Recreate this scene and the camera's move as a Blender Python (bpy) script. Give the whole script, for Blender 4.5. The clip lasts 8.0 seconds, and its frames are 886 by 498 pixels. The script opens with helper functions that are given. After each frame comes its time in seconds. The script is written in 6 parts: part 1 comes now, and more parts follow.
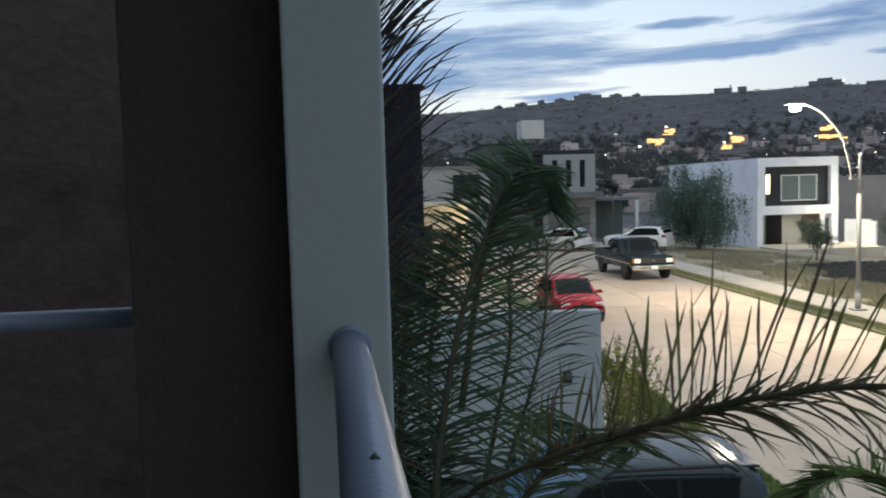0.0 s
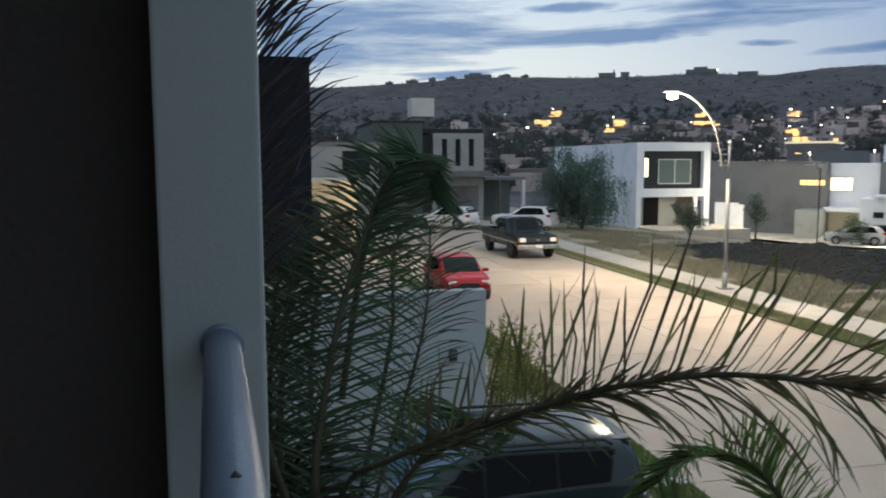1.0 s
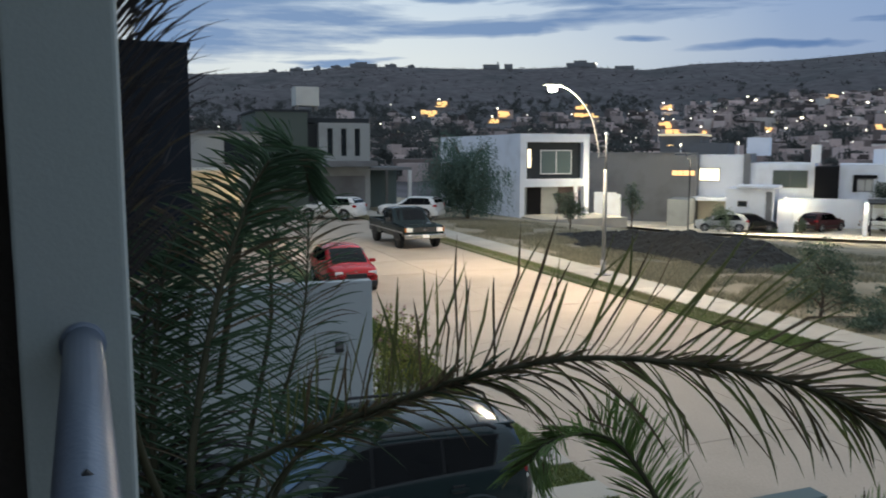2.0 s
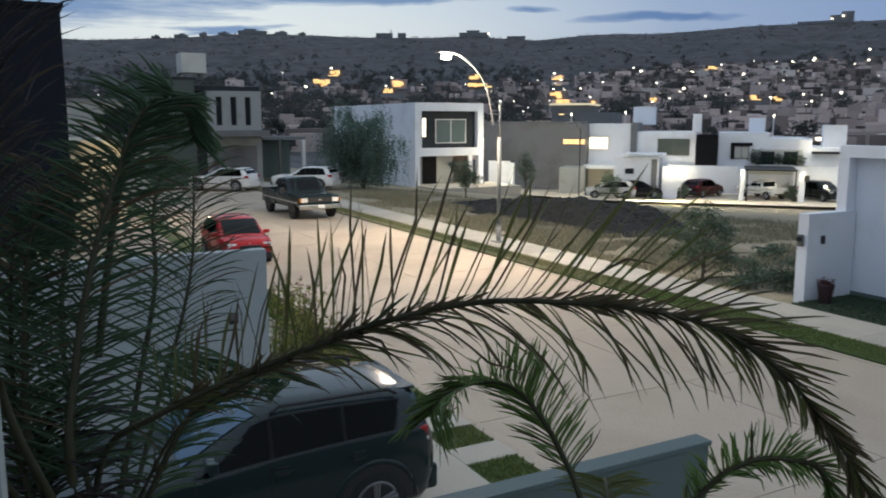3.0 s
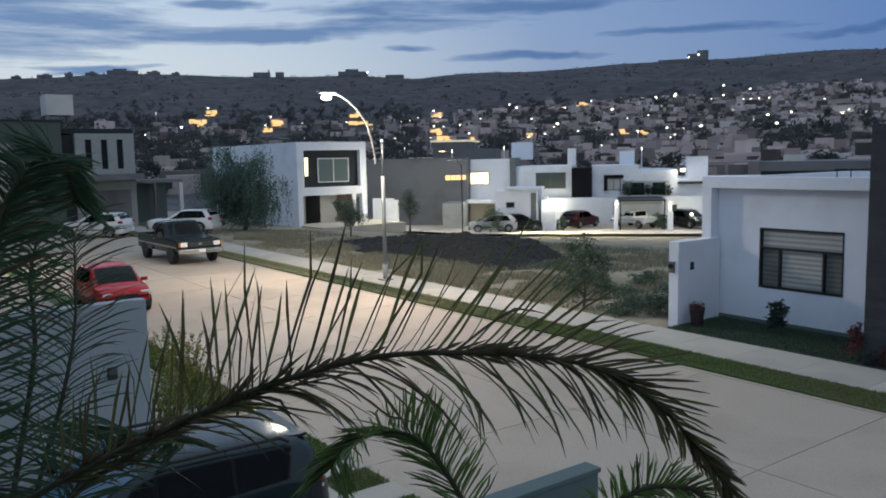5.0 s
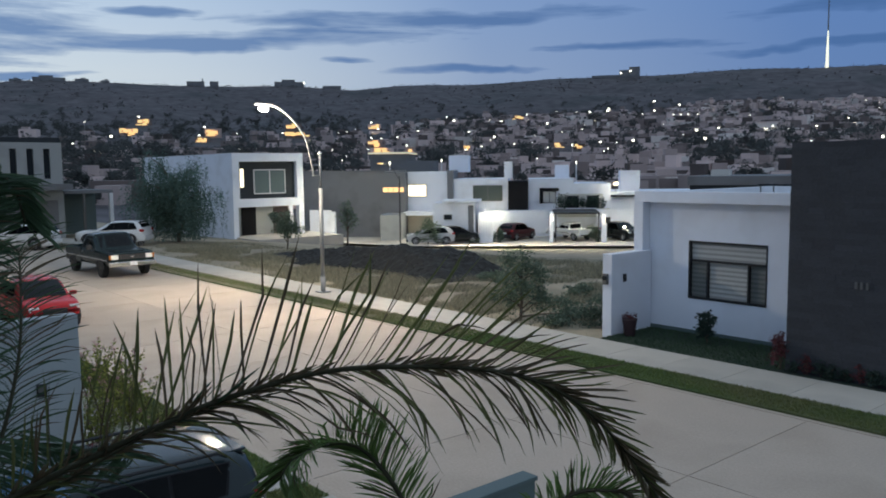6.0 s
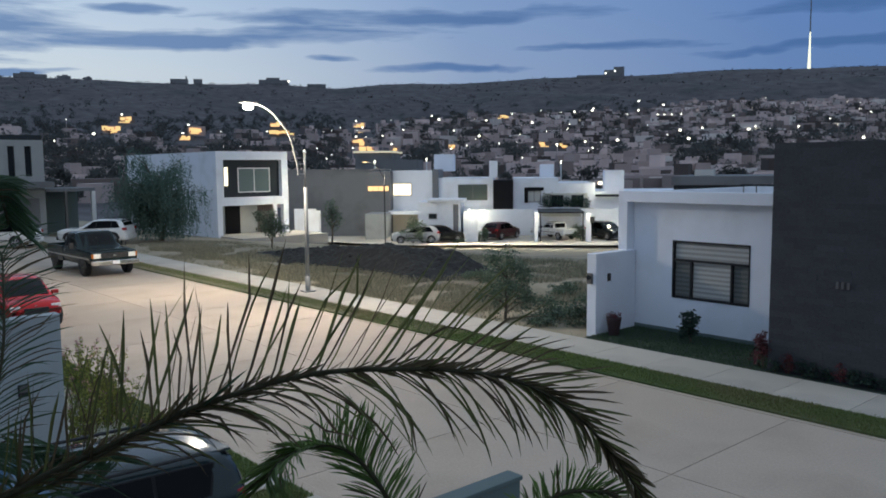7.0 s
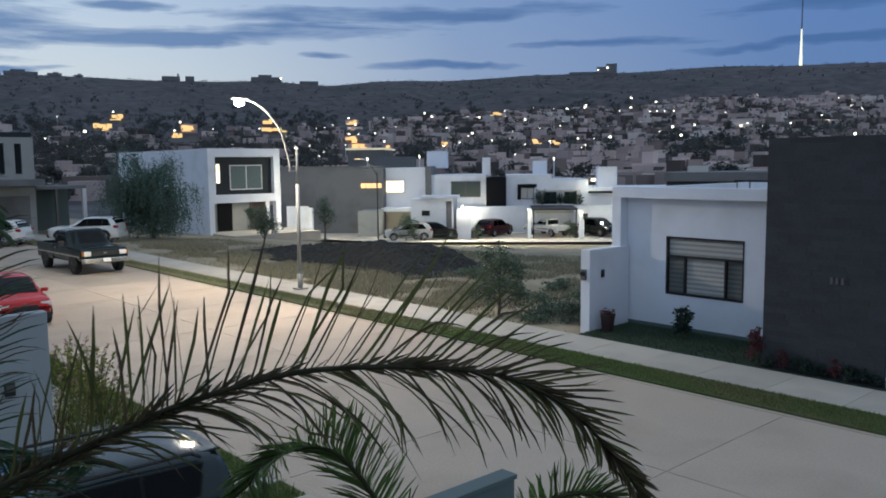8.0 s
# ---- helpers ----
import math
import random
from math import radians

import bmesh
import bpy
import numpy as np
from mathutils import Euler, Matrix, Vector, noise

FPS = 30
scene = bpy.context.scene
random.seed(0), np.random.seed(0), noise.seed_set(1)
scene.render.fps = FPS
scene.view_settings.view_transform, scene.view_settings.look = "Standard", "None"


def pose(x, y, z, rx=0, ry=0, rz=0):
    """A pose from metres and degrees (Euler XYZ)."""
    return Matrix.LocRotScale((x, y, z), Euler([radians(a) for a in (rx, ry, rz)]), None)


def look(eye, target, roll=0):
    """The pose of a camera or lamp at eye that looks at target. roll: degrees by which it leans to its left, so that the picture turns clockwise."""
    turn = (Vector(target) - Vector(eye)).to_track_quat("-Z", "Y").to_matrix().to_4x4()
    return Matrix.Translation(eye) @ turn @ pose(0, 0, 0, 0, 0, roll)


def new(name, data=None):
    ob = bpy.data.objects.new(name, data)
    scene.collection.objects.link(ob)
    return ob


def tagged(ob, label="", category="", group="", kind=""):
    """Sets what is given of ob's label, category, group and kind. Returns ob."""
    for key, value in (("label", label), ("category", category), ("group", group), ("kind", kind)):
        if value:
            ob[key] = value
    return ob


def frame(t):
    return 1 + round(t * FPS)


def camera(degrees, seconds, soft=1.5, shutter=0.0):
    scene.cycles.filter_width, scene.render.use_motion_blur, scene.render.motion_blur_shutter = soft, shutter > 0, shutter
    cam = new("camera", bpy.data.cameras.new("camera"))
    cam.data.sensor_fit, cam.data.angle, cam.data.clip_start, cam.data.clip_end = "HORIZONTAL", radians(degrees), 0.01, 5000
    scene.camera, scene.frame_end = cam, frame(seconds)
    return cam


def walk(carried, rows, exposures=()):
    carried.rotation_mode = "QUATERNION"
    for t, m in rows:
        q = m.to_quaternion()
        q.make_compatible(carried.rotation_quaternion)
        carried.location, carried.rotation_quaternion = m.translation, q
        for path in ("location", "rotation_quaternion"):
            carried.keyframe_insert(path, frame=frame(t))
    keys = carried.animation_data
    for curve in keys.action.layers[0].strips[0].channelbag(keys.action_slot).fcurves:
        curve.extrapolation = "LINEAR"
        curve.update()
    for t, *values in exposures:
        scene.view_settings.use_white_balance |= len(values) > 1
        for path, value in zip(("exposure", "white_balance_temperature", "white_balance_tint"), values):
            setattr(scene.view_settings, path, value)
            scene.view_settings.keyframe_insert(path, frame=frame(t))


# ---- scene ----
cam = camera(57.7, 8.0, soft=1.8, shutter=0.4)
PATH = [
    (0, (0.008, -0.003, 4.302), (-1.979, 0.158, 4.149), -1.6),
    (0.5, (0.017, 0.003, 4.321), (-1.953, 0.297, 4.144), -1.0),
    (1, (0.016, 0.018, 4.338), (-1.925, 0.449, 4.123), -0.2),
    (1.5, (0.077, 0.029, 4.371), (-1.828, 0.597, 4.153), 0.0),
    (3, (0.005, 0.066, 4.276), (-1.74, 0.992, 3.964), -0.0),
    (3.5, (0.009, 0.081, 4.275), (-1.679, 1.104, 3.956), -0.5),
    (4, (-0.014, 0.113, 4.283), (-1.665, 1.202, 3.988), -1.1),
    (5.5, (0.09, -0.037, 4.351), (-1.478, 1.189, 4.152), -0.8),
    (6, (0.121, -0.064, 4.363), (-1.39, 1.232, 4.165), -0.7),
    (6.5, (0.117, -0.066, 4.372), (-1.372, 1.254, 4.176), -0.7),
    (7, (0.12, -0.071, 4.373), (-1.366, 1.253, 4.172), -0.5),
    (7.5, (0.099, -0.064, 4.364), (-1.38, 1.265, 4.157), -0.4),
    (8, (0.037, 0.009, 4.345), (-1.437, 1.345, 4.137), -0.6),
]
EXPOSURES = [(0.0, 0.72, 7500, 0), (1.5, 0.41, 7400, 0), (3.5, 0.40, 7300, 0), (4.2, 0.3, 6950, 0), (5.5, 0.16, 6650, 0), (8.0, 0.16, 6650, 0)]
walk(cam, [(t, look(e, g, r)) for t, e, g, r in PATH], EXPOSURES)

# ---------------------------------------------------------------- sky and lamps
world = bpy.data.worlds.new("dusk_sky")
scene.world = world
world.use_nodes = True
wn, wl = world.node_tree.nodes, world.node_tree.links
wn.clear()


def wnode(kind, **values):
    n = wn.new(kind)
    for key, value in values.items():
        n.inputs[key].default_value = value
    return n


def wmath(op, a, b=None, c=None):
    n = wn.new("ShaderNodeMath")
    n.operation = op
    for i, v in enumerate((a, b, c)):
        if v is None:
            continue
        if isinstance(v, (int, float)):
            n.inputs[i].default_value = v
        else:
            wl.new(v, n.inputs[i])
    return n.outputs[0]


def wramp(fac, stops):
    n = wn.new("ShaderNodeValToRGB")
    wl.new(fac, n.inputs[0])
    el = n.color_ramp.elements
    while len(el) < len(stops):
        el.new(0.5)
    for e, (p, c) in zip(el, stops):
        e.position, e.color = p, (*c, 1)
    return n.outputs[0]


def wmix(fac, a, b):
    n = wn.new("ShaderNodeMix")
    n.data_type = "RGBA"
    wl.new(fac, n.inputs[0])
    for sock, v in ((n.inputs[6], a), (n.inputs[7], b)):
        if isinstance(v, tuple):
            sock.default_value = (*v, 1)
        else:
            wl.new(v, sock)
    return n.outputs[2]


tc = wn.new("ShaderNodeTexCoord")
sep = wn.new("ShaderNodeSeparateXYZ")
wl.new(tc.outputs["Generated"], sep.inputs[0])
sx, sy, sz = sep.outputs
# afterglow in the direction (-0.98, 0.2), a darker blue turned away from it
glow = wmath("ADD", wmath("MULTIPLY", sx, -0.98), wmath("MULTIPLY", sy, 0.20))
glow01 = wmath("MULTIPLY_ADD", glow, 0.5, 0.5)
warm_side = wramp(sz, [(0.0, (0.50, 0.53, 0.62)), (0.11, (0.60, 0.65, 0.76)), (0.2, (0.50, 0.60, 0.80)), (0.42, (0.44, 0.55, 0.78)), (1.0, (0.42, 0.51, 0.68))])
cold_side = wramp(sz, [(0.0, (0.12, 0.20, 0.37)), (0.11, (0.075, 0.165, 0.42)), (0.22, (0.070, 0.165, 0.45)), (0.45, (0.26, 0.36, 0.58)), (1.0, (0.42, 0.51, 0.68))])
side = wramp(glow01, [(0.62, (0, 0, 0)), (0.80, (0.10, 0.10, 0.10)), (0.92, (0.34, 0.34, 0.34)), (0.965, (0.68, 0.68, 0.68)), (1.0, (1, 1, 1))])
away = wramp(glow01, [(0.0, (1, 1, 1)), (0.42, (0.9, 0.9, 0.9)), (0.62, (0, 0, 0))])
clear = wmix(away, wmix(side, cold_side, warm_side), (0.37, 0.45, 0.64))
# long flat banks of cloud with frayed edges: bearing, height, half length, half thickness, slope
bearing = wmath("MULTIPLY", wmath("ARCTAN2", sy, sx), 180 / math.pi)


def sky_noise(along, up, scale, detail, seed):
    v = wn.new("ShaderNodeCombineXYZ")
    wl.new(wmath("MULTIPLY", bearing, along), v.inputs[0])
    wl.new(wmath("MULTIPLY", sz, up), v.inputs[1])
    v.inputs[2].default_value = seed
    n = wnode("ShaderNodeTexNoise", Scale=scale, Detail=detail, Roughness=0.6, Distortion=0.3)
    wl.new(v.outputs[0], n.inputs["Vector"])
    return n.outputs[0]


fray = sky_noise(0.075, 45.0, 1.6, 8.0, 3.4)
wave = wmath("MULTIPLY_ADD", sky_noise(0.13, 6.0, 1.0, 3.0, 7.7), 0.030, wmath("SUBTRACT", sz, 0.015))
CLOUDS = ((173, 0.153, 14, 0.044, -0.0004), (176, 0.134, 9, 0.036, -0.0024), (155, 0.149, 19, 0.013, -0.0009), (140, 0.178, 14, 0.012, -0.0003), (138, 0.119, 6, 0.006, 0.0), (167, 0.108, 4, 0.004, 0.0), (126, 0.143, 7, 0.006, 0.0), (114, 0.170, 8, 0.010, 0.0), (113, 0.130, 10, 0.006, 0.0), (159, 0.180, 3.5, 0.006, 0.0005), (166, 0.106, 4, 0.004, -0.001), (146, 0.131, 2, 0.004, 0.0), (150, 0.235, 30, 0.020, -0.0006))
bank = None
for cb, cz, half, thick, slope in CLOUDS:
    du = wmath("SUBTRACT", bearing, cb)
    u = wmath("DIVIDE", du, half)
    v = wmath("DIVIDE", wmath("SUBTRACT", wmath("SUBTRACT", wave, cz), wmath("MULTIPLY", du, slope)), thick)
    inside = wmath("SUBTRACT", 1.0, wmath("ADD", wmath("MULTIPLY", u, u), wmath("MULTIPLY", v, v)))
    bank = inside if bank is None else wmath("MAXIMUM", bank, inside)
upper = wmath("SUBTRACT", wmath("MULTIPLY", wmath("GREATER_THAN", sz, 0.26), 1.0), 1.2)
bank = wmath("MAXIMUM", wmath("MAXIMUM", bank, -1.5), upper)
density = wmath("MULTIPLY_ADD", wmath("SUBTRACT", fray, 0.5), 2.8, bank)
mask = wramp(density, [(0.0, (0, 0, 0)), (0.35, (0.45, 0.45, 0.45)), (0.95, (1, 1, 1))])
cloud_colour = wmix(side, (0.062, 0.135, 0.345), (0.170, 0.260, 0.480))
sky_colour = wmix(mask, clear, cloud_colour)
bg = wn.new("ShaderNodeBackground")
bg.inputs[1].default_value = 0.95
wl.new(sky_colour, bg.inputs[0])
wl.new(bg.outputs[0], wn.new("ShaderNodeOutputWorld").inputs[0])


def lamp(name, kind, place, power, colour, size=0.1, target=None, cone=None, blend=0.4):
    data = bpy.data.lights.new(name, kind)
    data.energy, data.color = power, colour
    if kind == "AREA":
        data.size = size
    else:
        data.shadow_soft_size = size
    ob = new(name, data)
    ob.matrix_world = look(place, target) if target else Matrix.Translation(place)
    if kind == "SPOT":
        data.spot_size, data.spot_blend = radians(cone), blend
    return ob


# the one street lamp that lights the road, and the lamps of the carports beyond
LAMP_HEAD = (-24.0, 12.95, 6.48)


def street_light(x, y, z, power):
    """A road luminaire: light straight down and two wide lobes along the street."""
    warm = (1.0, 0.85, 0.73)
    lamp("street_lamp_light", "POINT", (x, y, z - 0.12), power, warm, 0.25)
    for d in (-1, 1):
        lamp("street_lamp_light", "SPOT", (x, y, z - 0.10), power * 1.25, warm, 0.3, (x + d * 7, y - 1.4, 0.4), 92, 1.0)


street_light(*LAMP_HEAD, 2050)


# ---------------------------------------------------------------- materials
MATS = {}


def material(name, colour, rough=0.8, metal=0.0, grain=30.0, coarse=1.2, vary=0.25, bump=0.15, dirt=None, island=0.0, objrandom=0.0, coat=0.0):
    """A painted, mineral or leafy surface: colour varied at two scales, fine relief."""
    m = bpy.data.materials.new(name)
    m.use_nodes = True
    n, l = m.node_tree.nodes, m.node_tree.links
    b = n["Principled BSDF"]
    b.inputs["Roughness"].default_value, b.inputs["Metallic"].default_value = rough, metal
    b.inputs["Coat Weight"].default_value = coat
    co = n.new("ShaderNodeTexCoord")
    fine, wide = n.new("ShaderNodeTexNoise"), n.new("ShaderNodeTexNoise")
    for t, s, d in ((fine, grain, 4), (wide, coarse, 5)):
        t.inputs["Scale"].default_value, t.inputs["Detail"].default_value = s, d
        l.new(co.outputs["Object"], t.inputs["Vector"])
    hsv = n.new("ShaderNodeHueSaturation")
    hsv.inputs["Color"].default_value = (*colour, 1)
    base = hsv.inputs["Color"]
    if dirt:
        mx, rp = n.new("ShaderNodeMix"), n.new("ShaderNodeValToRGB")
        mx.data_type = "RGBA"
        mx.inputs[6].default_value, mx.inputs[7].default_value = (*colour, 1), (*dirt, 1)
        rp.color_ramp.elements[0].position, rp.color_ramp.elements[1].position = 0.48, 0.68
        l.new(wide.outputs[0], rp.inputs[0])
        l.new(rp.outputs[0], mx.inputs[0])
        l.new(mx.outputs[2], base)
    add = n.new("ShaderNodeMath")
    add.operation = "ADD"
    l.new(fine.outputs[0], add.inputs[0])
    l.new(wide.outputs[0], add.inputs[1])
    mul = n.new("ShaderNodeMath")
    mul.operation = "MULTIPLY_ADD"
    l.new(add.outputs[0], mul.inputs[0])
    mul.inputs[1].default_value, mul.inputs[2].default_value = vary, 1 - vary
    value = mul.outputs[0]
    if island or objrandom:
        src = n.new("ShaderNodeNewGeometry").outputs["Random Per Island"] if island else n.new("ShaderNodeObjectInfo").outputs["Random"]
        m2 = n.new("ShaderNodeMath")
        m2.operation = "MULTIPLY_ADD"
        k = island or objrandom
        l.new(src, m2.inputs[0])
        m2.inputs[1].default_value, m2.inputs[2].default_value = k * 2, 1 - k
        m3 = n.new("ShaderNodeMath")
        m3.operation = "MULTIPLY"
        l.new(value, m3.inputs[0])
        l.new(m2.outputs[0], m3.inputs[1])
        value = m3.outputs[0]
    l.new(value, hsv.inputs["Value"])
    l.new(hsv.outputs[0], b.inputs["Base Color"])
    rr = n.new("ShaderNodeMath")
    rr.operation = "MULTIPLY_ADD"
    rr.use_clamp = True
    l.new(wide.outputs[0], rr.inputs[0])
    rr.inputs[1].default_value, rr.inputs[2].default_value = 0.16, rough - 0.08
    l.new(rr.outputs[0], b.inputs["Roughness"])
    if bump:
        bp = n.new("ShaderNodeBump")
        bp.inputs["Strength"].default_value, bp.inputs["Distance"].default_value = bump, 0.02
        l.new(add.outputs[0], bp.inputs["Height"])
        l.new(bp.outputs[0], b.inputs["Normal"])
    MATS[name] = m
    return m


def glowing(name, colour, strength):
    m = bpy.data.materials.new(name)
    m.use_nodes = True
    b = m.node_tree.nodes["Principled BSDF"]
    b.inputs["Base Color"].default_value = (*colour, 1)
    b.inputs["Emission Color"].default_value = (*colour, 1)
    b.inputs["Emission Strength"].default_value = strength
    return m


def glass(name, colour=(0.02, 0.025, 0.03), rough=0.06, gloss=0.35):
    """Dark tinted glass before an unlit room."""
    m = material(name, colour, rough, 0.0, 2.0, 0.8, 0.2, 0.0)
    m.node_tree.nodes["Principled BSDF"].inputs["Specular IOR Level"].default_value = gloss
    return m


PLASTER = material("grey_plaster", (0.34, 0.385, 0.385), 0.85, grain=160, coarse=2.0, vary=0.12, bump=0.06)
# The shade inside the balcony is put into this plaster's colour.
DARKENED_PLASTER = material("darkened_grey_plaster", (0.062, 0.053, 0.049), 0.9, grain=60, coarse=1.6, vary=0.35, bump=0.3)
BROWN_PLASTER = material("mottled_brown_plaster", (0.085, 0.058, 0.057), 0.95, grain=14, coarse=1.9, vary=0.5, bump=0.9, dirt=(0.028, 0.022, 0.024))
WHITE_WALL = material("white_painted_wall", (0.79, 0.82, 0.89), 0.8, grain=60, coarse=0.7, vary=0.10, bump=0.10, dirt=(0.69, 0.71, 0.76))
OFFWHITE_WALL = material("offwhite_wall", (0.58, 0.58, 0.55), 0.85, grain=40, coarse=0.5, vary=0.14, bump=0.1, dirt=(0.48, 0.48, 0.46))
NEIGHBOUR_WALL = material("grey_white_wall", (0.37, 0.41, 0.42), 0.85, grain=60, coarse=0.7, vary=0.16, bump=0.1, dirt=(0.34, 0.36, 0.37))
GREY_WALL = material("grey_painted_wall", (0.175, 0.18, 0.19), 0.85, grain=40, coarse=0.5, vary=0.2, bump=0.1, dirt=(0.13, 0.13, 0.135))
LIGHT_GREY = material("light_grey_facade", (0.32, 0.335, 0.335), 0.85, grain=40, coarse=0.6, vary=0.2, bump=0.1, dirt=(0.25, 0.26, 0.26))
BLACK_CLAD = material("black_cladding", (0.012, 0.012, 0.014), 0.95, grain=30, coarse=1.0, vary=0.3, bump=0.2)
BLUE_GREY = material("blue_grey_paint", (0.112, 0.152, 0.152), 0.8, grain=60, coarse=0.9, vary=0.15, bump=0.15)
SLATE = material("dark_slate_cladding", (0.046, 0.048, 0.054), 0.85, grain=18, coarse=2.2, vary=0.6, bump=0.8, objrandom=0.13)
DARK_WALL = material("dark_facade_paint", (0.036, 0.041, 0.046), 0.8, grain=40, coarse=0.6, vary=0.25, bump=0.1)
DARK_BLUE = material("dark_blue_grey_paint", (0.009, 0.013, 0.020), 0.95, grain=40, coarse=0.6, vary=0.25, bump=0.1)
GREEN_GREY = material("green_grey_facade_paint", (0.075, 0.095, 0.085), 0.8, grain=40, coarse=0.6, vary=0.25, bump=0.1)
BROWN_WALL = material("brown_facade_paint", (0.15, 0.115, 0.10), 0.85, grain=40, coarse=0.6, vary=0.2, bump=0.1)
CREAM_WALL = material("warm_cream_wall", (0.46, 0.42, 0.34), 0.85, grain=40, coarse=0.6, vary=0.16, bump=0.1)
CONCRETE = material("pale_road_concrete", (0.455, 0.375, 0.300), 0.85, grain=24, coarse=0.45, vary=0.34, bump=0.25, dirt=(0.37, 0.30, 0.235), objrandom=0.05)
JOINT = material("dark_joint_filler", (0.385, 0.32, 0.26), 0.9)
PAVING = material("sidewalk_concrete", (0.48, 0.44, 0.375), 0.85, grain=30, coarse=0.7, vary=0.2, bump=0.2, dirt=(0.39, 0.355, 0.305), objrandom=0.07)
SOIL = material("dry_soil", (0.36, 0.30, 0.21), 0.95, grain=5, coarse=0.3, vary=0.4, bump=0.25, dirt=(0.15, 0.135, 0.085))
# Pale concrete, lightened further to stand in for lamplight on the second street.
PALE_CONCRETE = material("pale_lamplit_concrete", (0.70, 0.62, 0.51), 0.85, grain=8, coarse=0.3, vary=0.25, bump=0.2, dirt=(0.47, 0.41, 0.33))
EARTH_CLOD = material("dry_earth_clod", (0.034, 0.032, 0.028), 0.95, grain=12, coarse=1.0, vary=0.5, bump=0.4, island=0.45)
EARTH = material("dark_dug_earth", (0.028, 0.027, 0.024), 0.95, grain=6, coarse=0.5, vary=0.5, bump=0.4)
LAWN = material("lawn_soil", (0.06, 0.095, 0.028), 0.95, grain=25, coarse=0.22, vary=0.4, bump=0.5, dirt=(0.14, 0.12, 0.06))
# Front lawn only: its shade is put into these two darker greens.
SHADED_LAWN = material("shaded_lawn_soil", (0.022, 0.036, 0.024), 0.95, grain=25, coarse=0.4, vary=0.4, bump=0.5)
SHADED_GRASS = material("shaded_lawn_blades", (0.048, 0.085, 0.040), 0.8, grain=4, coarse=0.3, vary=0.35, bump=0, island=0.35)
GRASS = material("lawn_blades", (0.135, 0.185, 0.052), 0.8, grain=4, coarse=0.22, vary=0.35, bump=0, island=0.35, dirt=(0.17, 0.15, 0.075))
DRY_GRASS = material("dry_grass_blades", (0.325, 0.295, 0.205), 0.9, grain=3, coarse=0.25, vary=0.4, bump=0, island=0.35)
PEPPER_LEAF = material("blue_green_drooping_leaves", (0.105, 0.165, 0.135), 0.7, grain=3, coarse=0.8, vary=0.4, bump=0, island=0.4)
LEAF = material("shrub_leaves", (0.135, 0.175, 0.12), 0.7, grain=3, coarse=0.8, vary=0.4, bump=0, island=0.4)
HEDGE = material("yellow_green_leaves", (0.20, 0.22, 0.055), 0.7, grain=3, coarse=0.8, vary=0.4, bump=0, island=0.4)
LEAF_DARK = material("dark_tree_leaves", (0.035, 0.06, 0.045), 0.75, grain=2, coarse=0.6, vary=0.4, bump=0, island=0.4)
BARK = material("bark", (0.12, 0.09, 0.065), 0.95, grain=20, coarse=3, vary=0.4, bump=0.6)
PALM_LEAF = material("palm_leaflet", (0.120, 0.135, 0.048), 0.55, grain=20, coarse=2.5, vary=0.3, bump=0.0, objrandom=0.25)
PALM_LEAF_DEEP = material("deep_green_palm_leaflet", (0.052, 0.094, 0.050), 0.55, grain=20, coarse=2.5, vary=0.3, bump=0.0, objrandom=0.25)
# Brighter green: lamplight through the smaller palm's leaves is put into it.
PALM_LEAF_BACKLIT = material("backlit_palm_leaflet", (0.13, 0.21, 0.060), 0.55, grain=20, coarse=2.5, vary=0.3, bump=0.0, objrandom=0.25)
PALM_LEAF_DRY = material("dry_palm_leaflet", (0.105, 0.082, 0.050), 0.7, grain=20, coarse=2.5, vary=0.3, bump=0.0, objrandom=0.3)
# Copy for the dark fronds at the left, their shade put into the colour.
PALM_LEAF_SHADED = material("shaded_palm_leaflet", (0.048, 0.040, 0.042), 0.7, grain=20, coarse=2.5, vary=0.3, bump=0.0, objrandom=0.3)
PALM_STALK = material("palm_stalk", (0.055, 0.053, 0.028), 0.8, grain=60, coarse=4, vary=0.3, bump=0.2)
RAIL_PAINT = material("grey_rail_paint", (0.17, 0.21, 0.28), 0.38, 0.15, grain=120, coarse=5, vary=0.18, bump=0.08)
LAMP_STEEL = material("weathered_pale_steel", (0.30, 0.30, 0.295), 0.5, 0.3, grain=60, coarse=2, vary=0.15, bump=0.05)
STEEL = material("galvanised_steel", (0.17, 0.17, 0.168), 0.5, 0.8, grain=60, coarse=2, vary=0.15, bump=0.05)
WHITE_METAL = material("white_metal", (0.72, 0.72, 0.72), 0.5, 0.0, grain=40, coarse=2, vary=0.08, bump=0.03)
BLACK_METAL = material("black_window_frame", (0.02, 0.02, 0.022), 0.5, 0.2, grain=60, coarse=2, vary=0.2, bump=0.03)
GLASS = glass("dark_window_glass")
TINT = glass("tinted_car_glass", (0.006, 0.007, 0.008), 0.05, 0.20)
# The blue base colour stands in for sky reflected in the windscreen.
SKY_SCREEN = glass("sky_blue_windscreen", (0.045, 0.10, 0.17), 0.06, 0.40)
BLIND = material("woven_roller_blind", (0.50, 0.50, 0.48), 0.9, grain=20, coarse=2, vary=0.15, bump=0.1)
SHEER_SIDE = material("sheer_side_blind_band", (0.165, 0.175, 0.165), 0.9, grain=20, coarse=2, vary=0.15, bump=0.1)
BLIND_SIDE = material("dark_side_blind_band", (0.12, 0.13, 0.122), 0.9, grain=20, coarse=2, vary=0.15, bump=0.1)
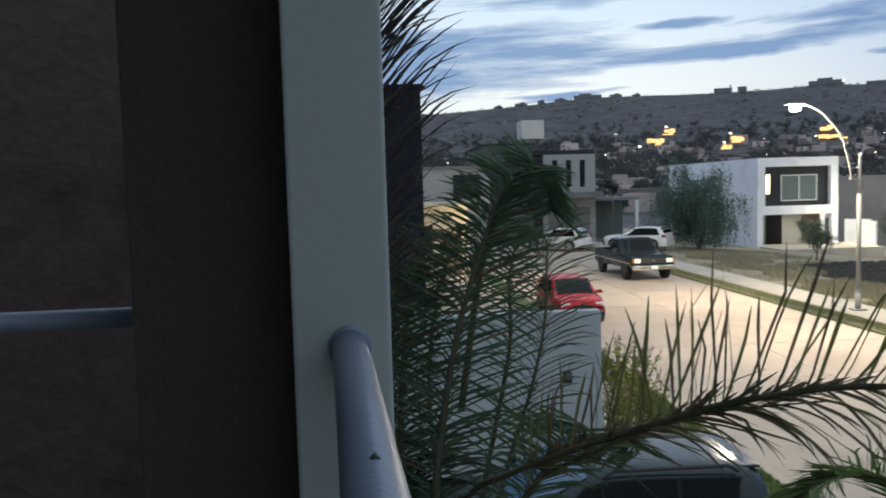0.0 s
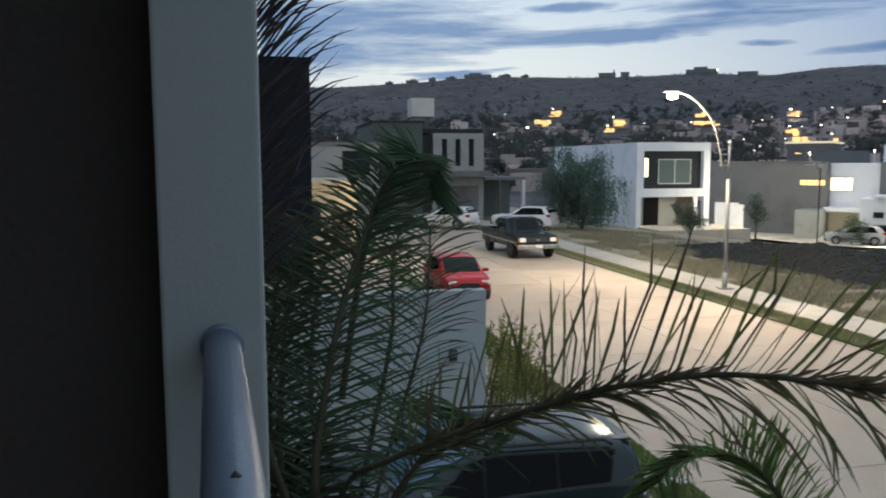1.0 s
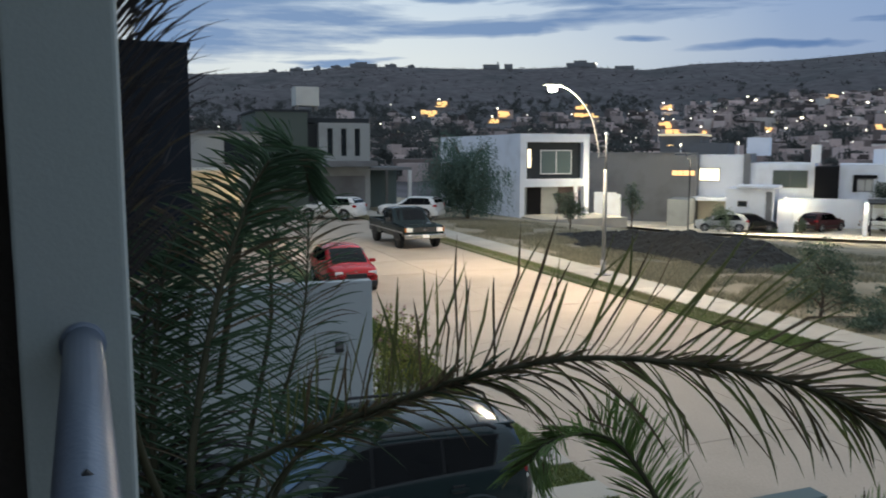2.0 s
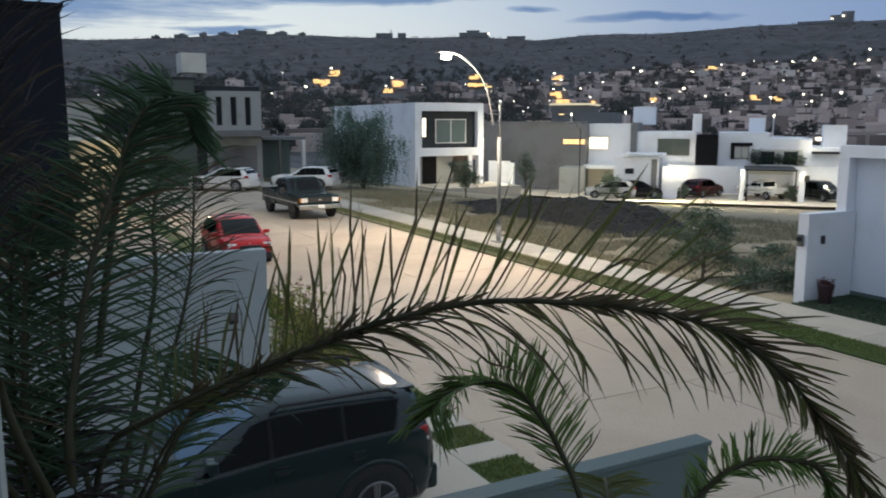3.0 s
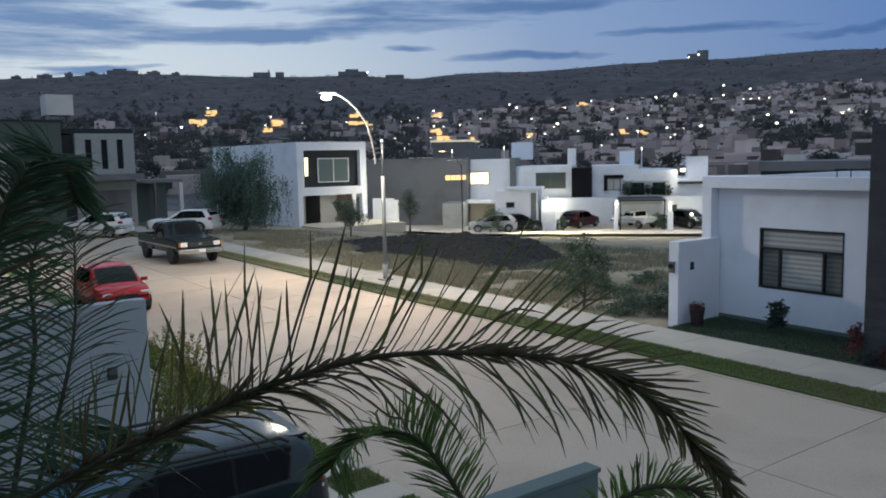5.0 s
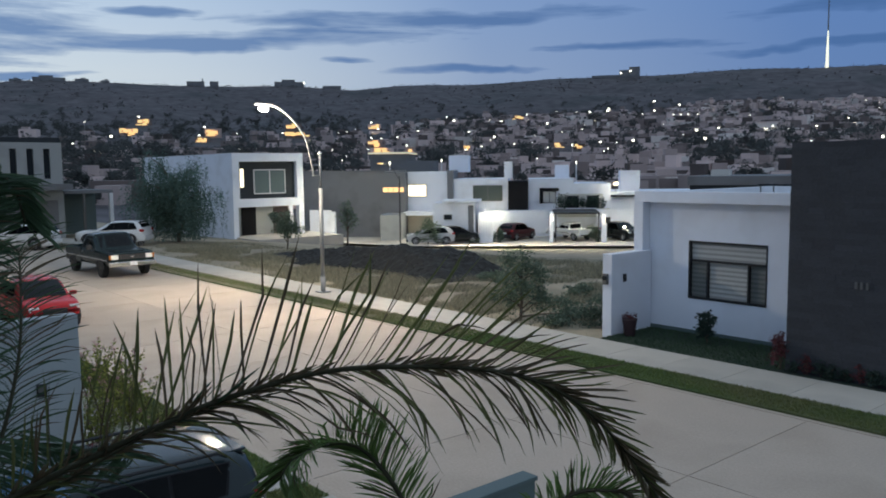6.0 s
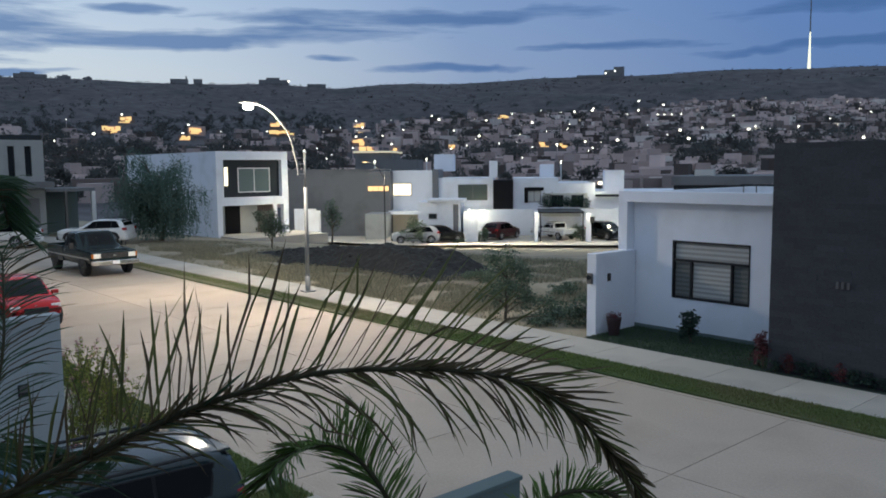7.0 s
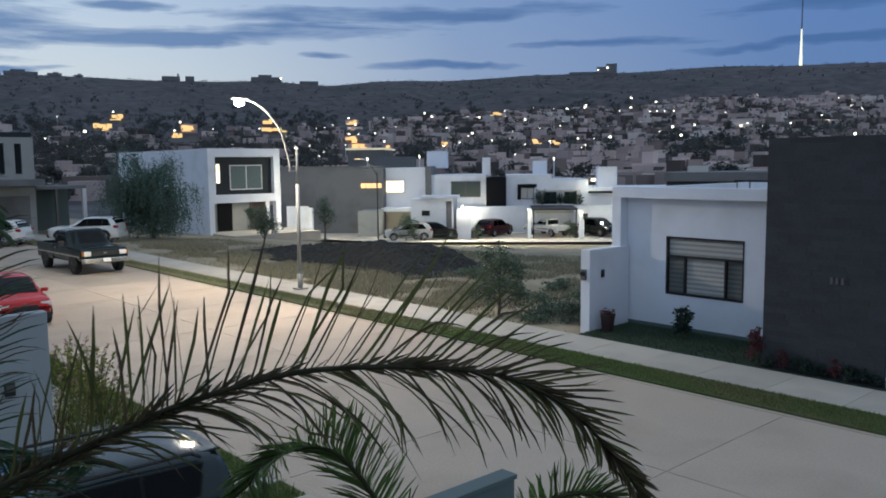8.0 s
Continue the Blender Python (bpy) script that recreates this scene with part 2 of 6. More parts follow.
BLIND_DARK = material("sheer_blind_band", (0.33, 0.335, 0.315), 0.9, grain=20, coarse=2, vary=0.15, bump=0.1)
RUBBER = material("tyre_rubber", (0.018, 0.018, 0.018), 0.85, grain=60, coarse=4, vary=0.3, bump=0.2)
ALLOY = material("alloy_wheel", (0.45, 0.45, 0.46), 0.35, 0.8, grain=60, coarse=4, vary=0.15, bump=0.03)
PLASTIC = material("black_plastic_trim", (0.022, 0.022, 0.024), 0.6, grain=80, coarse=4, vary=0.2, bump=0.05)
CHROME = material("chrome", (0.62, 0.62, 0.62), 0.18, 1.0, grain=40, coarse=3, vary=0.1, bump=0.0)
CLAY = material("terracotta_pot", (0.045, 0.022, 0.024), 0.8, grain=40, coarse=3, vary=0.25, bump=0.2)
PINK_FLOWER = material("pink_flowers", (0.36, 0.20, 0.18), 0.7, grain=6, coarse=2, vary=0.3, bump=0, island=0.3)
BRUSH = material("dark_dry_brush", (0.26, 0.245, 0.175), 0.9, grain=3, coarse=0.3, vary=0.5, bump=0, island=0.4)
RED_FLOWER = material("red_leaves", (0.10, 0.022, 0.025), 0.7, grain=6, coarse=2, vary=0.3, bump=0, island=0.3)
# Hill, far openings and far trees: base colours lifted to stand in for haze.
HILL = material("hazed_hillside_scrub", (0.088, 0.078, 0.083), 0.95, grain=0.11, coarse=0.02, vary=1.7, bump=0.0, dirt=(0.036, 0.037, 0.038))
TOWN = material("far_house_walls", (0.40, 0.325, 0.305), 0.9, grain=0.5, coarse=0.03, vary=0.25, bump=0, island=0.85)
TOWN_PALE_WALL = material("far_pale_house_walls", (0.66, 0.60, 0.56), 0.9, grain=0.5, coarse=0.03, vary=0.2, bump=0, island=0.3)
TOWN_DARK = material("hazed_far_house_openings", (0.07, 0.066, 0.07), 0.8, grain=1, coarse=0.1, vary=0.3, bump=0)
SCRUB = material("hill_scrub_leaves", (0.070, 0.060, 0.056), 0.95, grain=1, coarse=0.1, vary=0.4, bump=0, island=0.5)
TOWN_TREE = material("hazed_far_tree_leaves", (0.088, 0.094, 0.088), 0.9, grain=1, coarse=0.1, vary=0.4, bump=0, island=0.4)


for matt in (DARK_BLUE, BLACK_CLAD, DARK_WALL):
    matt.node_tree.nodes["Principled BSDF"].inputs["Specular IOR Level"].default_value = 0.15


def leafy(m, share=0.4):
    """Lets light through a thin leaf."""
    n, l = m.node_tree.nodes, m.node_tree.links
    b, out = n["Principled BSDF"], n["Material Output"]
    tr, mx = n.new("ShaderNodeBsdfTranslucent"), n.new("ShaderNodeMixShader")
    l.new(b.inputs["Base Color"].links[0].from_socket, tr.inputs["Color"])
    mx.inputs[0].default_value = share
    l.new(b.outputs[0], mx.inputs[1])
    l.new(tr.outputs[0], mx.inputs[2])
    l.new(mx.outputs[0], out.inputs["Surface"])


for leaf_material in (PALM_LEAF, PALM_LEAF_DEEP, PALM_LEAF_BACKLIT, PALM_LEAF_DRY, PEPPER_LEAF, LEAF, LEAF_DARK, HEDGE, GRASS, DRY_GRASS, BRUSH, TOWN_TREE):
    leafy(leaf_material, 0.6 if leaf_material == HEDGE else 0.4)


def paint(name, colour, rough=0.28, coat=0.8):
    m = material(name, colour, rough, 0.0, grain=400, coarse=1.2, vary=0.10, bump=0.0, coat=coat)
    m.node_tree.nodes["Principled BSDF"].inputs["Specular IOR Level"].default_value = 0.12 + 0.2 * coat
    m.node_tree.nodes["Principled BSDF"].inputs["Coat Roughness"].default_value = 0.12
    return m


TEAL_PAINT = paint("dark_teal_car_paint", (0.015, 0.026, 0.028), 0.18, 0.36)
BLACK_PAINT = paint("black_car_paint", (0.010, 0.013, 0.013), 0.28, 0.08)
GREEN_BLACK_PAINT = paint("green_black_car_paint", (0.006, 0.014, 0.015), 0.22, 0.35)
WORN_RIM = material("worn_alloy_wheel", (0.20, 0.20, 0.205), 0.5, 0.6, grain=60, coarse=4, vary=0.2, bump=0.03)
DARK_RIM = material("dull_steel_wheel", (0.07, 0.07, 0.07), 0.6, 0.4, grain=60, coarse=4, vary=0.2, bump=0.03)
RED_PAINT = paint("red_car_paint", (0.42, 0.018, 0.022), 0.28, 0.3)
WHITE_PAINT = paint("white_car_paint", (0.80, 0.80, 0.80))
SILVER_PAINT = paint("silver_car_paint", (0.48, 0.49, 0.50))
MAROON_PAINT = paint("maroon_car_paint", (0.055, 0.007, 0.009), 0.3, 0.3)
LAMP_WHITE = glowing("street_lamp_lens", (1.0, 0.93, 0.82), 60)
CAR_LENS = material("clear_headlamp_lens", (0.85, 0.84, 0.80), 0.3, 0.1, grain=60, coarse=6, vary=0.15, bump=0.05)
AMBER_LENS = material("amber_signal_lens", (0.42, 0.13, 0.02), 0.2, 0.0, grain=60, coarse=6, vary=0.15, bump=0.05)
RED_LENS = material("red_tail_lamp_lens", (0.40, 0.015, 0.02), 0.15, 0.0, grain=60, coarse=6, vary=0.2, bump=0.05)
WARM_LIGHT = glowing("warm_lit_window", (1.0, 0.86, 0.66), 1.6)
ORANGE_LIGHT = glowing("orange_lit_window", (1.0, 0.60, 0.28), 1.0)
# Amber and pale walls glow in place of lamplight falling on them.
AMBER_GLOW = glowing("far_amber_glow_wall", (1.0, 0.64, 0.28), 0.85)
TOWN_WHITE = glowing("far_white_lamp", (1.0, 0.92, 0.80), 3.5)
PALE_GLOW = glowing("far_pale_glow_wall", (1.0, 0.85, 0.62), 0.35)
MAST_GLOW = glowing("glowing_mast", (1.0, 0.95, 0.74), 0.9)

# ---------------------------------------------------------------- building helpers


def obj(name, bm, mat, smooth=False):
    me = bpy.data.meshes.new(name)
    bm.to_mesh(me)
    bm.free()
    me.materials.append(mat)
    if smooth:
        for p in me.polygons:
            p.use_smooth = True
    return new(name, me)


def part(name, bm, mat, parent, label="", smooth=False):
    ob = obj(name, bm, mat, smooth)
    ob.parent = parent
    return tagged(ob, label)


def thing(name, place, label, category, turn=0.0, group="", kind=""):
    ob = new(name)
    ob.empty_display_size = 0.1
    ob.matrix_world = pose(*place, 0, 0, turn)
    return tagged(ob, label, category, group, kind)


def box(bm, x0, x1, y0, y1, z0, z1, bevel=0.0):
    g = bmesh.ops.create_cube(bm, size=1.0, matrix=Matrix.LocRotScale(((x0 + x1) / 2, (y0 + y1) / 2, (z0 + z1) / 2), None, (abs(x1 - x0), abs(y1 - y0), abs(z1 - z0))))
    if bevel:
        edges = {e for v in g["verts"] for e in v.link_edges}
        bmesh.ops.bevel(bm, geom=list(edges), offset=bevel, segments=2, affect="EDGES", profile=0.6)
    return bm


def boxed(*args, **kw):
    return box(bmesh.new(), *args, **kw)


def tube(bm, points, radius, sides=10, ends=True):
    """A round bar along points; radius is a number or one for each point."""
    pts = [Vector(p) for p in points]
    rad = radius if isinstance(radius, (list, tuple)) else [radius] * len(pts)
    rings = []
    ref = Vector((0.0, 0.0, 1.0))
    for i, p in enumerate(pts):
        d = (pts[min(i + 1, len(pts) - 1)] - pts[max(i - 1, 0)]).normalized()
        a = d.cross(ref if abs(d.dot(ref)) < 0.95 else Vector((1, 0, 0))).normalized()
        b = d.cross(a)
        rings.append([bm.verts.new(p + (a * math.cos(k * math.tau / sides) + b * math.sin(k * math.tau / sides)) * rad[i]) for k in range(sides)])
    for r, s in zip(rings, rings[1:]):
        for k in range(sides):
            bm.faces.new((r[k], r[(k + 1) % sides], s[(k + 1) % sides], s[k]))
    if ends:
        bm.faces.new(rings[0][::-1])
        bm.faces.new(rings[-1])
    return bm


def tubed(points, radius, sides=10):
    return tube(bmesh.new(), points, radius, sides)


def prism(bm, outline, axis, a, b):
    """An outline in the plane across an axis ('x', 'y' or 'z'), drawn out from a to b."""
    def at(u, v, w):
        return {"x": (w, u, v), "y": (u, w, v), "z": (u, v, w)}[axis]
    lo = [bm.verts.new(at(u, v, a)) for u, v in outline]
    hi = [bm.verts.new(at(u, v, b)) for u, v in outline]
    n = len(outline)
    for i in range(n):
        bm.faces.new((lo[i], lo[(i + 1) % n], hi[(i + 1) % n], hi[i]))
    bm.faces.new(lo[::-1])
    bm.faces.new(hi)
    bmesh.ops.recalc_face_normals(bm, faces=bm.faces[:])
    return bm


def smoothstep(x, a, b):
    t = min(1.0, max(0.0, (x - a) / (b - a)))
    return t * t * (3 - 2 * t)


def smooth_line(points, steps=6):
    """Points on a smooth curve through the given ones."""
    p = [Vector(q) for q in points]
    out = []
    for i in range(len(p) - 1):
        a, b, c, d = p[max(i - 1, 0)], p[i], p[i + 1], p[min(i + 2, len(p) - 1)]
        for k in range(steps):
            t = k / steps
            out.append(0.5 * ((2 * b) + (c - a) * t + (2 * a - 5 * b + 4 * c - d) * t * t + (3 * b - a - 3 * c + d) * t ** 3))
    out.append(p[-1])
    return out


# ---------------------------------------------------------------- the lie of the land
# the near street is level; the plots behind it fall towards a second street, and far off the land climbs to a ridge
RIDGE = [(0, 96.2), (90, 97.2), (110, 100.1), (114, 102.6), (120, 104.6), (126, 103.6), (131.6, 102.6), (137.6, 99.1), (142.3, 97.6), (145.5, 94.6), (149, 96.6), (153.8, 96.1), (160, 97.6), (163, 98.2), (166.5, 97.2), (170.5, 91.7), (176, 88.2), (200, 89.2), (270, 93.2)]


def ridge_height(bearing):
    known = sorted((b % 360, h) for b, h in RIDGE)
    known = [(known[-1][0] - 360, known[-1][1])] + known + [(known[0][0] + 360, known[0][1])]
    b = math.degrees(bearing) % 360
    for (b0, h0), (b1, h1) in zip(known, known[1:]):
        if b0 <= b <= b1:
            return h0 + (h1 - h0) * (b - b0) / max(b1 - b0, 1e-6)
    return 100.0


HILL_PROFILE = [(0, 0), (95, 0), (150, 1.5), (300, 10), (500, 27), (660, 45), (780, 70), (900, 100), (960, 101), (9000, 101)]


def land(x, y):
    q = -0.682 * x + 0.731 * y
    z = -1.97 * min(1.0, max(0.0, (q - 30) / 36.6)) * smoothstep(y, 17, 40)
    r = math.hypot(x, y)
    if r > 95:
        for (r0, h0), (r1, h1) in zip(HILL_PROFILE, HILL_PROFILE[1:]):
            if r0 <= r <= r1:
                h = h0 + (h1 - h0) * (r - r0) / (r1 - r0)
                break
        b = math.atan2(y, x)
        h *= ridge_height(b) / 100.0
        rough = noise.fractal(Vector((x * 0.012, y * 0.012, 0.3)), 0.9, 2.1, 4) * min(1.0, (r - 95) / 400) * 7.0
        z += h + rough * (1 - 0.75 * smoothstep(r, 780, 900))
    return z


def build_ground():
    radii = [0, 6, 12, 18, 24, 30, 36, 42, 48, 54, 60, 66, 72, 80, 88, 96, 110, 125, 145, 170, 200, 235, 275, 320, 370, 425, 480, 540, 600, 650, 700, 740, 780, 810, 840, 870, 900, 930, 980, 1300, 2200, 3600]
    n = 240
    verts, faces = [(0, 0, -0.03)], []
    for r in radii[1:]:
        for k in range(n):
            a = math.tau * k / n
            x, y = r * math.cos(a), r * math.sin(a)
            verts.append((x, y, land(x, y) - 0.03))
    for k in range(n):
        faces.append((0, 1 + k, 1 + (k + 1) % n))
    for i in range(len(radii) - 2):
        a, b = 1 + i * n, 1 + (i + 1) * n
        for k in range(n):
            faces.append((a + k, b + k, b + (k + 1) % n, a + (k + 1) % n))
    me = bpy.data.meshes.new("ground")
    me.from_pydata(verts, [], faces)
    me.materials.append(SOIL)
    me.materials.append(HILL)
    for p in me.polygons:
        p.use_smooth = True
        p.material_index = 1 if math.hypot(p.center.x, p.center.y) > 100 else 0
    return tagged(new("ground", me), "dry soil plots rising far off to a dark scrub-covered ridge", "ground", kind="structure")


build_ground()


def sheet(name, outline, z, mat, label, category, kind="structure"):
    bm = bmesh.new()
    prism(bm, outline, "z", z - 0.25, z)
    return tagged(obj(name, bm, mat), label, category, kind=kind)


def row(lo, hi, n):
    return [lo + (hi - lo) * i / n for i in range(n + 1)]


# ---- road: cast concrete slabs in two lanes between kerbs
KERB_FAR, KERB_NEAR, WALK_FAR = 13.45, 5.62, 14.40
road = tagged(obj("road", boxed(-64, 42, KERB_NEAR, KERB_FAR, -0.25, -0.012), JOINT), "pale concrete street with dark joints between slabs", "road", kind="structure")


def slab_pieces(name, parent, xs, ys, z, thick, gap, mat, bevel=0.006):
    shared = {}
    for x0, x1 in zip(xs, xs[1:]):
        for y0, y1 in zip(ys, ys[1:]):
            key = (round(x1 - x0, 3), round(y1 - y0, 3))
            if key not in shared:
                bm = boxed(-key[0] / 2 + gap, key[0] / 2 - gap, -key[1] / 2 + gap, key[1] / 2 - gap, -thick, 0)
                me = bpy.data.meshes.new(name)
                bm.to_mesh(me)
                bm.free()
                me.materials.append(mat)
                shared[key] = me
            ob = new(name, shared[key])
            ob.parent = parent
            ob.location = ((x0 + x1) / 2, (y0 + y1) / 2, z + random.uniform(-0.002, 0.002))


def lawn_blades(name, areas, count, height, mat, label, category, base, bare=-9.0):
    """Blades of grass scattered over areas (x0, x1, y0, y1)."""
    rng = random.Random(5)
    total = sum((a[1] - a[0]) * (a[3] - a[2]) for a in areas)
    verts, faces = [], []
    for x0, x1, y0, y1 in areas:
        for _ in range(int(count * (x1 - x0) * (y1 - y0) / total)):
            x, y = rng.uniform(x0, x1), rng.uniform(y0, y1)
            if noise.noise(Vector((x * 0.55, y * 0.55, 4.0))) < bare:
                continue
            h, w, a = height * rng.uniform(0.5, 1.3), rng.uniform(0.006, 0.014) * (height / 0.06) ** 0.5, rng.uniform(0, math.tau)
            dx, dy = math.cos(a), math.sin(a)
            lean = h * rng.uniform(0.1, 0.7)
            z, i = base(x, y), len(verts)
            verts += [(x - dy * w, y + dx * w, z - 0.01), (x + dy * w, y - dx * w, z - 0.01), (x + dx * lean * 0.4, y + dy * lean * 0.4, z + h * 0.6), (x + dx * lean, y + dy * lean, z + h)]
            faces += [(i, i + 1, i + 2), (i + 2, i + 1, i + 3)]
    me = bpy.data.meshes.new(name)
    me.from_pydata(verts, [], faces)
    me.materials.append(mat)
    return tagged(new(name, me), label, category, kind="stuff")


# ---- far side of the street: kerb, lawn strip, walk
tagged(obj("kerb_far", boxed(-64, 42, KERB_FAR - 0.12, KERB_FAR, -0.2, 0.008), CONCRETE), "low flush concrete edging along the far lawn strip", "kerb", kind="structure")
sheet("lawn_strip_far", [(-64, KERB_FAR), (42, KERB_FAR), (42, WALK_FAR), (-64, WALK_FAR)], 0.045, LAWN, "narrow mown lawn strip beside the street", "lawn")
pavement_far = tagged(obj("pavement_far", boxed(-64, 42, WALK_FAR, 15.92, -0.2, 0.045), JOINT), "pale concrete sidewalk of square slabs", "pavement", kind="structure")
# ---- near side: kerb, strip with grass and paving, walk, driveway
tagged(obj("kerb_near", boxed(-64, 42, KERB_NEAR - 0.15, KERB_NEAR, -0.2, 0.072, bevel=0.012), CONCRETE), "grey concrete kerb along the near side of the street", "kerb", kind="structure")
sheet("lawn_strip_near", [(-64, 4.72), (42, 4.72), (42, KERB_NEAR - 0.15), (-64, KERB_NEAR - 0.15)], 0.075, LAWN, "lawn strip with paving strips across the driveway", "lawn")
pavement_near = tagged(obj("pavement_near", boxed(-64, 42, 3.2, 4.72, -0.2, 0.09), JOINT), "pale concrete sidewalk in front of the driveway", "pavement", kind="structure")
tagged(obj("driveway", boxed(-11.0, -4.5, -6.0, 3.2, -0.2, 0.08), PAVING), "pale concrete driveway between two garden walls", "driveway", kind="structure")
sheet("garden_bed", [(-4.2, -6.0), (12, -6.0), (12, 3.2), (-4.2, 3.2)], 0.06, LAWN, "planted garden bed below the balcony", "garden bed")

# ---------------------------------------------------------------- the balcony the camera stands on
FLOOR_Z = 3.02
tagged(obj("balcony_floor", boxed(-1.72, 2.6, -3.0, 0.05, FLOOR_Z - 0.2, FLOOR_Z), PAVING), "concrete balcony floor slab", "floor", kind="structure")
# Ceiling slab and the next two walls are unseen, added to cut sky light.
tagged(obj("ceiling", boxed(-1.72, 2.6, -3.0, 0.02, 5.72, 5.92), PLASTER), "unseen plastered ceiling slab added over the balcony", "ceiling", kind="structure")
tagged(obj("wall_back", boxed(-1.72, 2.6, -3.2, -3.0, FLOOR_Z - 3.0, 5.92), DARKENED_PLASTER), "unseen dark plastered wall added behind the balcony", "wall", kind="structure")
tagged(obj("wall_side", boxed(2.6, 2.8, -3.2, 0.05, FLOOR_Z - 3.0, 5.92), DARKENED_PLASTER), "unseen dark plastered side wall added to the balcony", "wall", kind="structure")
tagged(obj("house_wall_below", boxed(-1.70, 2.6, -0.2, 0.0, -0.1, FLOOR_Z - 0.2), PLASTER), "plastered house wall under the balcony", "wall", kind="structure")
tagged(obj("balcony_column", boxed(-1.52, -1.31, -0.147, 0.014, FLOOR_Z, 5.72, bevel=0.006), PLASTER), "slim grey plastered balcony column", "column", kind="structure")
tagged(obj("wall_pier", boxed(-1.74, -1.48, -0.452, -0.15, FLOOR_Z, 5.72, bevel=0.006), DARKENED_PLASTER), "grey plastered wall pier beside the column, shade put into its colour", "wall", kind="structure")
# Assumed wall, added to fill the dark gap beside the pier.
tagged(obj("house_wing_wall", boxed(-3.6, -3.4, -6.0, -0.75, -0.1, 6.4), BROWN_PLASTER), "dark brown house wall across the side passage", "wall", kind="structure")

RAIL_Z = 4.045
rail = thing("balcony_railing", (0, 0, FLOOR_Z), "grey painted tubular steel balcony railing", "railing")
zz = RAIL_Z - FLOOR_Z
part("handrail", tubed([(-1.325, -0.055, zz), (-0.8, -0.022, zz), (0.0, 0.028, zz), (1.2, 0.10, zz), (2.6, 0.19, zz)], 0.029, 20), RAIL_PAINT, rail, smooth=True)
part("end_flange", tubed([(-1.312, -0.055, zz), (-1.300, -0.054, zz)], 0.035, 20), RAIL_PAINT, rail, smooth=True)
part("screw", tubed([(-0.665, -0.004, zz + 0.020), (-0.664, -0.014, zz + 0.0305)], 0.004, 8), PLASTIC, rail, "dark screw head")
for i in range(24):
    x = -1.2 + 0.16 * i
    yb = -0.055 + 0.0624 * (x + 1.325)
    part("baluster", tubed([(x, yb, 0.06), (x, yb, zz - 0.02)], 0.008, 8), RAIL_PAINT, rail)
part("bottom_bar", tubed([(-1.31, -0.055, 0.08), (2.6, 0.19, 0.08)], 0.014, 10), RAIL_PAINT, rail)
rail2 = thing("side_railing", (-1.67, -0.40, FLOOR_Z), "grey tubular steel railing on the balcony's side", "railing")
part("handrail", tubed([(0, 0.02, zz + 0.010), (0, -2.6, zz + 0.0)], 0.021, 16), RAIL_PAINT, rail2, smooth=True)
part("bottom_bar", tubed([(0, 0.0, 0.08), (0, -2.53, 0.08)], 0.014, 10), RAIL_PAINT, rail2)
for y in (-1.3, -2.5):
    part("post", tubed([(0, y, 0.0), (0, y, zz)], 0.018, 10), RAIL_PAINT, rail2)

# ---------------------------------------------------------------- near garden walls
tagged(obj("garden_wall_low", boxed(-4.47, -4.33, -6.0, 4.74, -0.1, 1.76, bevel=0.008), BLUE_GREY), "blue-grey painted garden wall with a flat top", "garden wall", kind="structure")
tagged(obj("garden_wall_coping", boxed(-4.485, -4.315, -6.0, 4.755, 1.76, 1.80, bevel=0.006), BLUE_GREY), "blue-grey coping on the garden wall", "coping", kind="structure")
tagged(obj("neighbour_wall", boxed(-11.28, -11.08, -8.0, 3.12, -0.1, 2.5, bevel=0.01), NEIGHBOUR_WALL), "white painted boundary wall between driveways", "garden wall", kind="structure")
meter = thing("meter_box", (-11.08, 2.62, 1.56), "small dark meter box on the white wall", "meter box")
part("case", boxed(0, 0.05, -0.06, 0.06, -0.08, 0.08, bevel=0.008), PLASTIC, meter)
part("lid", boxed(0.05, 0.058, -0.05, 0.05, -0.02, 0.07, bevel=0.003), STEEL, meter)

# ---------------------------------------------------------------- vehicles
# local axes: x to the front, y to its left, z up


def loft_section(zb, zs, zt, ws, wt, bulge=0.0):
    half = [(0.0, zb), (ws * 0.86, zb), (ws * 0.965, zb + 0.10), (ws, zb + 0.26), (ws + bulge, (zb + zs) / 2 + 0.08), (ws * 0.992, zs - 0.07), (ws * 0.955, zs), ]
    if zt > zs + 0.02:
        half += [((ws * 0.955 * 2 + wt) / 3, zs + (zt - zs) * 0.34), ((ws * 0.955 + wt * 2) / 3, zs + (zt - zs) * 0.68), (wt, zt - 0.06), (wt * 0.90, zt - 0.012), (wt * 0.5, zt + 0.012), (0.0, zt + 0.018)]
    else:
        half += [(ws * 0.90, zs + 0.004), (ws * 0.80, zs + 0.012), (ws * 0.70, zs + 0.02), (ws * 0.6, zs + 0.026), (ws * 0.35, zs + 0.034), (0.0, zs + 0.038)]
    left = [(y, z) for y, z in half]
    right = [(-y, z) for y, z in half[1:-1]][::-1]
    return left + right


def car_body(stations):
    """stations: (x, zb, zs, zt, ws, wt) from tail to nose."""
    bm = bmesh.new()
    rings = []
    for x, zb, zs, zt, ws, wt in stations:
        rings.append([bm.verts.new((x, y, z)) for y, z in loft_section(zb, zs, zt, ws, wt)])
    for r, s in zip(rings, rings[1:]):
        n = len(r)
        for k in range(n):
            bm.faces.new((r[k], r[(k + 1) % n], s[(k + 1) % n], s[k]))
    bm.faces.new(rings[0][::-1])
    bm.faces.new(rings[-1])
    bmesh.ops.recalc_face_normals(bm, faces=bm.faces[:])
    return bm


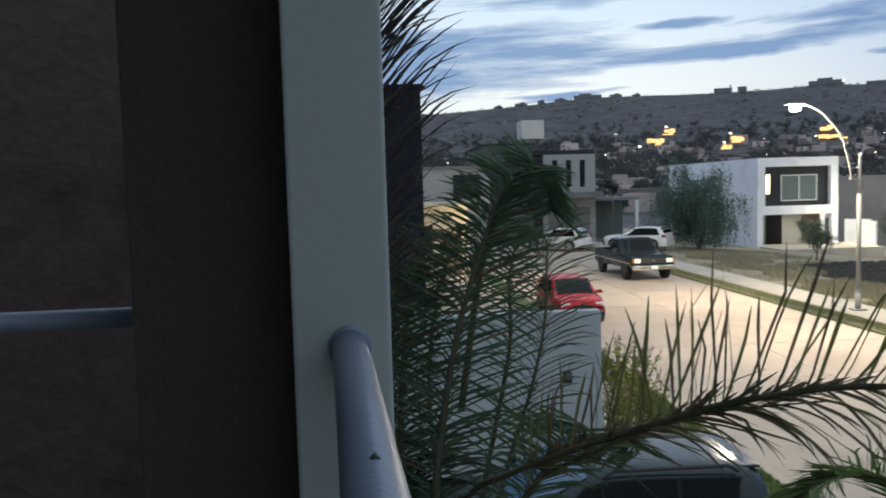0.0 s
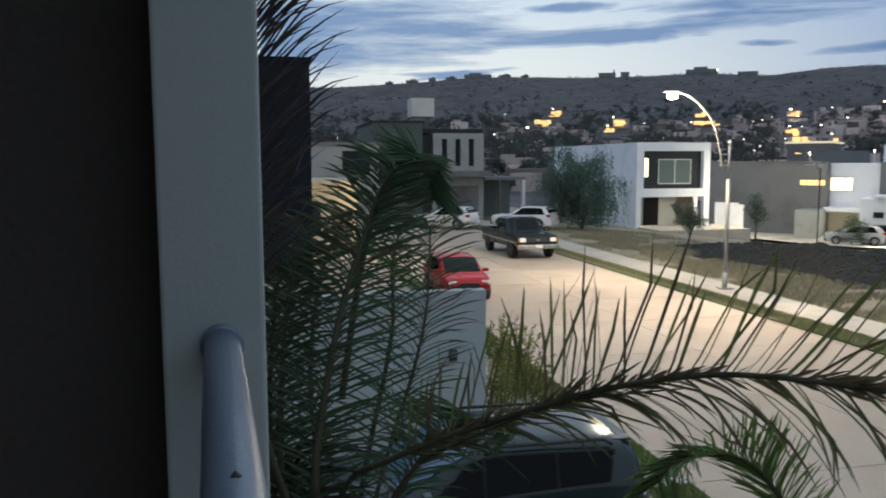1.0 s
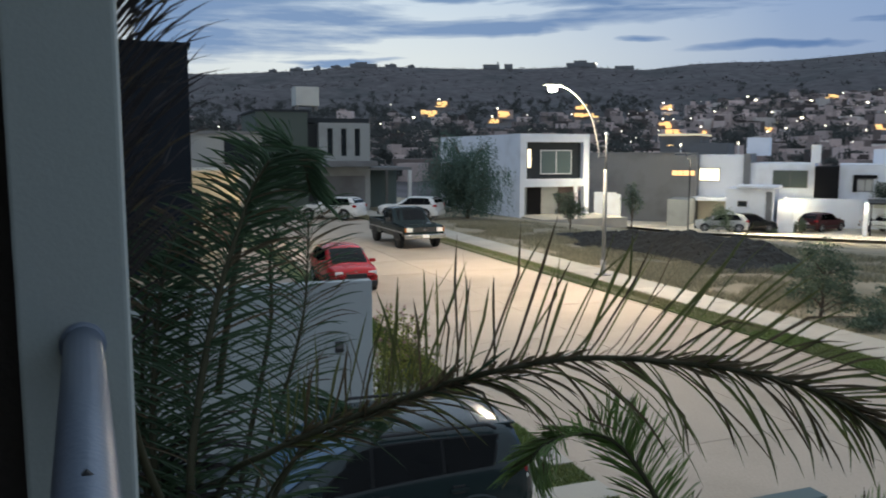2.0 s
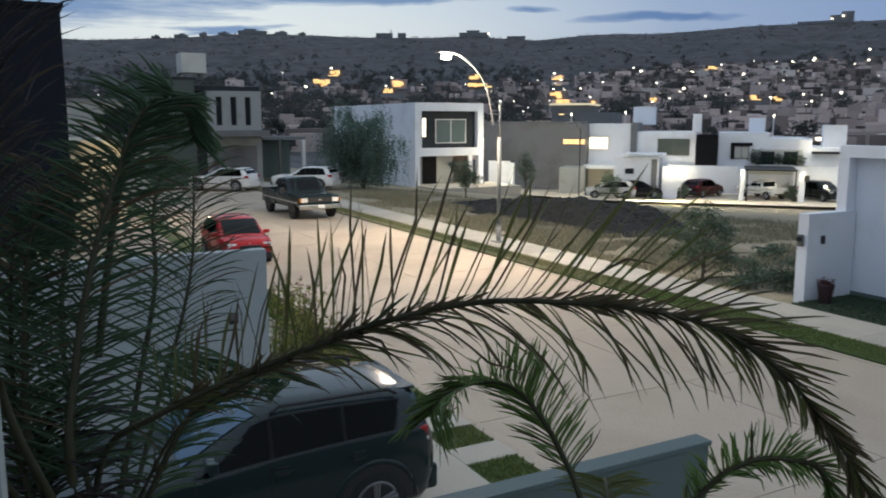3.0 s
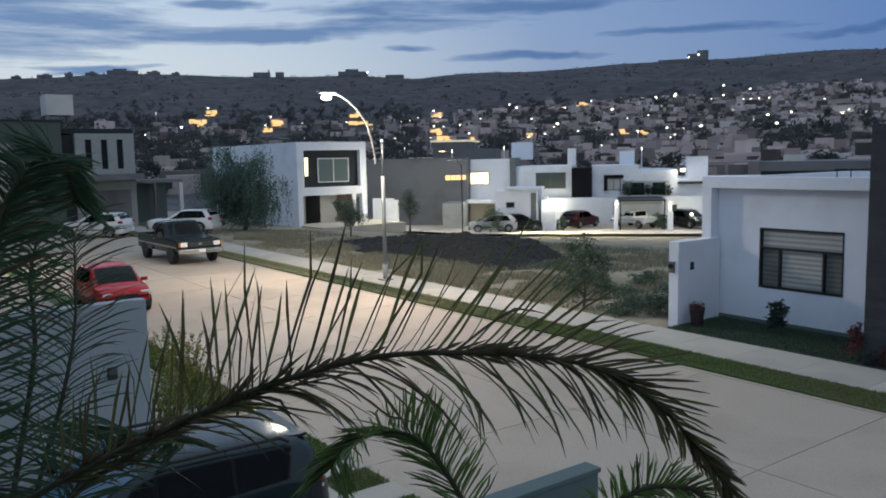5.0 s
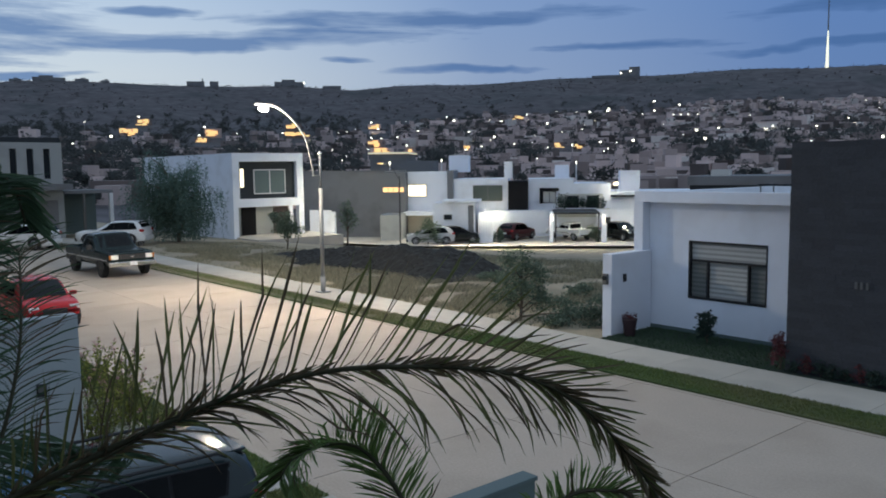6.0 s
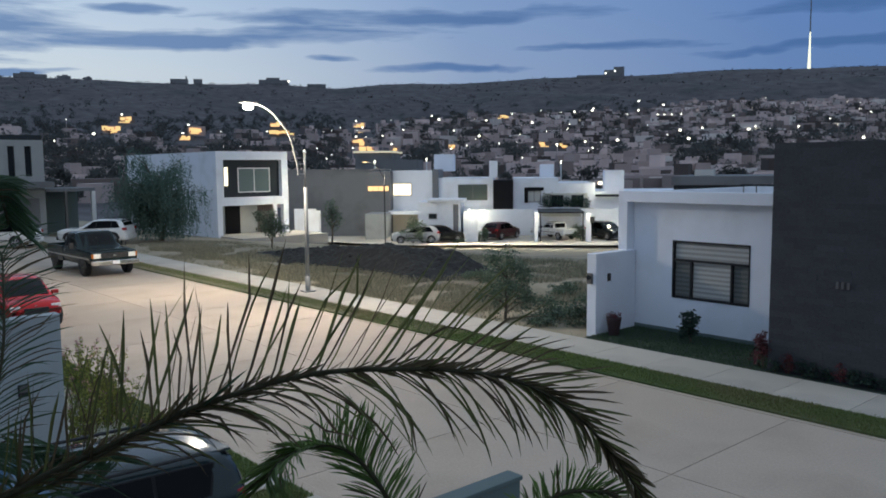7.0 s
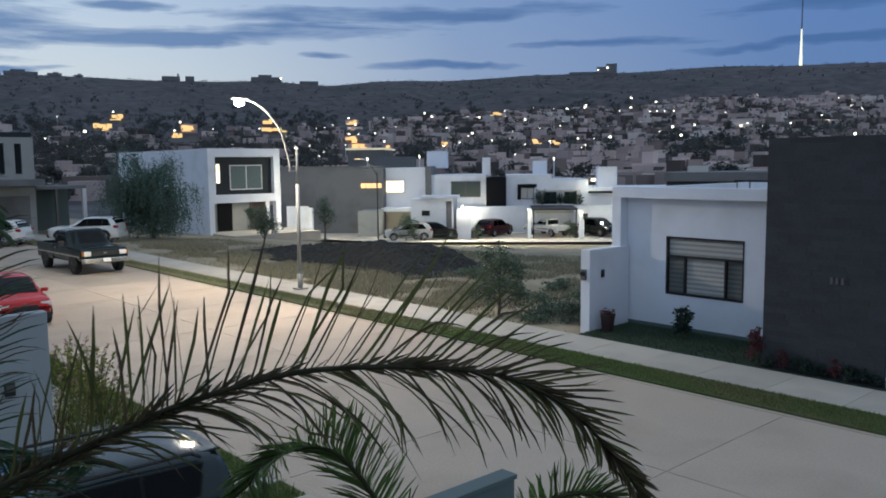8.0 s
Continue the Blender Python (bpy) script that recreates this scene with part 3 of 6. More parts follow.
def side_z(st, f):
    return st[2] + (st[3] - 0.06 - st[2]) * f


def side_point(stations, x, f, side, out=0.006):
    """A point on the glasshouse's flank at length x, f of the way from shoulder to roof."""
    for a, b in zip(stations, stations[1:]):
        if a[0] <= x <= b[0]:
            t = (x - a[0]) / max(b[0] - a[0], 1e-6)
            st = [p + (q - p) * t for p, q in zip(a, b)]
            y = st[4] * 0.955 + (st[5] - st[4] * 0.955) * f + out
            return Vector((x, side * y, side_z(st, f)))
    return Vector((x, 0, 0))


def side_pane(stations, corners, side, out=0.014):
    """A curved window pane on the flank; corners (x, f): foot rear, foot front, head front, head rear."""
    (xa, fa), (xb, fb), (xc, fc), (xd, fd) = corners
    bm = bmesh.new()
    nx, nf = 8, 4
    grid = []
    for i in range(nx + 1):
        u = i / nx
        line = []
        for j in range(nf + 1):
            v = j / nf
            x = (xa + (xb - xa) * u) * (1 - v) + (xd + (xc - xd) * u) * v
            f = (fa + (fb - fa) * u) * (1 - v) + (fd + (fc - fd) * u) * v
            line.append(bm.verts.new(side_point(stations, x, f, side, out)))
        grid.append(line)
    for i in range(nx):
        for j in range(nf):
            bm.faces.new((grid[i][j], grid[i + 1][j], grid[i + 1][j + 1], grid[i][j + 1]))
    bmesh.ops.solidify(bm, geom=bm.faces[:], thickness=0.002)
    bmesh.ops.recalc_face_normals(bm, faces=bm.faces[:])
    return bm


def cross_pane(stations, xa, xb, wide=0.93, lift=0.008):
    """A windscreen or rear window between two lengths, on the sloping roof line."""
    def top(x):
        for a, b in zip(stations, stations[1:]):
            if a[0] <= x <= b[0]:
                t = (x - a[0]) / max(b[0] - a[0], 1e-6)
                st = [p + (q - p) * t for p, q in zip(a, b)]
                return st[3] + 0.012 + lift, st[5] * wide
        return 1.0, 0.5
    bm = bmesh.new()
    rows = []
    for k in range(5):
        x = xa + (xb - xa) * k / 4
        z, w = top(x)
        rows.append([bm.verts.new((x, w * u, z - 0.022 * u * u)) for u in (-0.97, -0.5, 0, 0.5, 0.97)])
    for r, s in zip(rows, rows[1:]):
        for k in range(4):
            bm.faces.new((r[k], r[k + 1], s[k + 1], s[k]))
    bmesh.ops.recalc_face_normals(bm, faces=bm.faces[:])
    return bm


def wheel_parts(car, x, y, r, width, side, spokes=5, rim=None):
    w = part("wheel", tubed([(x, y - side * width / 2, r), (x, y + side * width * 0.45, r)], [r * 0.62, r * 0.62], 20), PLASTIC, car)
    bm = bmesh.new()
    profile = [(r * 0.66, -0.5), (r * 0.93, -0.5), (r, -0.38), (r, 0.38), (r * 0.93, 0.5), (r * 0.68, 0.5)]
    n = 28
    rings = [[bm.verts.new((x + math.cos(math.tau * k / n) * p, y + side * q * width, r + math.sin(math.tau * k / n) * p)) for p, q in profile] for k in range(n)]
    for k in range(n):
        a, b = rings[k], rings[(k + 1) % n]
        for j in range(len(profile) - 1):
            bm.faces.new((a[j], a[j + 1], b[j + 1], b[j]))
    bmesh.ops.recalc_face_normals(bm, faces=bm.faces[:])
    part("tyre", bm, RUBBER, w, smooth=True)
    bm = bmesh.new()
    yo = y + side * width * 0.47
    for k in range(spokes):
        a = math.tau * k / spokes + 0.3
        for d in (-0.11, 0.11):
            tube(bm, [(x + math.cos(a + d * 2) * r * 0.12, yo, r + math.sin(a + d * 2) * r * 0.12), (x + math.cos(a + d) * r * 0.64, yo, r + math.sin(a + d) * r * 0.64)], r * 0.065, 6)
    ring = [(x + math.cos(math.tau * k / 24) * r * 0.64, yo, r + math.sin(math.tau * k / 24) * r * 0.64) for k in range(25)]
    tube(bm, ring, r * 0.05, 6, ends=False)
    tube(bm, [(x, yo - side * 0.01, r), (x, yo + side * 0.01, r)], r * 0.16, 12)
    part("rim", bm, rim or ALLOY, w)


def arch(car, x, y, r, side):
    """A dark wheel opening: a flat half-ring lip round the wheel."""
    bm = bmesh.new()
    n = 16
    outer, inner = [], []
    for k in range(n + 1):
        a = math.pi * k / n
        outer.append(bm.verts.new((x + math.cos(a) * r * 1.24, y, r + math.sin(a) * r * 1.24)))
        inner.append(bm.verts.new((x + math.cos(a) * r * 0.4, y + side * 0.004, r + math.sin(a) * r * 0.4)))
    for k in range(n):
        bm.faces.new((outer[k], outer[k + 1], inner[k + 1], inner[k]))
    part("wheel_arch", bm, PLASTIC, car)


def boxy_car(name, place, turn, label, length, width, height, mat, shoulder, hood, cabin, panes, wheel_r, wheels, kind="suv", clearance=0.22, screen=None, stations=None, rim=None):
    """A car from its main lines: hood height, cabin span (x from tail to nose), panes along the flank."""
    car = thing(name, place, label, "car", turn)
    L, W = length / 2, width / 2
    c0, c1, s0, s1 = cabin      # rear foot, rear roof, windscreen top, windscreen foot
    wt = W * 0.78
    mid = (c1 + s0) / 2
    st = stations or [
        (-L, clearance + 0.20, shoulder * 0.80, shoulder * 0.80, W * 0.74, W * 0.55),
        (-L + 0.05, clearance + 0.08, shoulder * 0.93, shoulder * 0.94, W * 0.87, W * 0.66),
        (c0, clearance + 0.02, shoulder, shoulder + 0.05, W * 0.95, wt * 1.10),
        (c0 + (c1 - c0) * 0.55, clearance, shoulder + 0.01, shoulder + (height - shoulder) * 0.66, W * 0.98, wt * 1.03),
        (c1, clearance, shoulder + 0.01, height - 0.06, W, wt),
        (c1 + (mid - c1) * 0.4, clearance, shoulder, height - 0.015, W, wt * 1.01),
        (mid, clearance, shoulder - 0.01, height, W, wt * 1.01),
        (s0 - (s0 - mid) * 0.35, clearance, shoulder - 0.02, height - 0.008, W, wt),
        (s0, clearance, shoulder - 0.03, height - 0.04, W, wt * 0.98),
        ((s0 + s1) / 2, clearance, shoulder - 0.04, (height + shoulder) / 2 + 0.01, W, (wt + W * 0.84) / 2),
        (s1, clearance, shoulder - 0.05, shoulder, W, W * 0.84),
        (s1 + 0.14, clearance, shoulder - 0.055, shoulder - 0.055, W, W * 0.82),
        (L - 0.60, clearance, hood, hood, W * 0.98, W * 0.8),
        (L - 0.28, clearance + 0.01, hood * 0.95, hood * 0.95, W * 0.95, W * 0.76),
        (L - 0.10, clearance + 0.05, hood * 0.86, hood * 0.86, W * 0.88, W * 0.7),
        (L, clearance + 0.16, hood * 0.68, hood * 0.68, W * 0.74, W * 0.55)]
    st.sort(key=lambda s: s[0])
    part("body", car_body(st), mat, car, smooth=True)
    for side in (-1, 1):
        top_f = 1.0 if stations else 0.93
        for x0, x1, x2, x3 in panes:
            part("side_window", side_pane(st, [(x0, 0.05), (x1, 0.05), (x2, top_f), (x3, top_f)], side, 0.034), TINT, car)
        lo_, hi_ = panes[0], panes[-1]
        part("window_surround", side_pane(st, [(lo_[0] - 0.03, 0.03), (hi_[1] + 0.03, 0.03), (hi_[2] + 0.02, top_f + 0.035), (lo_[3] - 0.03, top_f + 0.035)], side, 0.024), PLASTIC, car)
        for wx in wheels:
            arch(car, wx, side * (W + 0.004), wheel_r, side)
            wheel_parts(car, wx, side * (W - 0.10), wheel_r, 0.22, side, 5, rim)
        part("wing_mirror", boxed(s1 - 0.30, s1 - 0.19, side * (W - 0.05), side * (W + 0.14), shoulder - 0.01, shoulder + 0.10, bevel=0.03), mat, car)
        part("headlamp", boxed(L - 0.22, L - 0.06, side * (W * 0.52), side * (W * 0.86), hood * 0.72, hood * 0.88, bevel=0.02), CAR_LENS, car, "clear headlamp")
        if stations:
            tail = part("tail_lamp", boxed(-L + 0.03, -L + 0.17, side * (W * 0.72), side * (W * 0.965), shoulder * 0.90, shoulder * 1.01, bevel=0.035), RED_LENS, car, "red tail lamp")
            part("lamp_lens", boxed(-L + 0.02, -L + 0.10, side * (W * 0.80), side * (W * 0.955), shoulder * 0.855, shoulder * 0.895, bevel=0.012), CAR_LENS, tail, "clear reversing lens")
            part("wheel_arch_flare", tubed([(wheels[0] + math.cos(math.pi * k / 14) * wheel_r * 1.27, side * (W - 0.012), wheel_r + math.sin(math.pi * k / 14) * wheel_r * 1.27) for k in range(15)], 0.034, 8), mat, car, smooth=True)
        else:
            part("tail_lamp", boxed(-L + 0.01, -L + 0.24, side * (W * 0.74), side * (W * 0.97), shoulder * 0.86, shoulder * 1.03, bevel=0.03), RED_LENS, car, "red tail lamp")
        for sx_ in (panes[-1][0] - 0.01, panes[-1][1] + 0.02):
            part("door_seam", boxed(sx_ - 0.005, sx_ + 0.005, side * (W - 0.02), side * (W + 0.0015), clearance + 0.16, shoulder - 0.10), PLASTIC, car)
        part("sill_moulding", boxed(wheels[0] + wheel_r * 1.3, wheels[1] - wheel_r * 1.3, side * (W - 0.03), side * (W + 0.008), clearance + 0.24, clearance + 0.30, bevel=0.008), PLASTIC, car)
        for hx in ((-1.29, -0.50) if stations else (c1 + 0.65,)):
            handle = part("door_handle", boxed(hx - 0.10, hx + 0.10, side * (W - 0.005), side * (W + 0.028), shoulder - 0.18, shoulder - 0.14, bevel=0.008), mat, car)
            part("handle_pocket", boxed(hx - 0.06, hx + 0.07, side * (W - 0.01), side * (W + 0.003), shoulder - 0.205, shoulder - 0.115, bevel=0.006), PLASTIC, handle)
    part("windscreen", cross_pane(st, s0 + 0.04, s1 - 0.02), screen or TINT, car)
    part("rear_window", cross_pane(st, c0 + 0.04, c1 - 0.03), TINT, car)
    part("front_bumper", boxed(L - 0.12, L + 0.04, -W * 0.84, W * 0.84, clearance + 0.06, clearance + 0.26, bevel=0.04), PLASTIC, car)
    part("rear_bumper", boxed(-L - (0.13 if stations else 0.05), -L + 0.14, -W * 0.86, W * 0.86, clearance + 0.08, clearance + 0.36, bevel=0.05), mat if kind == "suv" else PLASTIC, car)
    part("grille", boxed(L - 0.06, L + 0.015, -W * 0.42, W * 0.42, hood * 0.58, hood * 0.80, bevel=0.01), PLASTIC, car)
    part("number_plate", boxed(L + 0.035, L + 0.048, -0.24, 0.24, clearance + 0.12, clearance + 0.24), WHITE_METAL, car)
    part("number_plate", boxed(-L - (0.10 if stations else 0.058), -L - 0.045, -0.24, 0.24, clearance + 0.42, clearance + 0.54), WHITE_METAL, car)
    if kind == "suv":
        for side in (-1, 1):
            ry, rz = (0.655, height - 0.045) if stations else (wt * 0.88, height)
            part("roof_rail", tubed([(c1 + 0.12, side * ry, rz - 0.01), (c1 + 0.22, side * ry, rz + 0.045), (s0 - 0.2, side * ry, rz + 0.055), (s0 - 0.1, side * ry, rz)], 0.019 if stations else 0.014, 8), PLASTIC, car)
    return car


# the teal estate car on the driveway, tail to the street
TEAL_PANES = [(-1.66, -1.16, -1.18, -1.77), (-1.12, -0.42, -0.44, -1.14), (-0.38, 0.30, -0.26, -0.40)]
TEAL_STATIONS = [
    (-2.19, 0.40, 0.82, 0.82, 0.72, 0.52), (-2.14, 0.31, 0.97, 0.985, 0.785, 0.6), (-2.07, 0.26, 1.06, 1.25, 0.830, 0.642),
    (-2.02, 0.24, 1.08, 1.365, 0.855, 0.655), (-1.93, 0.22, 1.085, 1.400, 0.867, 0.665), (-1.60, 0.22, 1.080, 1.425, 0.872, 0.680),
    (-1, 0.22, 1.06, 1.445, 0.872, 0.685), (-0.55, 0.22, 1.035, 1.447, 0.872, 0.680), (-0.34, 0.22, 1.02, 1.425, 0.872, 0.668),
    (-0.15, 0.22, 1.005, 1.345, 0.872, 0.670), (0.15, 0.22, 0.99, 1.183, 0.872, 0.679), (0.42, 0.22, 0.975, 1.021, 0.867, 0.707),
    (0.6, 0.22, 0.965, 0.965, 0.867, 0.75), (1.1, 0.22, 0.945, 0.945, 0.867, 0.75), (1.6, 0.22, 0.9, 0.9, 0.857, 0.74),
    (1.92, 0.25, 0.83, 0.83, 0.808, 0.7), (2.05, 0.32, 0.74, 0.74, 0.749, 0.62), (2.1, 0.38, 0.64, 0.64, 0.67, 0.55)]
teal = boxy_car("parked_suv", (-7.98, 1.62, 0.085), -90, "dark teal estate car with tinted windows on the driveway", 4.20, 1.744, 1.46, TEAL_PAINT, 1.06, 0.92, (-2.06, -1.90, -0.34, 0.42), TEAL_PANES, 0.35, (-1.46, 1.26), screen=SKY_SCREEN, stations=TEAL_STATIONS, rim=WORN_RIM)
part("roof_spoiler", boxed(-2.06, -1.84, -0.53, 0.53, 1.380, 1.408, bevel=0.013), TEAL_PAINT, teal)
# the red hatchback at the near kerb
HATCH_PANES = [(-1.20, -0.66, -0.68, -0.98), (-0.60, 0.70, 0.18, -0.60)]
red = boxy_car("red_hatchback", (-25.35, 6.08, 0.0), 1, "small red hatchback parked at the kerb", 3.45, 1.52, 1.33, RED_PAINT, 0.86, 0.80, (-1.60, -1.26, 0.22, 0.92), HATCH_PANES, 0.27, (-1.08, 1.12), kind="hatch", clearance=0.16)
part("bonnet_badge", tubed([(1.60, 0, 0.665), (1.66, 0, 0.655)], 0.05, 12), CHROME, red)
# the white cars at the end of the street
WHITE_PANES = [(-1.72, -1.24, -1.26, -1.50), (-1.19, -0.34, -0.36, -1.21), (-0.29, 0.55, -0.08, -0.31)]
for x, y in ((-50.1, 16.6), (-51.4, 11.65)):
    boxy_car("white_suv", (x, y, 0.0), 228, "white sport utility car parked before the houses", 4.2, 1.72, 1.48, WHITE_PAINT, 0.97, 0.92, (-2.02, -1.70, -0.12, 0.78), WHITE_PANES, 0.34, (-1.30, 1.28))


def pickup(name, place, turn, label, mat, crew=False):
    car = thing(name, place, label, "pickup truck", turn)
    W, back = 0.99, (0.3 if crew else 0.0)
    st = [(-0.62 - back, 0.48, 1.13, 1.14, W, W * 0.8), (-0.58 - back, 0.48, 1.13, 1.70, W, 0.74), (-0.50 - back, 0.48, 1.13, 1.76, W, 0.75), (0.0, 0.48, 1.12, 1.78, W, 0.76), (0.42, 0.48, 1.12, 1.76, W, 0.75), (1.02, 0.48, 1.11, 1.13, W, W * 0.85), (1.5, 0.48, 1.09, 1.09, W, 0.9), (2.45, 0.48, 1.05, 1.05, W * 0.98, 0.9), (2.55, 0.50, 1.00, 1.0, W * 0.95, 0.9)]
    part("cab", car_body(st), mat, car, smooth=False)
    bm = bmesh.new()
    for s in (-1, 1):
        box(bm, -2.6, -0.64 - back, s * (W - 0.09), s * W, 0.50, 1.14, 0.02)
    box(bm, -2.6, -2.52, -W + 0.06, W - 0.06, 0.50, 1.14, 0.02)
    box(bm, -2.6, -0.64 - back, -W + 0.06, W - 0.06, 0.50, 0.64)
    part("cargo_bed", bm, mat, car)
    for s in (-1, 1):
        part("side_window", side_pane(st, [(-0.42, 0.1), (0.80, 0.1), (0.36, 0.88), (-0.42, 0.88)], s), TINT, car)
        if crew:
            part("side_window", side_pane(st, [(-0.82, 0.1), (-0.48, 0.1), (-0.48, 0.88), (-0.80, 0.88)], s), TINT, car)
        part("side_moulding", boxed(-2.55, 2.40, s * (W - 0.01), s * (W + 0.012), 0.74, 0.80, bevel=0.006), CHROME, car, "thin bright side moulding")
        part("door_handle", boxed(-0.36, -0.20, s * (W - 0.01), s * (W + 0.03), 0.98, 1.02, bevel=0.006), CHROME, car)
        part("headlamp", boxed(2.50, 2.585, s * 0.58, s * 0.86, 0.80, 0.98, bevel=0.01), CAR_LENS, car, "clear rectangular headlamp")
        part("signal_lamp", boxed(2.48, 2.578, s * 0.86, s * 0.945, 0.80, 0.98, bevel=0.01), AMBER_LENS, car, "amber signal lamp")
        part("wing_mirror", boxed(0.72, 0.84, s * 1.02, s * 1.22, 1.12, 1.34, bevel=0.02), PLASTIC, car)
        for wx in (-1.72, 1.62):
            arch(car, wx, s * (W + 0.004), 0.38, s)
            wheel_parts(car, wx, s * (W - 0.12), 0.38, 0.25, s, 5, ALLOY if crew else DARK_RIM)
    part("windscreen", cross_pane(st, 0.50, 0.97, 0.86), TINT, car)
    part("bonnet_ridge", boxed(1.10, 2.44, -0.62, 0.62, 1.09, 1.135, bevel=0.02), mat, car)
    part("front_bumper", boxed(2.50, 2.72, -0.96, 0.96, 0.50, 0.70, bevel=0.03), CHROME, car, "chrome front bumper")
    part("rear_window", boxed(-0.655 - back, -0.60 - back, -0.68, 0.68, 1.19, 1.655, bevel=0.03), TINT, car)
    part("rear_bumper", boxed(-2.76, -2.60, -0.9, 0.9, 0.50, 0.66, bevel=0.02), CHROME, car)
    part("grille", boxed(2.52, 2.575, -0.56, 0.56, 0.79, 0.99, bevel=0.008), PLASTIC, car)
    for k in range(3):
        part("grille_bar", boxed(2.57, 2.582, -0.55, 0.55, 0.82 + 0.06 * k, 0.835 + 0.06 * k), PLASTIC, car)
    part("number_plate", boxed(2.72, 2.73, -0.15, 0.15, 0.54, 0.68), WHITE_METAL, car)
    part("bonnet_badge", boxed(2.575, 2.586, -0.07, 0.07, 0.86, 0.92, bevel=0.01), CHROME, car)
    return car


pickup("pickup_truck", (-36.3, 11.75, 0.0), 2, "old green-black pickup truck with chrome bumper and open bed", GREEN_BLACK_PAINT)

# ---------------------------------------------------------------- the white house across the street
house = thing("white_house", (-10.6, 18.2, 0.0), "single-storey white house with a deep parapet frame and a large window", "house")
HX, HY = -10.6, 18.2


def hbox(x0, x1, y0, y1, z0, z1, bevel=0.0):
    return boxed(x0 - HX, x1 - HX, y0 - HY, y1 - HY, z0, z1, bevel=bevel)


for a in ((-12.9, -11.42, 0.0, 3.45), (-9.29, -7.7, 0.0, 3.45), (-11.42, -9.29, 0.0, 0.955), (-11.42, -9.29, 2.455, 3.45)):
    part("front_wall", boxed(a[0] - HX, a[1] - HX, 0.0, 0.2, a[2], a[3]), WHITE_WALL, house)
part("side_wall", hbox(-12.9, -12.7, 18.4, 27.0, 0, 3.45), WHITE_WALL, house)
part("rear_wall", hbox(-12.9, -5.4, 26.8, 27.0, 0, 3.45), WHITE_WALL, house)
part("roof", hbox(-12.7, -5.4, 18.4, 26.8, 3.30, 3.42), OFFWHITE_WALL, house)
part("parapet_beam", hbox(-12.9, -7.72, 17.88, 18.2, 3.43, 3.72, bevel=0.01), WHITE_WALL, house)
part("frame_pillar", hbox(-12.9, -12.62, 17.88, 18.2, 0.0, 3.43, bevel=0.01), WHITE_WALL, house)
part("plinth", hbox(-12.62, -7.75, 18.17, 18.2, 0.0, 0.14), BLUE_GREY, house)
part("parapet", hbox(-12.9, -12.72, 18.2, 27.0, 3.45, 3.68), WHITE_WALL, house)
win = part("window", hbox(-11.42, -9.29, 18.30, 18.33, 0.955, 2.455), GLASS, house, "large dark-framed window with banded blinds")
for x0, x1, z0, z1 in ((-11.42, -11.365, 0.955, 2.455), (-9.325, -9.29, 0.955, 2.455), (-11.365, -9.325, 0.955, 1.015), (-11.365, -9.325, 2.41, 2.455), (-11.365, -9.325, 1.93, 1.98), (-10.90, -10.85, 1.015, 1.93), (-9.79, -9.74, 1.015, 1.93)):
    part("window_frame", hbox(x0, x1, 18.185, 18.28, z0, z1, bevel=0.006), BLACK_METAL, win)
for x0, x1, z0, z1 in ((-11.365, -9.325, 1.98, 2.41), (-10.85, -9.79, 1.015, 1.93), (-11.365, -10.90, 1.015, 1.93), (-9.74, -9.325, 1.015, 1.93)):
    n = max(4, round((z1 - z0) / 0.058))
    for k in range(n):
        a = z0 + (z1 - z0) * k / n
        dark = k % 2 == 0
        narrow = (x1 - x0) < 0.6
        part("blind_band", hbox(x0 + 0.003, x1 - 0.003, 18.262 + (0.008 if dark else 0), 18.285, a, a + (z1 - z0) / n), (SHEER_SIDE if k % 2 else BLIND_SIDE) if narrow else BLIND_DARK if dark else BLIND, win)
# the slate-clad block that stands forward of it, with its cladding slabs
slate = part("clad_block", hbox(-7.80, -5.42, 16.22, 26.8, 0.0, 4.80), SLATE, house, "tall dark slate-clad front block")
rng = random.Random(11)
rows_z = row(0.0, 4.82, 40)
for z0, z1 in zip(rows_z, rows_z[1:]):
    x = -7.81
    while x < -5.45:
        w = min(rng.uniform(0.25, 0.6), -5.41 - x)
        if -5.41 - x - w < 0.2:
            w = -5.41 - x
        part("cladding_slab", hbox(x + 0.001, x + w - 0.001, 16.205 - rng.uniform(0.0, 0.010), 16.22, z0 + 0.001, z1 - 0.001), SLATE, slate)
        x += w
part("right_wall", hbox(-5.41, -4.6, 16.3, 26.8, 0.0, 3.5), WHITE_WALL, house)
for i, x in enumerate((-6.46, -6.36, -6.25)):
    part("number_bar", hbox(x, x + 0.055, 16.165, 16.185, 1.93, 2.07, bevel=0.004), STEEL, house, "small steel house number bar")
# boundary pier with its meter, at the edge of the plot
tagged(obj("boundary_wall", boxed(-12.82, -12.53, 16.45, 18.16, -0.05, 2.14, bevel=0.01), WHITE_WALL), "white boundary wall beside the empty plot", "garden wall", kind="structure")
mt = thing("meter_box", (-12.70, 16.45, 1.50), "grey electricity meter on the white pier", "meter box")
part("case", boxed(-0.075, 0.075, -0.07, 0, -0.14, 0.14, bevel=0.015), STEEL, mt)
part("dial", tubed([(0, -0.07, 0.03), (0, -0.115, 0.03)], 0.06, 14), GLASS, mt)
bell = thing("door_bell", (-12.53, 16.98, 1.5), "small dark bell box on the white wall", "door bell")
part("plate", boxed(0, 0.03, -0.06, 0.06, -0.10, 0.10, bevel=0.006), PLASTIC, bell)
part("button", tubed([(0.03, 0, 0.02), (0.038, 0, 0.02)], 0.015, 10), STEEL, bell)
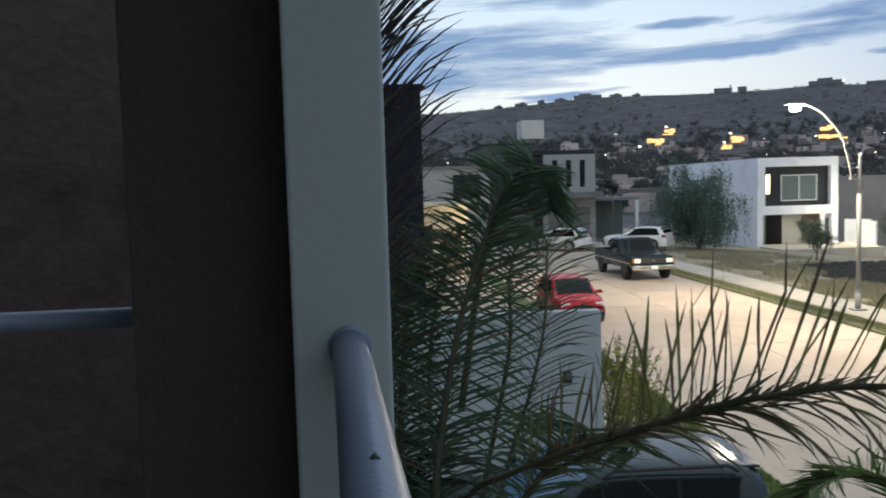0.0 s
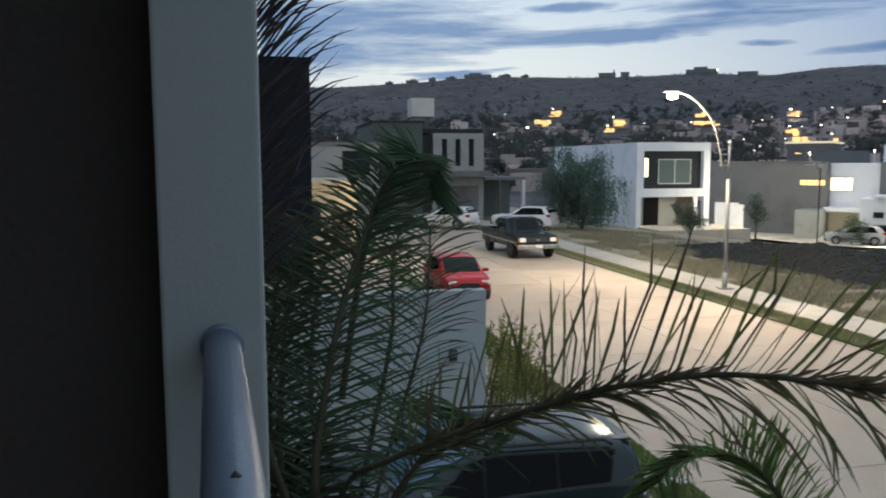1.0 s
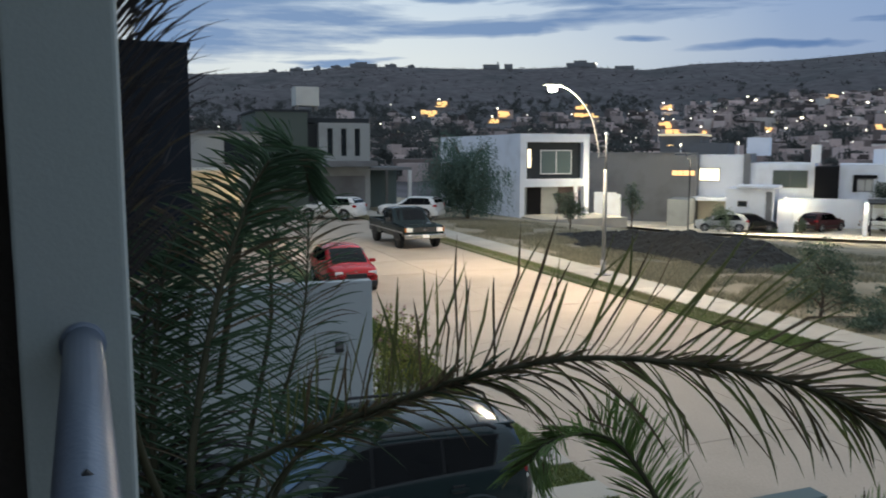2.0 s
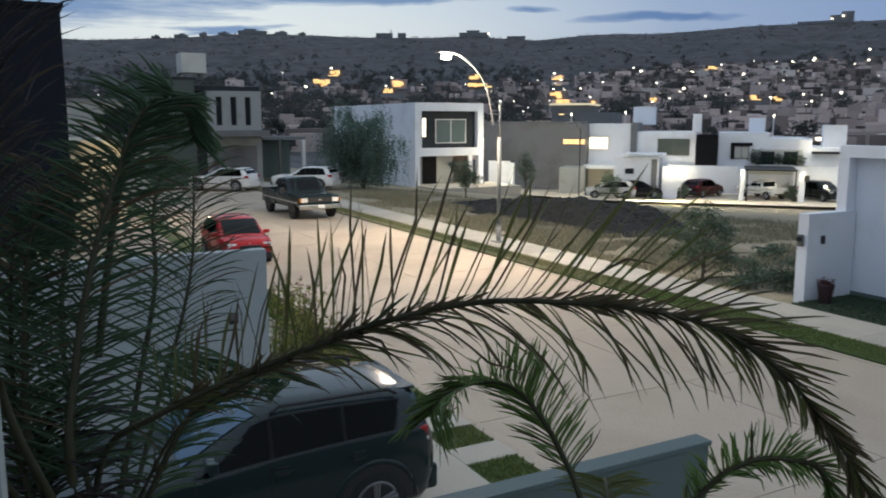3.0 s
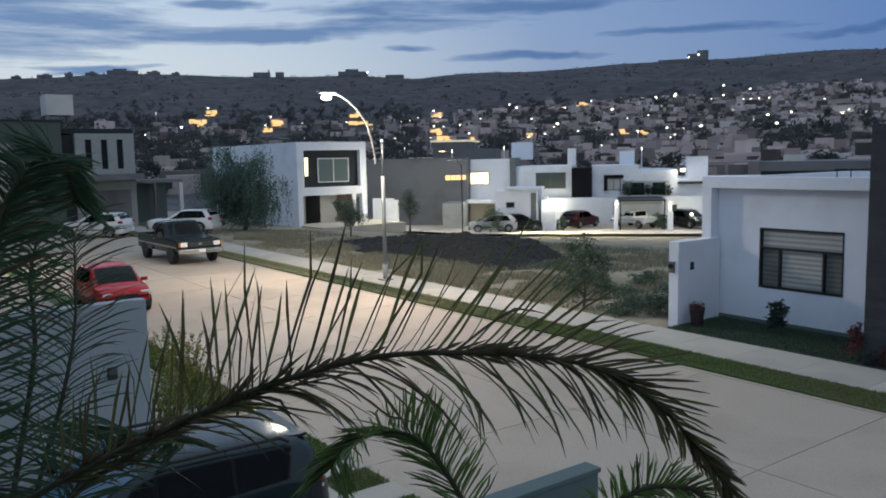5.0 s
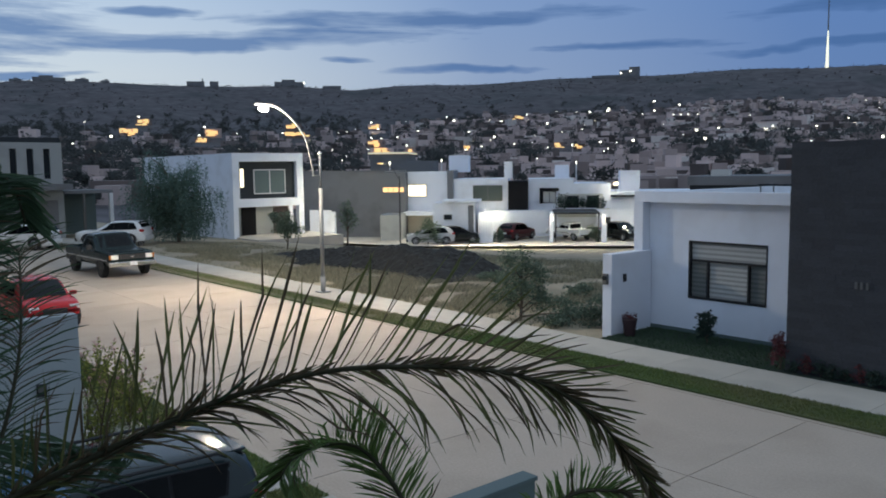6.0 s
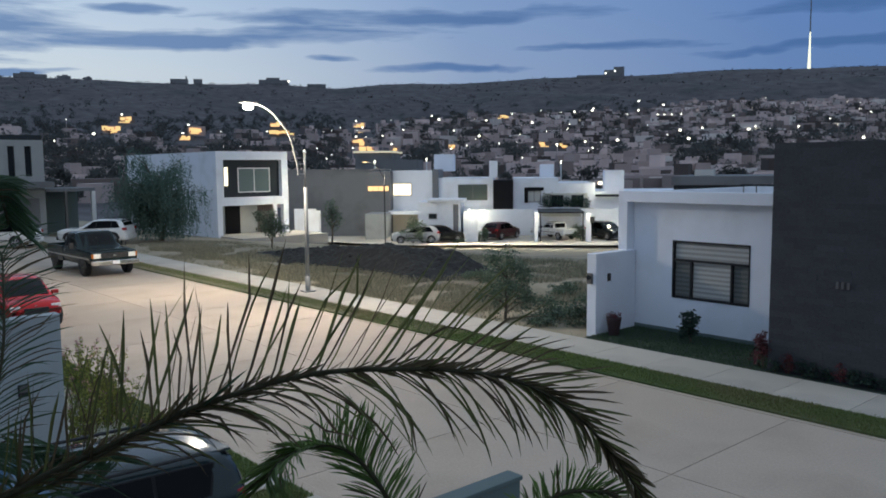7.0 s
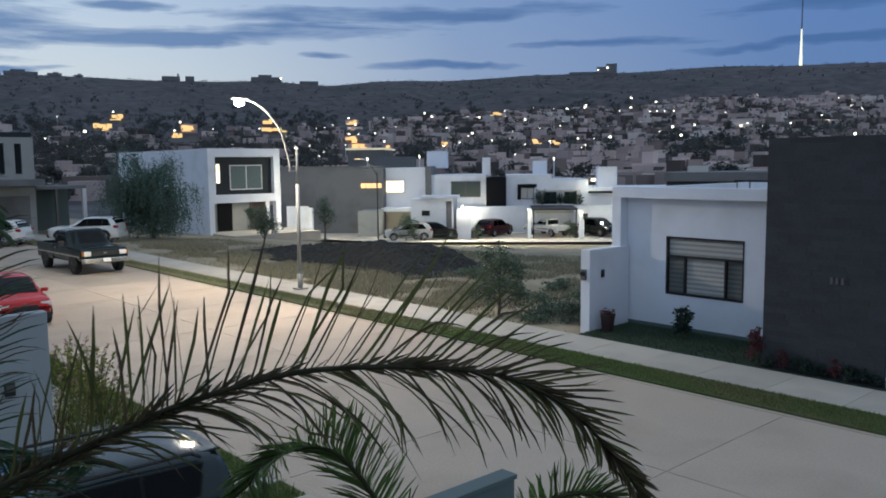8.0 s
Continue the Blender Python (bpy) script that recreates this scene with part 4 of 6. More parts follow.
sheet("front_lawn", [(-12.53, 15.92), (-4.6, 15.92), (-4.6, 16.2), (-7.8, 16.2), (-7.8, 18.2), (-12.53, 18.2)], 0.045, SHADED_LAWN, "small front lawn of the white house, shade put into its colour", "lawn")
# roof things behind the parapet
for x, y, w, h in ((-10.2, 22.0, 0.45, 0.42), (-9.8, 24.0, 0.7, 0.45), (-8.0, 20.5, 0.2, 0.72)):
    vent = thing("roof_vent", (x, y, 3.42), "low white roof vent box", "roof vent", group="roof vents")
    part("box", boxed(-w / 2, w / 2, -0.2, 0.2, 0, h, bevel=0.01), WHITE_WALL, vent)
    part("cap", boxed(-w / 2 - 0.03, w / 2 + 0.03, -0.23, 0.23, h, h + 0.04, bevel=0.006), OFFWHITE_WALL, vent)
panel = thing("solar_heater", (-11.4, 23.5, 3.42), "dark tilted solar water heater on the roof", "solar heater")
part("collector", boxed(-0.75, 0.75, -0.5, 0.5, 0.32, 0.38, bevel=0.01), GLASS, panel)
for x in (-0.7, 0.7):
    part("leg", tubed([(x, 0.4, 0), (x, 0.4, 0.33)], 0.02, 8), STEEL, panel)
    part("leg", tubed([(x, -0.4, 0), (x, -0.4, 0.33)], 0.02, 8), STEEL, panel)

# ---------------------------------------------------------------- plants by leaves


def leaf_cloud(bm, centre, radii, count, size, rng, narrow=0.5):
    """Small leaves scattered in uneven clumps inside an egg-shaped space."""
    cx, cy, cz = centre
    clumps = [(rng.gauss(0, 0.45), rng.gauss(0, 0.45), rng.gauss(0, 0.45), rng.uniform(0.22, 0.5)) for _ in range(26)]
    for _ in range(count):
        kx, ky, kz, kr = rng.choice(clumps)
        x, y, z = kx + rng.gauss(0, kr * 0.6), ky + rng.gauss(0, kr * 0.6), kz + rng.gauss(0, kr * 0.6)
        if x * x + y * y + z * z > 1.25:
            continue
        p = Vector((cx + x * radii[0], cy + y * radii[1], cz + z * radii[2]))
        d = Vector((rng.gauss(0, 1), rng.gauss(0, 1), rng.gauss(0, 0.7) - 0.3)).normalized()
        e = d.cross(Vector((rng.gauss(0, 1), rng.gauss(0, 1), rng.gauss(0, 1)))).normalized()
        s = size * rng.uniform(0.6, 1.4)
        a, b, c, f = (bm.verts.new(p), bm.verts.new(p + d * s * 0.5 + e * s * narrow * 0.5), bm.verts.new(p + d * s), bm.verts.new(p + d * s * 0.5 - e * s * narrow * 0.5))
        bm.faces.new((a, b, c, f))
    return bm


def tree(name, place, height, spread, label, mat, count, size, seed, trunk_h=0.35, category="tree"):
    """A tapered trunk, forking limbs, and clumps of leaves round the limbs' ends."""
    rng = random.Random(seed)
    t = thing(name, place, label, category)
    bm = bmesh.new()
    tube(bm, [(0, 0, -0.1), (0.04 * spread, 0.02, height * 0.25), (0.0, 0.05 * spread, height * 0.5), (0.05, 0.0, height * 0.74)], [height * 0.022, height * 0.018, height * 0.012, height * 0.005], 8)
    ends = [(0.0, 0.0, height * 0.86)]
    for k in range(11):
        a, h = rng.uniform(0, math.tau), height * (trunk_h * 0.6 + (0.62 - trunk_h * 0.6) * (k + rng.random()) / 11)
        r = spread * rng.uniform(0.45, 0.95) * (1.0 - 0.35 * h / height)
        tip = (math.cos(a) * r, math.sin(a) * r, min(height * 0.93, h + height * rng.uniform(0.08, 0.28)))
        tube(bm, [(0, 0, h), (tip[0] * 0.5, tip[1] * 0.5, (h + tip[2]) / 2 + height * 0.04), tip], [height * 0.010, height * 0.007, height * 0.003], 6)
        ends.append(tip)
    part("trunk", bm, BARK, t)
    bm = bmesh.new()
    per = count // len(ends)
    for x, y, z in ends:
        k = rng.uniform(0.26, 0.46)
        leaf_cloud(bm, (x * 0.85, y * 0.85, z), (spread * k, spread * k, height * 0.15 * rng.uniform(0.7, 1.2)), int(per * rng.uniform(0.7, 1.4)), size, rng)
    leaf_cloud(bm, (0, 0, height * (trunk_h + 0.9) / 2), (spread * 0.5, spread * 0.5, height * (0.9 - trunk_h) / 2), count // 4, size, rng)
    part("crown", bm, mat, t)
    return t


def weeping_tree(name, place, height, spread, label, mat, strands, seed):
    """A short trunk, spreading limbs, and hundreds of hanging twigs set with narrow leaves."""
    rng = random.Random(seed)
    t = thing(name, place, label, "tree")
    wood, crown = bmesh.new(), bmesh.new()
    tube(wood, [(0, 0, -0.1), (0.06, 0.03, height * 0.2), (-0.05, 0.08, height * 0.42), (0.05, 0.0, height * 0.7)], [height * 0.026, height * 0.02, height * 0.014, height * 0.006], 8)
    limbs = []
    for k in range(24):
        a, h = rng.uniform(0, math.tau), height * rng.uniform(0.06, 0.55)
        r = spread * rng.uniform(0.35, 0.95)
        tip = Vector((math.cos(a) * r, math.sin(a) * r, min(height * 0.98, h + height * rng.uniform(0.15, 0.42))))
        foot = Vector((0, 0, h))
        bow = (foot + tip) / 2 + Vector((0, 0, height * 0.09))
        tube(wood, [foot, bow, tip], [height * 0.010, height * 0.006, height * 0.002], 6)
        limbs.append((foot, bow, tip))
    part("trunk", wood, BARK, t)
    for _ in range(strands):
        foot, bow, tip = rng.choice(limbs)
        f = rng.uniform(0.25, 1.0)
        p = foot.lerp(bow, f).lerp(bow.lerp(tip, f), f) + Vector((rng.gauss(0, spread * 0.13), rng.gauss(0, spread * 0.13), rng.gauss(0.05, height * 0.035)))
        drop = min(height * rng.uniform(0.10, 0.42), p.z * 0.95)
        d = Vector((rng.gauss(0, 0.35), rng.gauss(0, 0.35), 0.15))
        n = max(5, int(drop / 0.085))
        for i in range(n):
            q = p + d * (i / n) * 0.6 + Vector((0, 0, -drop * (i / n) ** 1.2))
            w = Vector((rng.gauss(0, 1), rng.gauss(0, 1), rng.gauss(-0.8, 0.6))).normalized() * rng.uniform(0.10, 0.22)
            e = w.cross(Vector((rng.gauss(0, 1), rng.gauss(0, 1), rng.gauss(0, 1)))).normalized() * 0.032
            crown.faces.new([crown.verts.new(v) for v in (q, q + w * 0.5 + e, q + w, q + w * 0.5 - e)])
    part("crown", crown, mat, t)
    return t


def stalky_plant(place, height, spread, stems, seed):
    """A loose garden plant: thin upright stems with small leaves, some tipped with pinkish flowers."""
    rng = random.Random(seed)
    t = thing("garden_plant", place, "loose yellow-green garden plant with thin flowering stems", "plant", group="plants beside the white wall")
    wood, leaves, blooms = bmesh.new(), bmesh.new(), bmesh.new()
    for _ in range(stems):
        a, r, h = rng.uniform(0, math.tau), spread * rng.random() ** 0.6, height * rng.uniform(0.45, 1.0)
        b = Vector((math.cos(a) * r * 0.4, math.sin(a) * r * 0.4, 0))
        tip = Vector((math.cos(a) * r, math.sin(a) * r, h))
        mid = (b + tip) / 2 + Vector((rng.gauss(0, 0.04), rng.gauss(0, 0.04), 0.05))
        tube(wood, [b, mid, tip], [0.008, 0.006, 0.003], 5)
        for k in range(int(26 * h)):
            f = rng.uniform(0.05, 1.0)
            p = b.lerp(mid, f).lerp(mid.lerp(tip, f), f)
            leaf_cloud(leaves, p, (0.05, 0.05, 0.05), 3, 0.06, rng)
        if rng.random() < 0.6:
            leaf_cloud(blooms, tip, (0.04, 0.04, 0.05), 14, 0.04, rng)
    part("stem", wood, BARK, t)
    tagged(part("foliage", leaves, HEDGE, t), kind="stuff")
    tagged(part("bloom", blooms, PINK_FLOWER, t), "small pinkish flowers", kind="stuff")
    return t


# ---------------------------------------------------------------- street lamp
lamp_post = thing("street_lamp", (-24.0, 15.03, 0.0), "grey steel street lamp with a curved arm, switched on", "street lamp")
part("base", tubed([(0, 0, 0.0), (0, 0, 0.62)], 0.088, 14), LAMP_STEEL, lamp_post, smooth=True)
part("base_plate", boxed(-0.2, 0.2, -0.2, 0.2, 0.08, 0.12, bevel=0.01), LAMP_STEEL, lamp_post)
part("band", tubed([(0, 0, 0.60), (0, 0, 0.72)], 0.080, 14), LAMP_STEEL, lamp_post)
part("pole", tubed([(0, 0, 0.6), (0, 0, 3.75)], 0.068, 14), LAMP_STEEL, lamp_post, smooth=True)
part("upper_pole", tubed([(0, 0, 3.75), (0, 0, 4.92)], 0.048, 12), LAMP_STEEL, lamp_post, smooth=True)
part("pole_cap", tubed([(0, 0, 4.92), (0, 0, 4.96), (0, 0, 5.03)], [0.055, 0.075, 0.03], 12), WHITE_METAL, lamp_post, smooth=True)
arm_line = smooth_line([(0, -0.27, 4.15), (0, -0.32, 4.56), (0, -0.52, 5.33), (0, -0.71, 5.70), (0, -0.94, 5.98), (0, -1.25, 6.27), (0, -1.60, 6.47), (0, -1.85, 6.53)], 5)
part("arm", tubed(arm_line, 0.034, 10), LAMP_STEEL, lamp_post, "pale curved lamp arm", smooth=True)
for z in (4.2, 4.55):
    part("bracket", tubed([(0, 0, z), (0, -0.33, z)], 0.022, 8), LAMP_STEEL, lamp_post)
head = part("lamp_head", boxed(-0.15, 0.15, -2.42, -1.80, 6.53, 6.60, bevel=0.03), STEEL, lamp_post)
part("lens", boxed(-0.14, 0.14, -2.24, -1.96, 6.32, 6.54, bevel=0.10), LAMP_WHITE, head, "glowing white lamp lens")

# ---------------------------------------------------------------- the two-storey white house past the plot
H1 = (-53.8, 26.3, -0.9)
h1 = thing("cube_house", H1, "two-storey white cube house with a framed balcony and open carport", "house")


def b1(x0, x1, y0, y1, z0, z1, bevel=0.0):
    return boxed(x0, x1, y0, y1, z0 + 0.9, z1 + 0.9, bevel=bevel)


part("body", b1(-17.0, -1.6, 0.0, 5.8, -0.9, 5.68), WHITE_WALL, h1)
bm = bmesh.new()
for y0, y1, z0, z1 in ((0.0, 0.55, 2.35, 5.7), (5.3, 5.85, 2.35, 5.7), (0.55, 5.3, 5.08, 5.7), (0.0, 5.85, 1.75, 2.35)):
    box(bm, -1.6, 0.0, y0, y1, z0 + 0.9, z1 + 0.9)
part("upper_frame", bm, WHITE_WALL, h1, "thick white frame round the upper balcony")
part("balcony_wall", b1(-1.60, -0.40, 0.55, 5.3, 2.35, 5.08), DARK_WALL, h1, "dark recessed balcony wall")
part("column", b1(-0.45, 0.0, 0.0, 0.40, -0.9, 1.75), WHITE_WALL, h1)
part("side_wall", b1(-1.6, -0.45, 0.0, 0.2, -0.9, 1.75), WHITE_WALL, h1)
part("column", b1(-0.45, 0.0, 5.42, 5.85, -0.9, 1.75), WHITE_WALL, h1)
part("carport_wall", b1(-1.60, -1.56, 0.4, 5.42, -0.9, 1.75), LIGHT_GREY, h1)
part("entrance_door", b1(-1.56, -1.50, 1.35, 2.55, -0.6, 1.72), BLACK_CLAD, h1, "tall black entrance door")
for k in range(7):
    part("screen_plank", b1(-1.56, -1.47, 4.05 + 0.19 * k, 4.21 + 0.19 * k, -0.9, 1.75), BROWN_WALL, h1)
hw = part("window", b1(-0.40, -0.37, 1.9, 4.45, 2.75, 4.45), BLUE_GREY, h1)
for y0, y1, z0, z1 in ((1.85, 1.92, 2.7, 4.5), (4.43, 4.5, 2.7, 4.5), (3.15, 3.22, 2.75, 4.45), (1.9, 4.45, 2.68, 2.75), (1.9, 4.45, 4.43, 4.5)):
    part("window_frame", b1(-0.37, -0.33, y0, y1, z0, z1), WHITE_METAL, hw)
part("wall_lamp", b1(-0.40, -0.36, 0.80, 1.06, 3.2, 4.55), WARM_LIGHT, h1, "lit vertical glass strip")
tagged(obj("carport_floor", boxed(-55.2, -50.5, 26.5, 33.5, -1.2, -0.42), PAVING), "pale concrete carport floor", "floor", kind="structure")
lamp("carport_light", "POINT", (-54.6, 29.0, 0.65), 6, (1.0, 0.85, 0.62), 0.2)
lamp("carport_light", "POINT", (-51.0, 32.9, 2.4), 260, (1.0, 0.90, 0.74), 0.2)

# ---------------------------------------------------------------- the dark-topped house with slit windows, and its neighbours
h0 = thing("slit_window_house", (-57.0, 11.0, 0.0), "two-storey house, pale with slit windows and a dark wing", "house")
slits = [(1.62, 2.02), (2.62, 3.02), (3.62, 4.02)]
edges = [1.0] + [e for s in slits for e in s] + [4.75]
for a, b in zip(edges[::2], edges[1::2]):
    part("wall_panel", boxed(-8, 0, a, b, 3.7, 6.4), LIGHT_GREY, h0)
for a, b in slits:
    part("wall_panel", boxed(-8, 0, a, b, 3.7, 4.05), LIGHT_GREY, h0)
    part("wall_panel", boxed(-8, 0, a, b, 6.0, 6.4), LIGHT_GREY, h0)
for a, b in slits:
    part("slit_window", boxed(-0.22, -0.18, a, b, 4.05, 6.0), GLASS, h0)
part("dark_wing", boxed(-8, 0.3, -3.4, 0.15, 0, 7.1), GREEN_GREY, h0, "dark painted stair wing")
part("eave_slab", boxed(-8.2, 1.2, 1.0, 5.0, 3.3, 3.7), GREY_WALL, h0)
part("roof_slab", boxed(-8.3, 0.35, -3.5, 0.25, 7.1, 7.25), DARK_WALL, h0)
part("recess_wall", boxed(-8, -0.5, 0.15, 1.0, 0, 6.3), DARK_WALL, h0)
part("rear_roof", boxed(-8.3, -0.8, 0.25, 4.9, 6.4, 6.75), DARK_WALL, h0)
part("lower_wall", boxed(-8, -0.6, 1.0, 4.9, 0, 3.3), LIGHT_GREY, h0)
part("garage_door", boxed(-0.6, -0.52, 1.4, 4.5, 0, 2.6), GREY_WALL, h0)
tk = thing("roof_tank", (-58.5, 11.35, 7.25), "white boxed water tank above the roof", "water tank")
part("casing", boxed(-0.9, 0.9, -0.8, 0.85, 0.35, 1.68, bevel=0.02), OFFWHITE_WALL, tk)
for x, y in ((-0.7, -0.7), (0.7, -0.7), (-0.7, 0.7), (0.7, 0.7)):
    part("stand_leg", boxed(x - 0.08, x + 0.08, y - 0.08, y + 0.08, 0, 0.36), STEEL, tk)
cp = thing("glass_carport", (-57.5, 16.2, 0.0), "white-framed carport with glazed back beside the house", "carport")
part("roof", boxed(-4, 0, -0.3, 2.9, 3.0, 3.22), GREY_WALL, cp)
part("post", boxed(-0.25, 0, 2.65, 2.9, 0, 3.0), WHITE_METAL, cp)
part("post", boxed(-0.2, 0, 0.9, 1.05, 0, 3.0), STEEL, cp)
part("glazing", boxed(-3.9, -3.85, -0.3, 2.9, 0.0, 3.0), BLUE_GREY, cp)
# dark corner block of the neighbour along the near side, and a lit low house behind the palm
nb = thing("dark_corner_house", (-30.0, -1.0, 0.0), "tall dark house corner next along the street", "house")
part("tower", boxed(-5, 0, -4, 2.75, 0, 8.0), DARK_BLUE, nb)
part("roof_slab", boxed(-5.1, 0.1, -4, 2.85, 8.0, 8.12), DARK_BLUE, nb)
part("window", boxed(0.0, 0.03, -2.0, -0.8, 4.2, 5.6), GLASS, nb)
nb2 = thing("cream_house", (-38.0, 2.0, 0.0), "low cream house with a lit front behind the palm", "house")
part("body", boxed(-7, 0, -3.0, 2.3, 0, 3.3), CREAM_WALL, nb2)
part("parapet", boxed(-7.1, 0.15, -3.0, 2.4, 3.3, 3.5), CREAM_WALL, nb2)
part("window", boxed(0.0, 0.04, -1.2, 0.6, 1.1, 2.5), GLASS, nb2)
part("door", boxed(0.0, 0.05, 1.1, 2.0, 0, 2.15), BROWN_WALL, nb2)
nb3 = thing("grey_house", (-47.0, 6.0, 0.0), "grey two-storey house beyond the cream one", "house")
part("body", boxed(-8, 0, -6.0, 0.65, 0, 5.3), LIGHT_GREY, nb3)
part("parapet", boxed(-8.1, 0.1, -6.0, 0.75, 5.3, 5.5), GREY_WALL, nb3)
part("window", boxed(0, 0.04, -1.5, 0.1, 3.6, 5.0), GLASS, nb3)
lamp("porch_light", "POINT", (-36.4, 5.0, 2.6), 120, (1.0, 0.80, 0.48), 0.2)

# ---------------------------------------------------------------- the houses on the second street
# local axes: x along the fronts, y away from the street, z up from its level
ROW = (-48.15, 46.17, -1.97)
ROW_TURN = 43.0


def row_house(name, label):
    return thing(name, ROW, label, "house", ROW_TURN)


def opening(parent, x0, x1, y, z0, z1, mat=None, bars=1, label="", frame_mat=None):
    w = part("window", boxed(x0, x1, y - 0.03, y + 0.02, z0, z1), mat or GLASS, parent, label)
    f = frame_mat or STEEL
    for a, b, c, d in ((x0 - 0.05, x0, z0 - 0.05, z1 + 0.05), (x1, x1 + 0.05, z0 - 0.05, z1 + 0.05), (x0, x1, z0 - 0.05, z0), (x0, x1, z1, z1 + 0.05)):
        part("window_frame", boxed(a, b, y - 0.07, y, c, d), f, w)
    for k in range(bars):
        x = x0 + (x1 - x0) * (k + 1) / (bars + 1)
        part("mullion", boxed(x - 0.02, x + 0.02, y - 0.06, y, z0, z1), f, w)
    return w


g = row_house("grey_row_house", "dark grey two-storey house with a blank side wall")
part("body", boxed(-17.2, -9.6, 5.9, 14, 0, 6.15), GREY_WALL, g)
part("body_wing", boxed(-9.6, -7.75, 5.75, 14, 0, 6.05), GREY_WALL, g)
part("parapet", boxed(-17.3, -7.7, 5.8, 6.1, 6.15, 6.3), GREY_WALL, g)
part("lower_wall", boxed(-9.4, -7.7, 2.2, 5.75, 0, 2.4), LIGHT_GREY, g)
opening(g, -9.75, -7.85, 5.72, 4.3, 4.72, ORANGE_LIGHT, 3, "narrow orange-lit window")
wl_ = row_house("row_yard_wall", "white yard wall with a lit end pier")
part("wall", boxed(-15.5, -13.6, 1.5, 1.7, -0.2, 2.9), WHITE_WALL, wl_)
part("pier", boxed(-13.6, -13.2, 1.2, 1.7, -0.2, 2.75), WHITE_WALL, wl_)

rb = row_house("long_roof_house", "low grey house behind the row with a pale glowing roof edge")
part("body", boxed(-14.6, -10.4, 24, 31, 0, 8.1), GREY_WALL, rb)
# the roof edge glows in place of light falling on it
part("roof_edge", boxed(-14.8, -10.2, 23.7, 31.2, 8.1, 8.3), PALE_GLOW, rb, "pale glowing roof edge")
part("parapet", boxed(-10.4, -7.6, 24, 31, 0, 7.3), GREY_WALL, rb)

ha = row_house("white_row_house", "white two-storey house with a brightly lit upper window")
part("body", boxed(-7.7, -3.9, 7.2, 16, 0, 6.1), WHITE_WALL, ha)
part("slab", boxed(-7.9, -3.8, 5.6, 7.2, 2.15, 2.5), WHITE_WALL, ha)
part("ground_wall", boxed(-7.7, -4.5, 7.0, 7.2, 0, 2.15), CREAM_WALL, ha)
opening(ha, -7.65, -6.0, 7.17, 3.85, 4.9, WARM_LIGHT, 2, "brightly lit window")
part("stair_block", boxed(-4.0, -3.45, 6.9, 12, 0, 6.2), GREY_WALL, ha)
part("stair_tower", boxed(-4.3, -2.4, 11.5, 14, 6.0, 7.65), WHITE_WALL, ha)

hb = row_house("white_row_house", "white two-storey house with a wide dark upper window")
part("body", boxed(-3.45, 1.55, 7.2, 16, 0, 5.4), WHITE_WALL, hb)
opening(hb, -1.6, 1.0, 7.17, 3.4, 4.75, GREEN_GREY, 1, "wide dark window")
part("roof_pipe", boxed(1.2, 1.95, 7.3, 8.2, 5.4, 6.95), WHITE_WALL, hb)
part("dark_block", boxed(1.58, 3.38, 6.6, 12, 0, 5.15), BLACK_CLAD, hb, "black clad stair block")
gt = row_house("gate_house", "small white entrance block with a thin canopy")
part("body", boxed(-4.5, -0.95, 0.0, 5, 0, 3.5), WHITE_WALL, gt)
part("canopy", boxed(-3.7, -0.6, -0.5, 3, 3.56, 3.74), WHITE_WALL, gt)
part("dark_jamb", boxed(-1.55, -1.1, -0.03, 0.0, 0, 3.3), GREY_WALL, gt)
opening(gt, -3.55, -2.95, -0.0, 2.15, 2.5, GLASS, 0)

hc = row_house("white_row_house", "white two-storey house with a planted balcony")
part("body", boxed(3.4, 7.5, 7.2, 16, 0, 5.35), WHITE_WALL, hc)
part("body_wing", boxed(7.5, 10.8, 7.2, 16, 0, 4.88), WHITE_WALL, hc)
opening(hc, 4.75, 5.85, 7.17, 3.2, 4.15, BLIND, 1, "square window with a pale blind", BLACK_METAL)
for x0, x1, z0, z1 in ((4.42, 4.70, 3.1, 4.5), (4.70, 6.15, 4.22, 4.5)):
    part("window_hood", boxed(x0, x1, 6.95, 7.2, z0, z1, bevel=0.02), BLACK_CLAD, hc, "black projecting window surround")
part("balcony_opening", boxed(6.1, 10.1, 7.12, 7.2, 2.6, 3.95), OFFWHITE_WALL, hc)
for x0 in (6.9, 8.7):
    opening(hc, x0, x0 + 1.0, 7.11, 2.7, 3.75, GLASS, 1)
part("balcony_parapet", boxed(6.0, 10.6, 6.2, 6.4, 1.9, 2.65), OFFWHITE_WALL, hc)
part("roof_box", boxed(5.9, 7.2, 10, 11.5, 5.3, 6.6), WHITE_WALL, hc)
bm = bmesh.new()
for i, (x, hh_) in enumerate(((6.3, 0.75), (6.8, 0.9), (7.6, 0.5), (8.4, 0.6), (9.2, 0.6), (9.8, 0.7))):
    leaf_cloud(bm, (x, 6.5, 3.15), (0.55, 0.4, hh_), 420, 0.16, random.Random(3 + i))
tagged(part("balcony_foliage", bm, LEAF_DARK, hc, "dark plants along the balcony"), kind="stuff")
c1 = row_house("lit_carport", "white carport with a warmly lit back wall")
part("front_pier", boxed(-0.7, 0.5, 0.0, 0.3, 0, 2.72), WHITE_WALL, c1)
part("side_pier", boxed(5.2, 5.5, 0.0, 2.2, 0, 2.62), WHITE_WALL, c1)
part("back_wall", boxed(-0.5, 5.2, 6.3, 6.5, 0, 2.55), WHITE_WALL, c1)
part("left_wall", boxed(-0.7, -0.5, 0.3, 6.5, 0, 2.72), WHITE_WALL, c1)
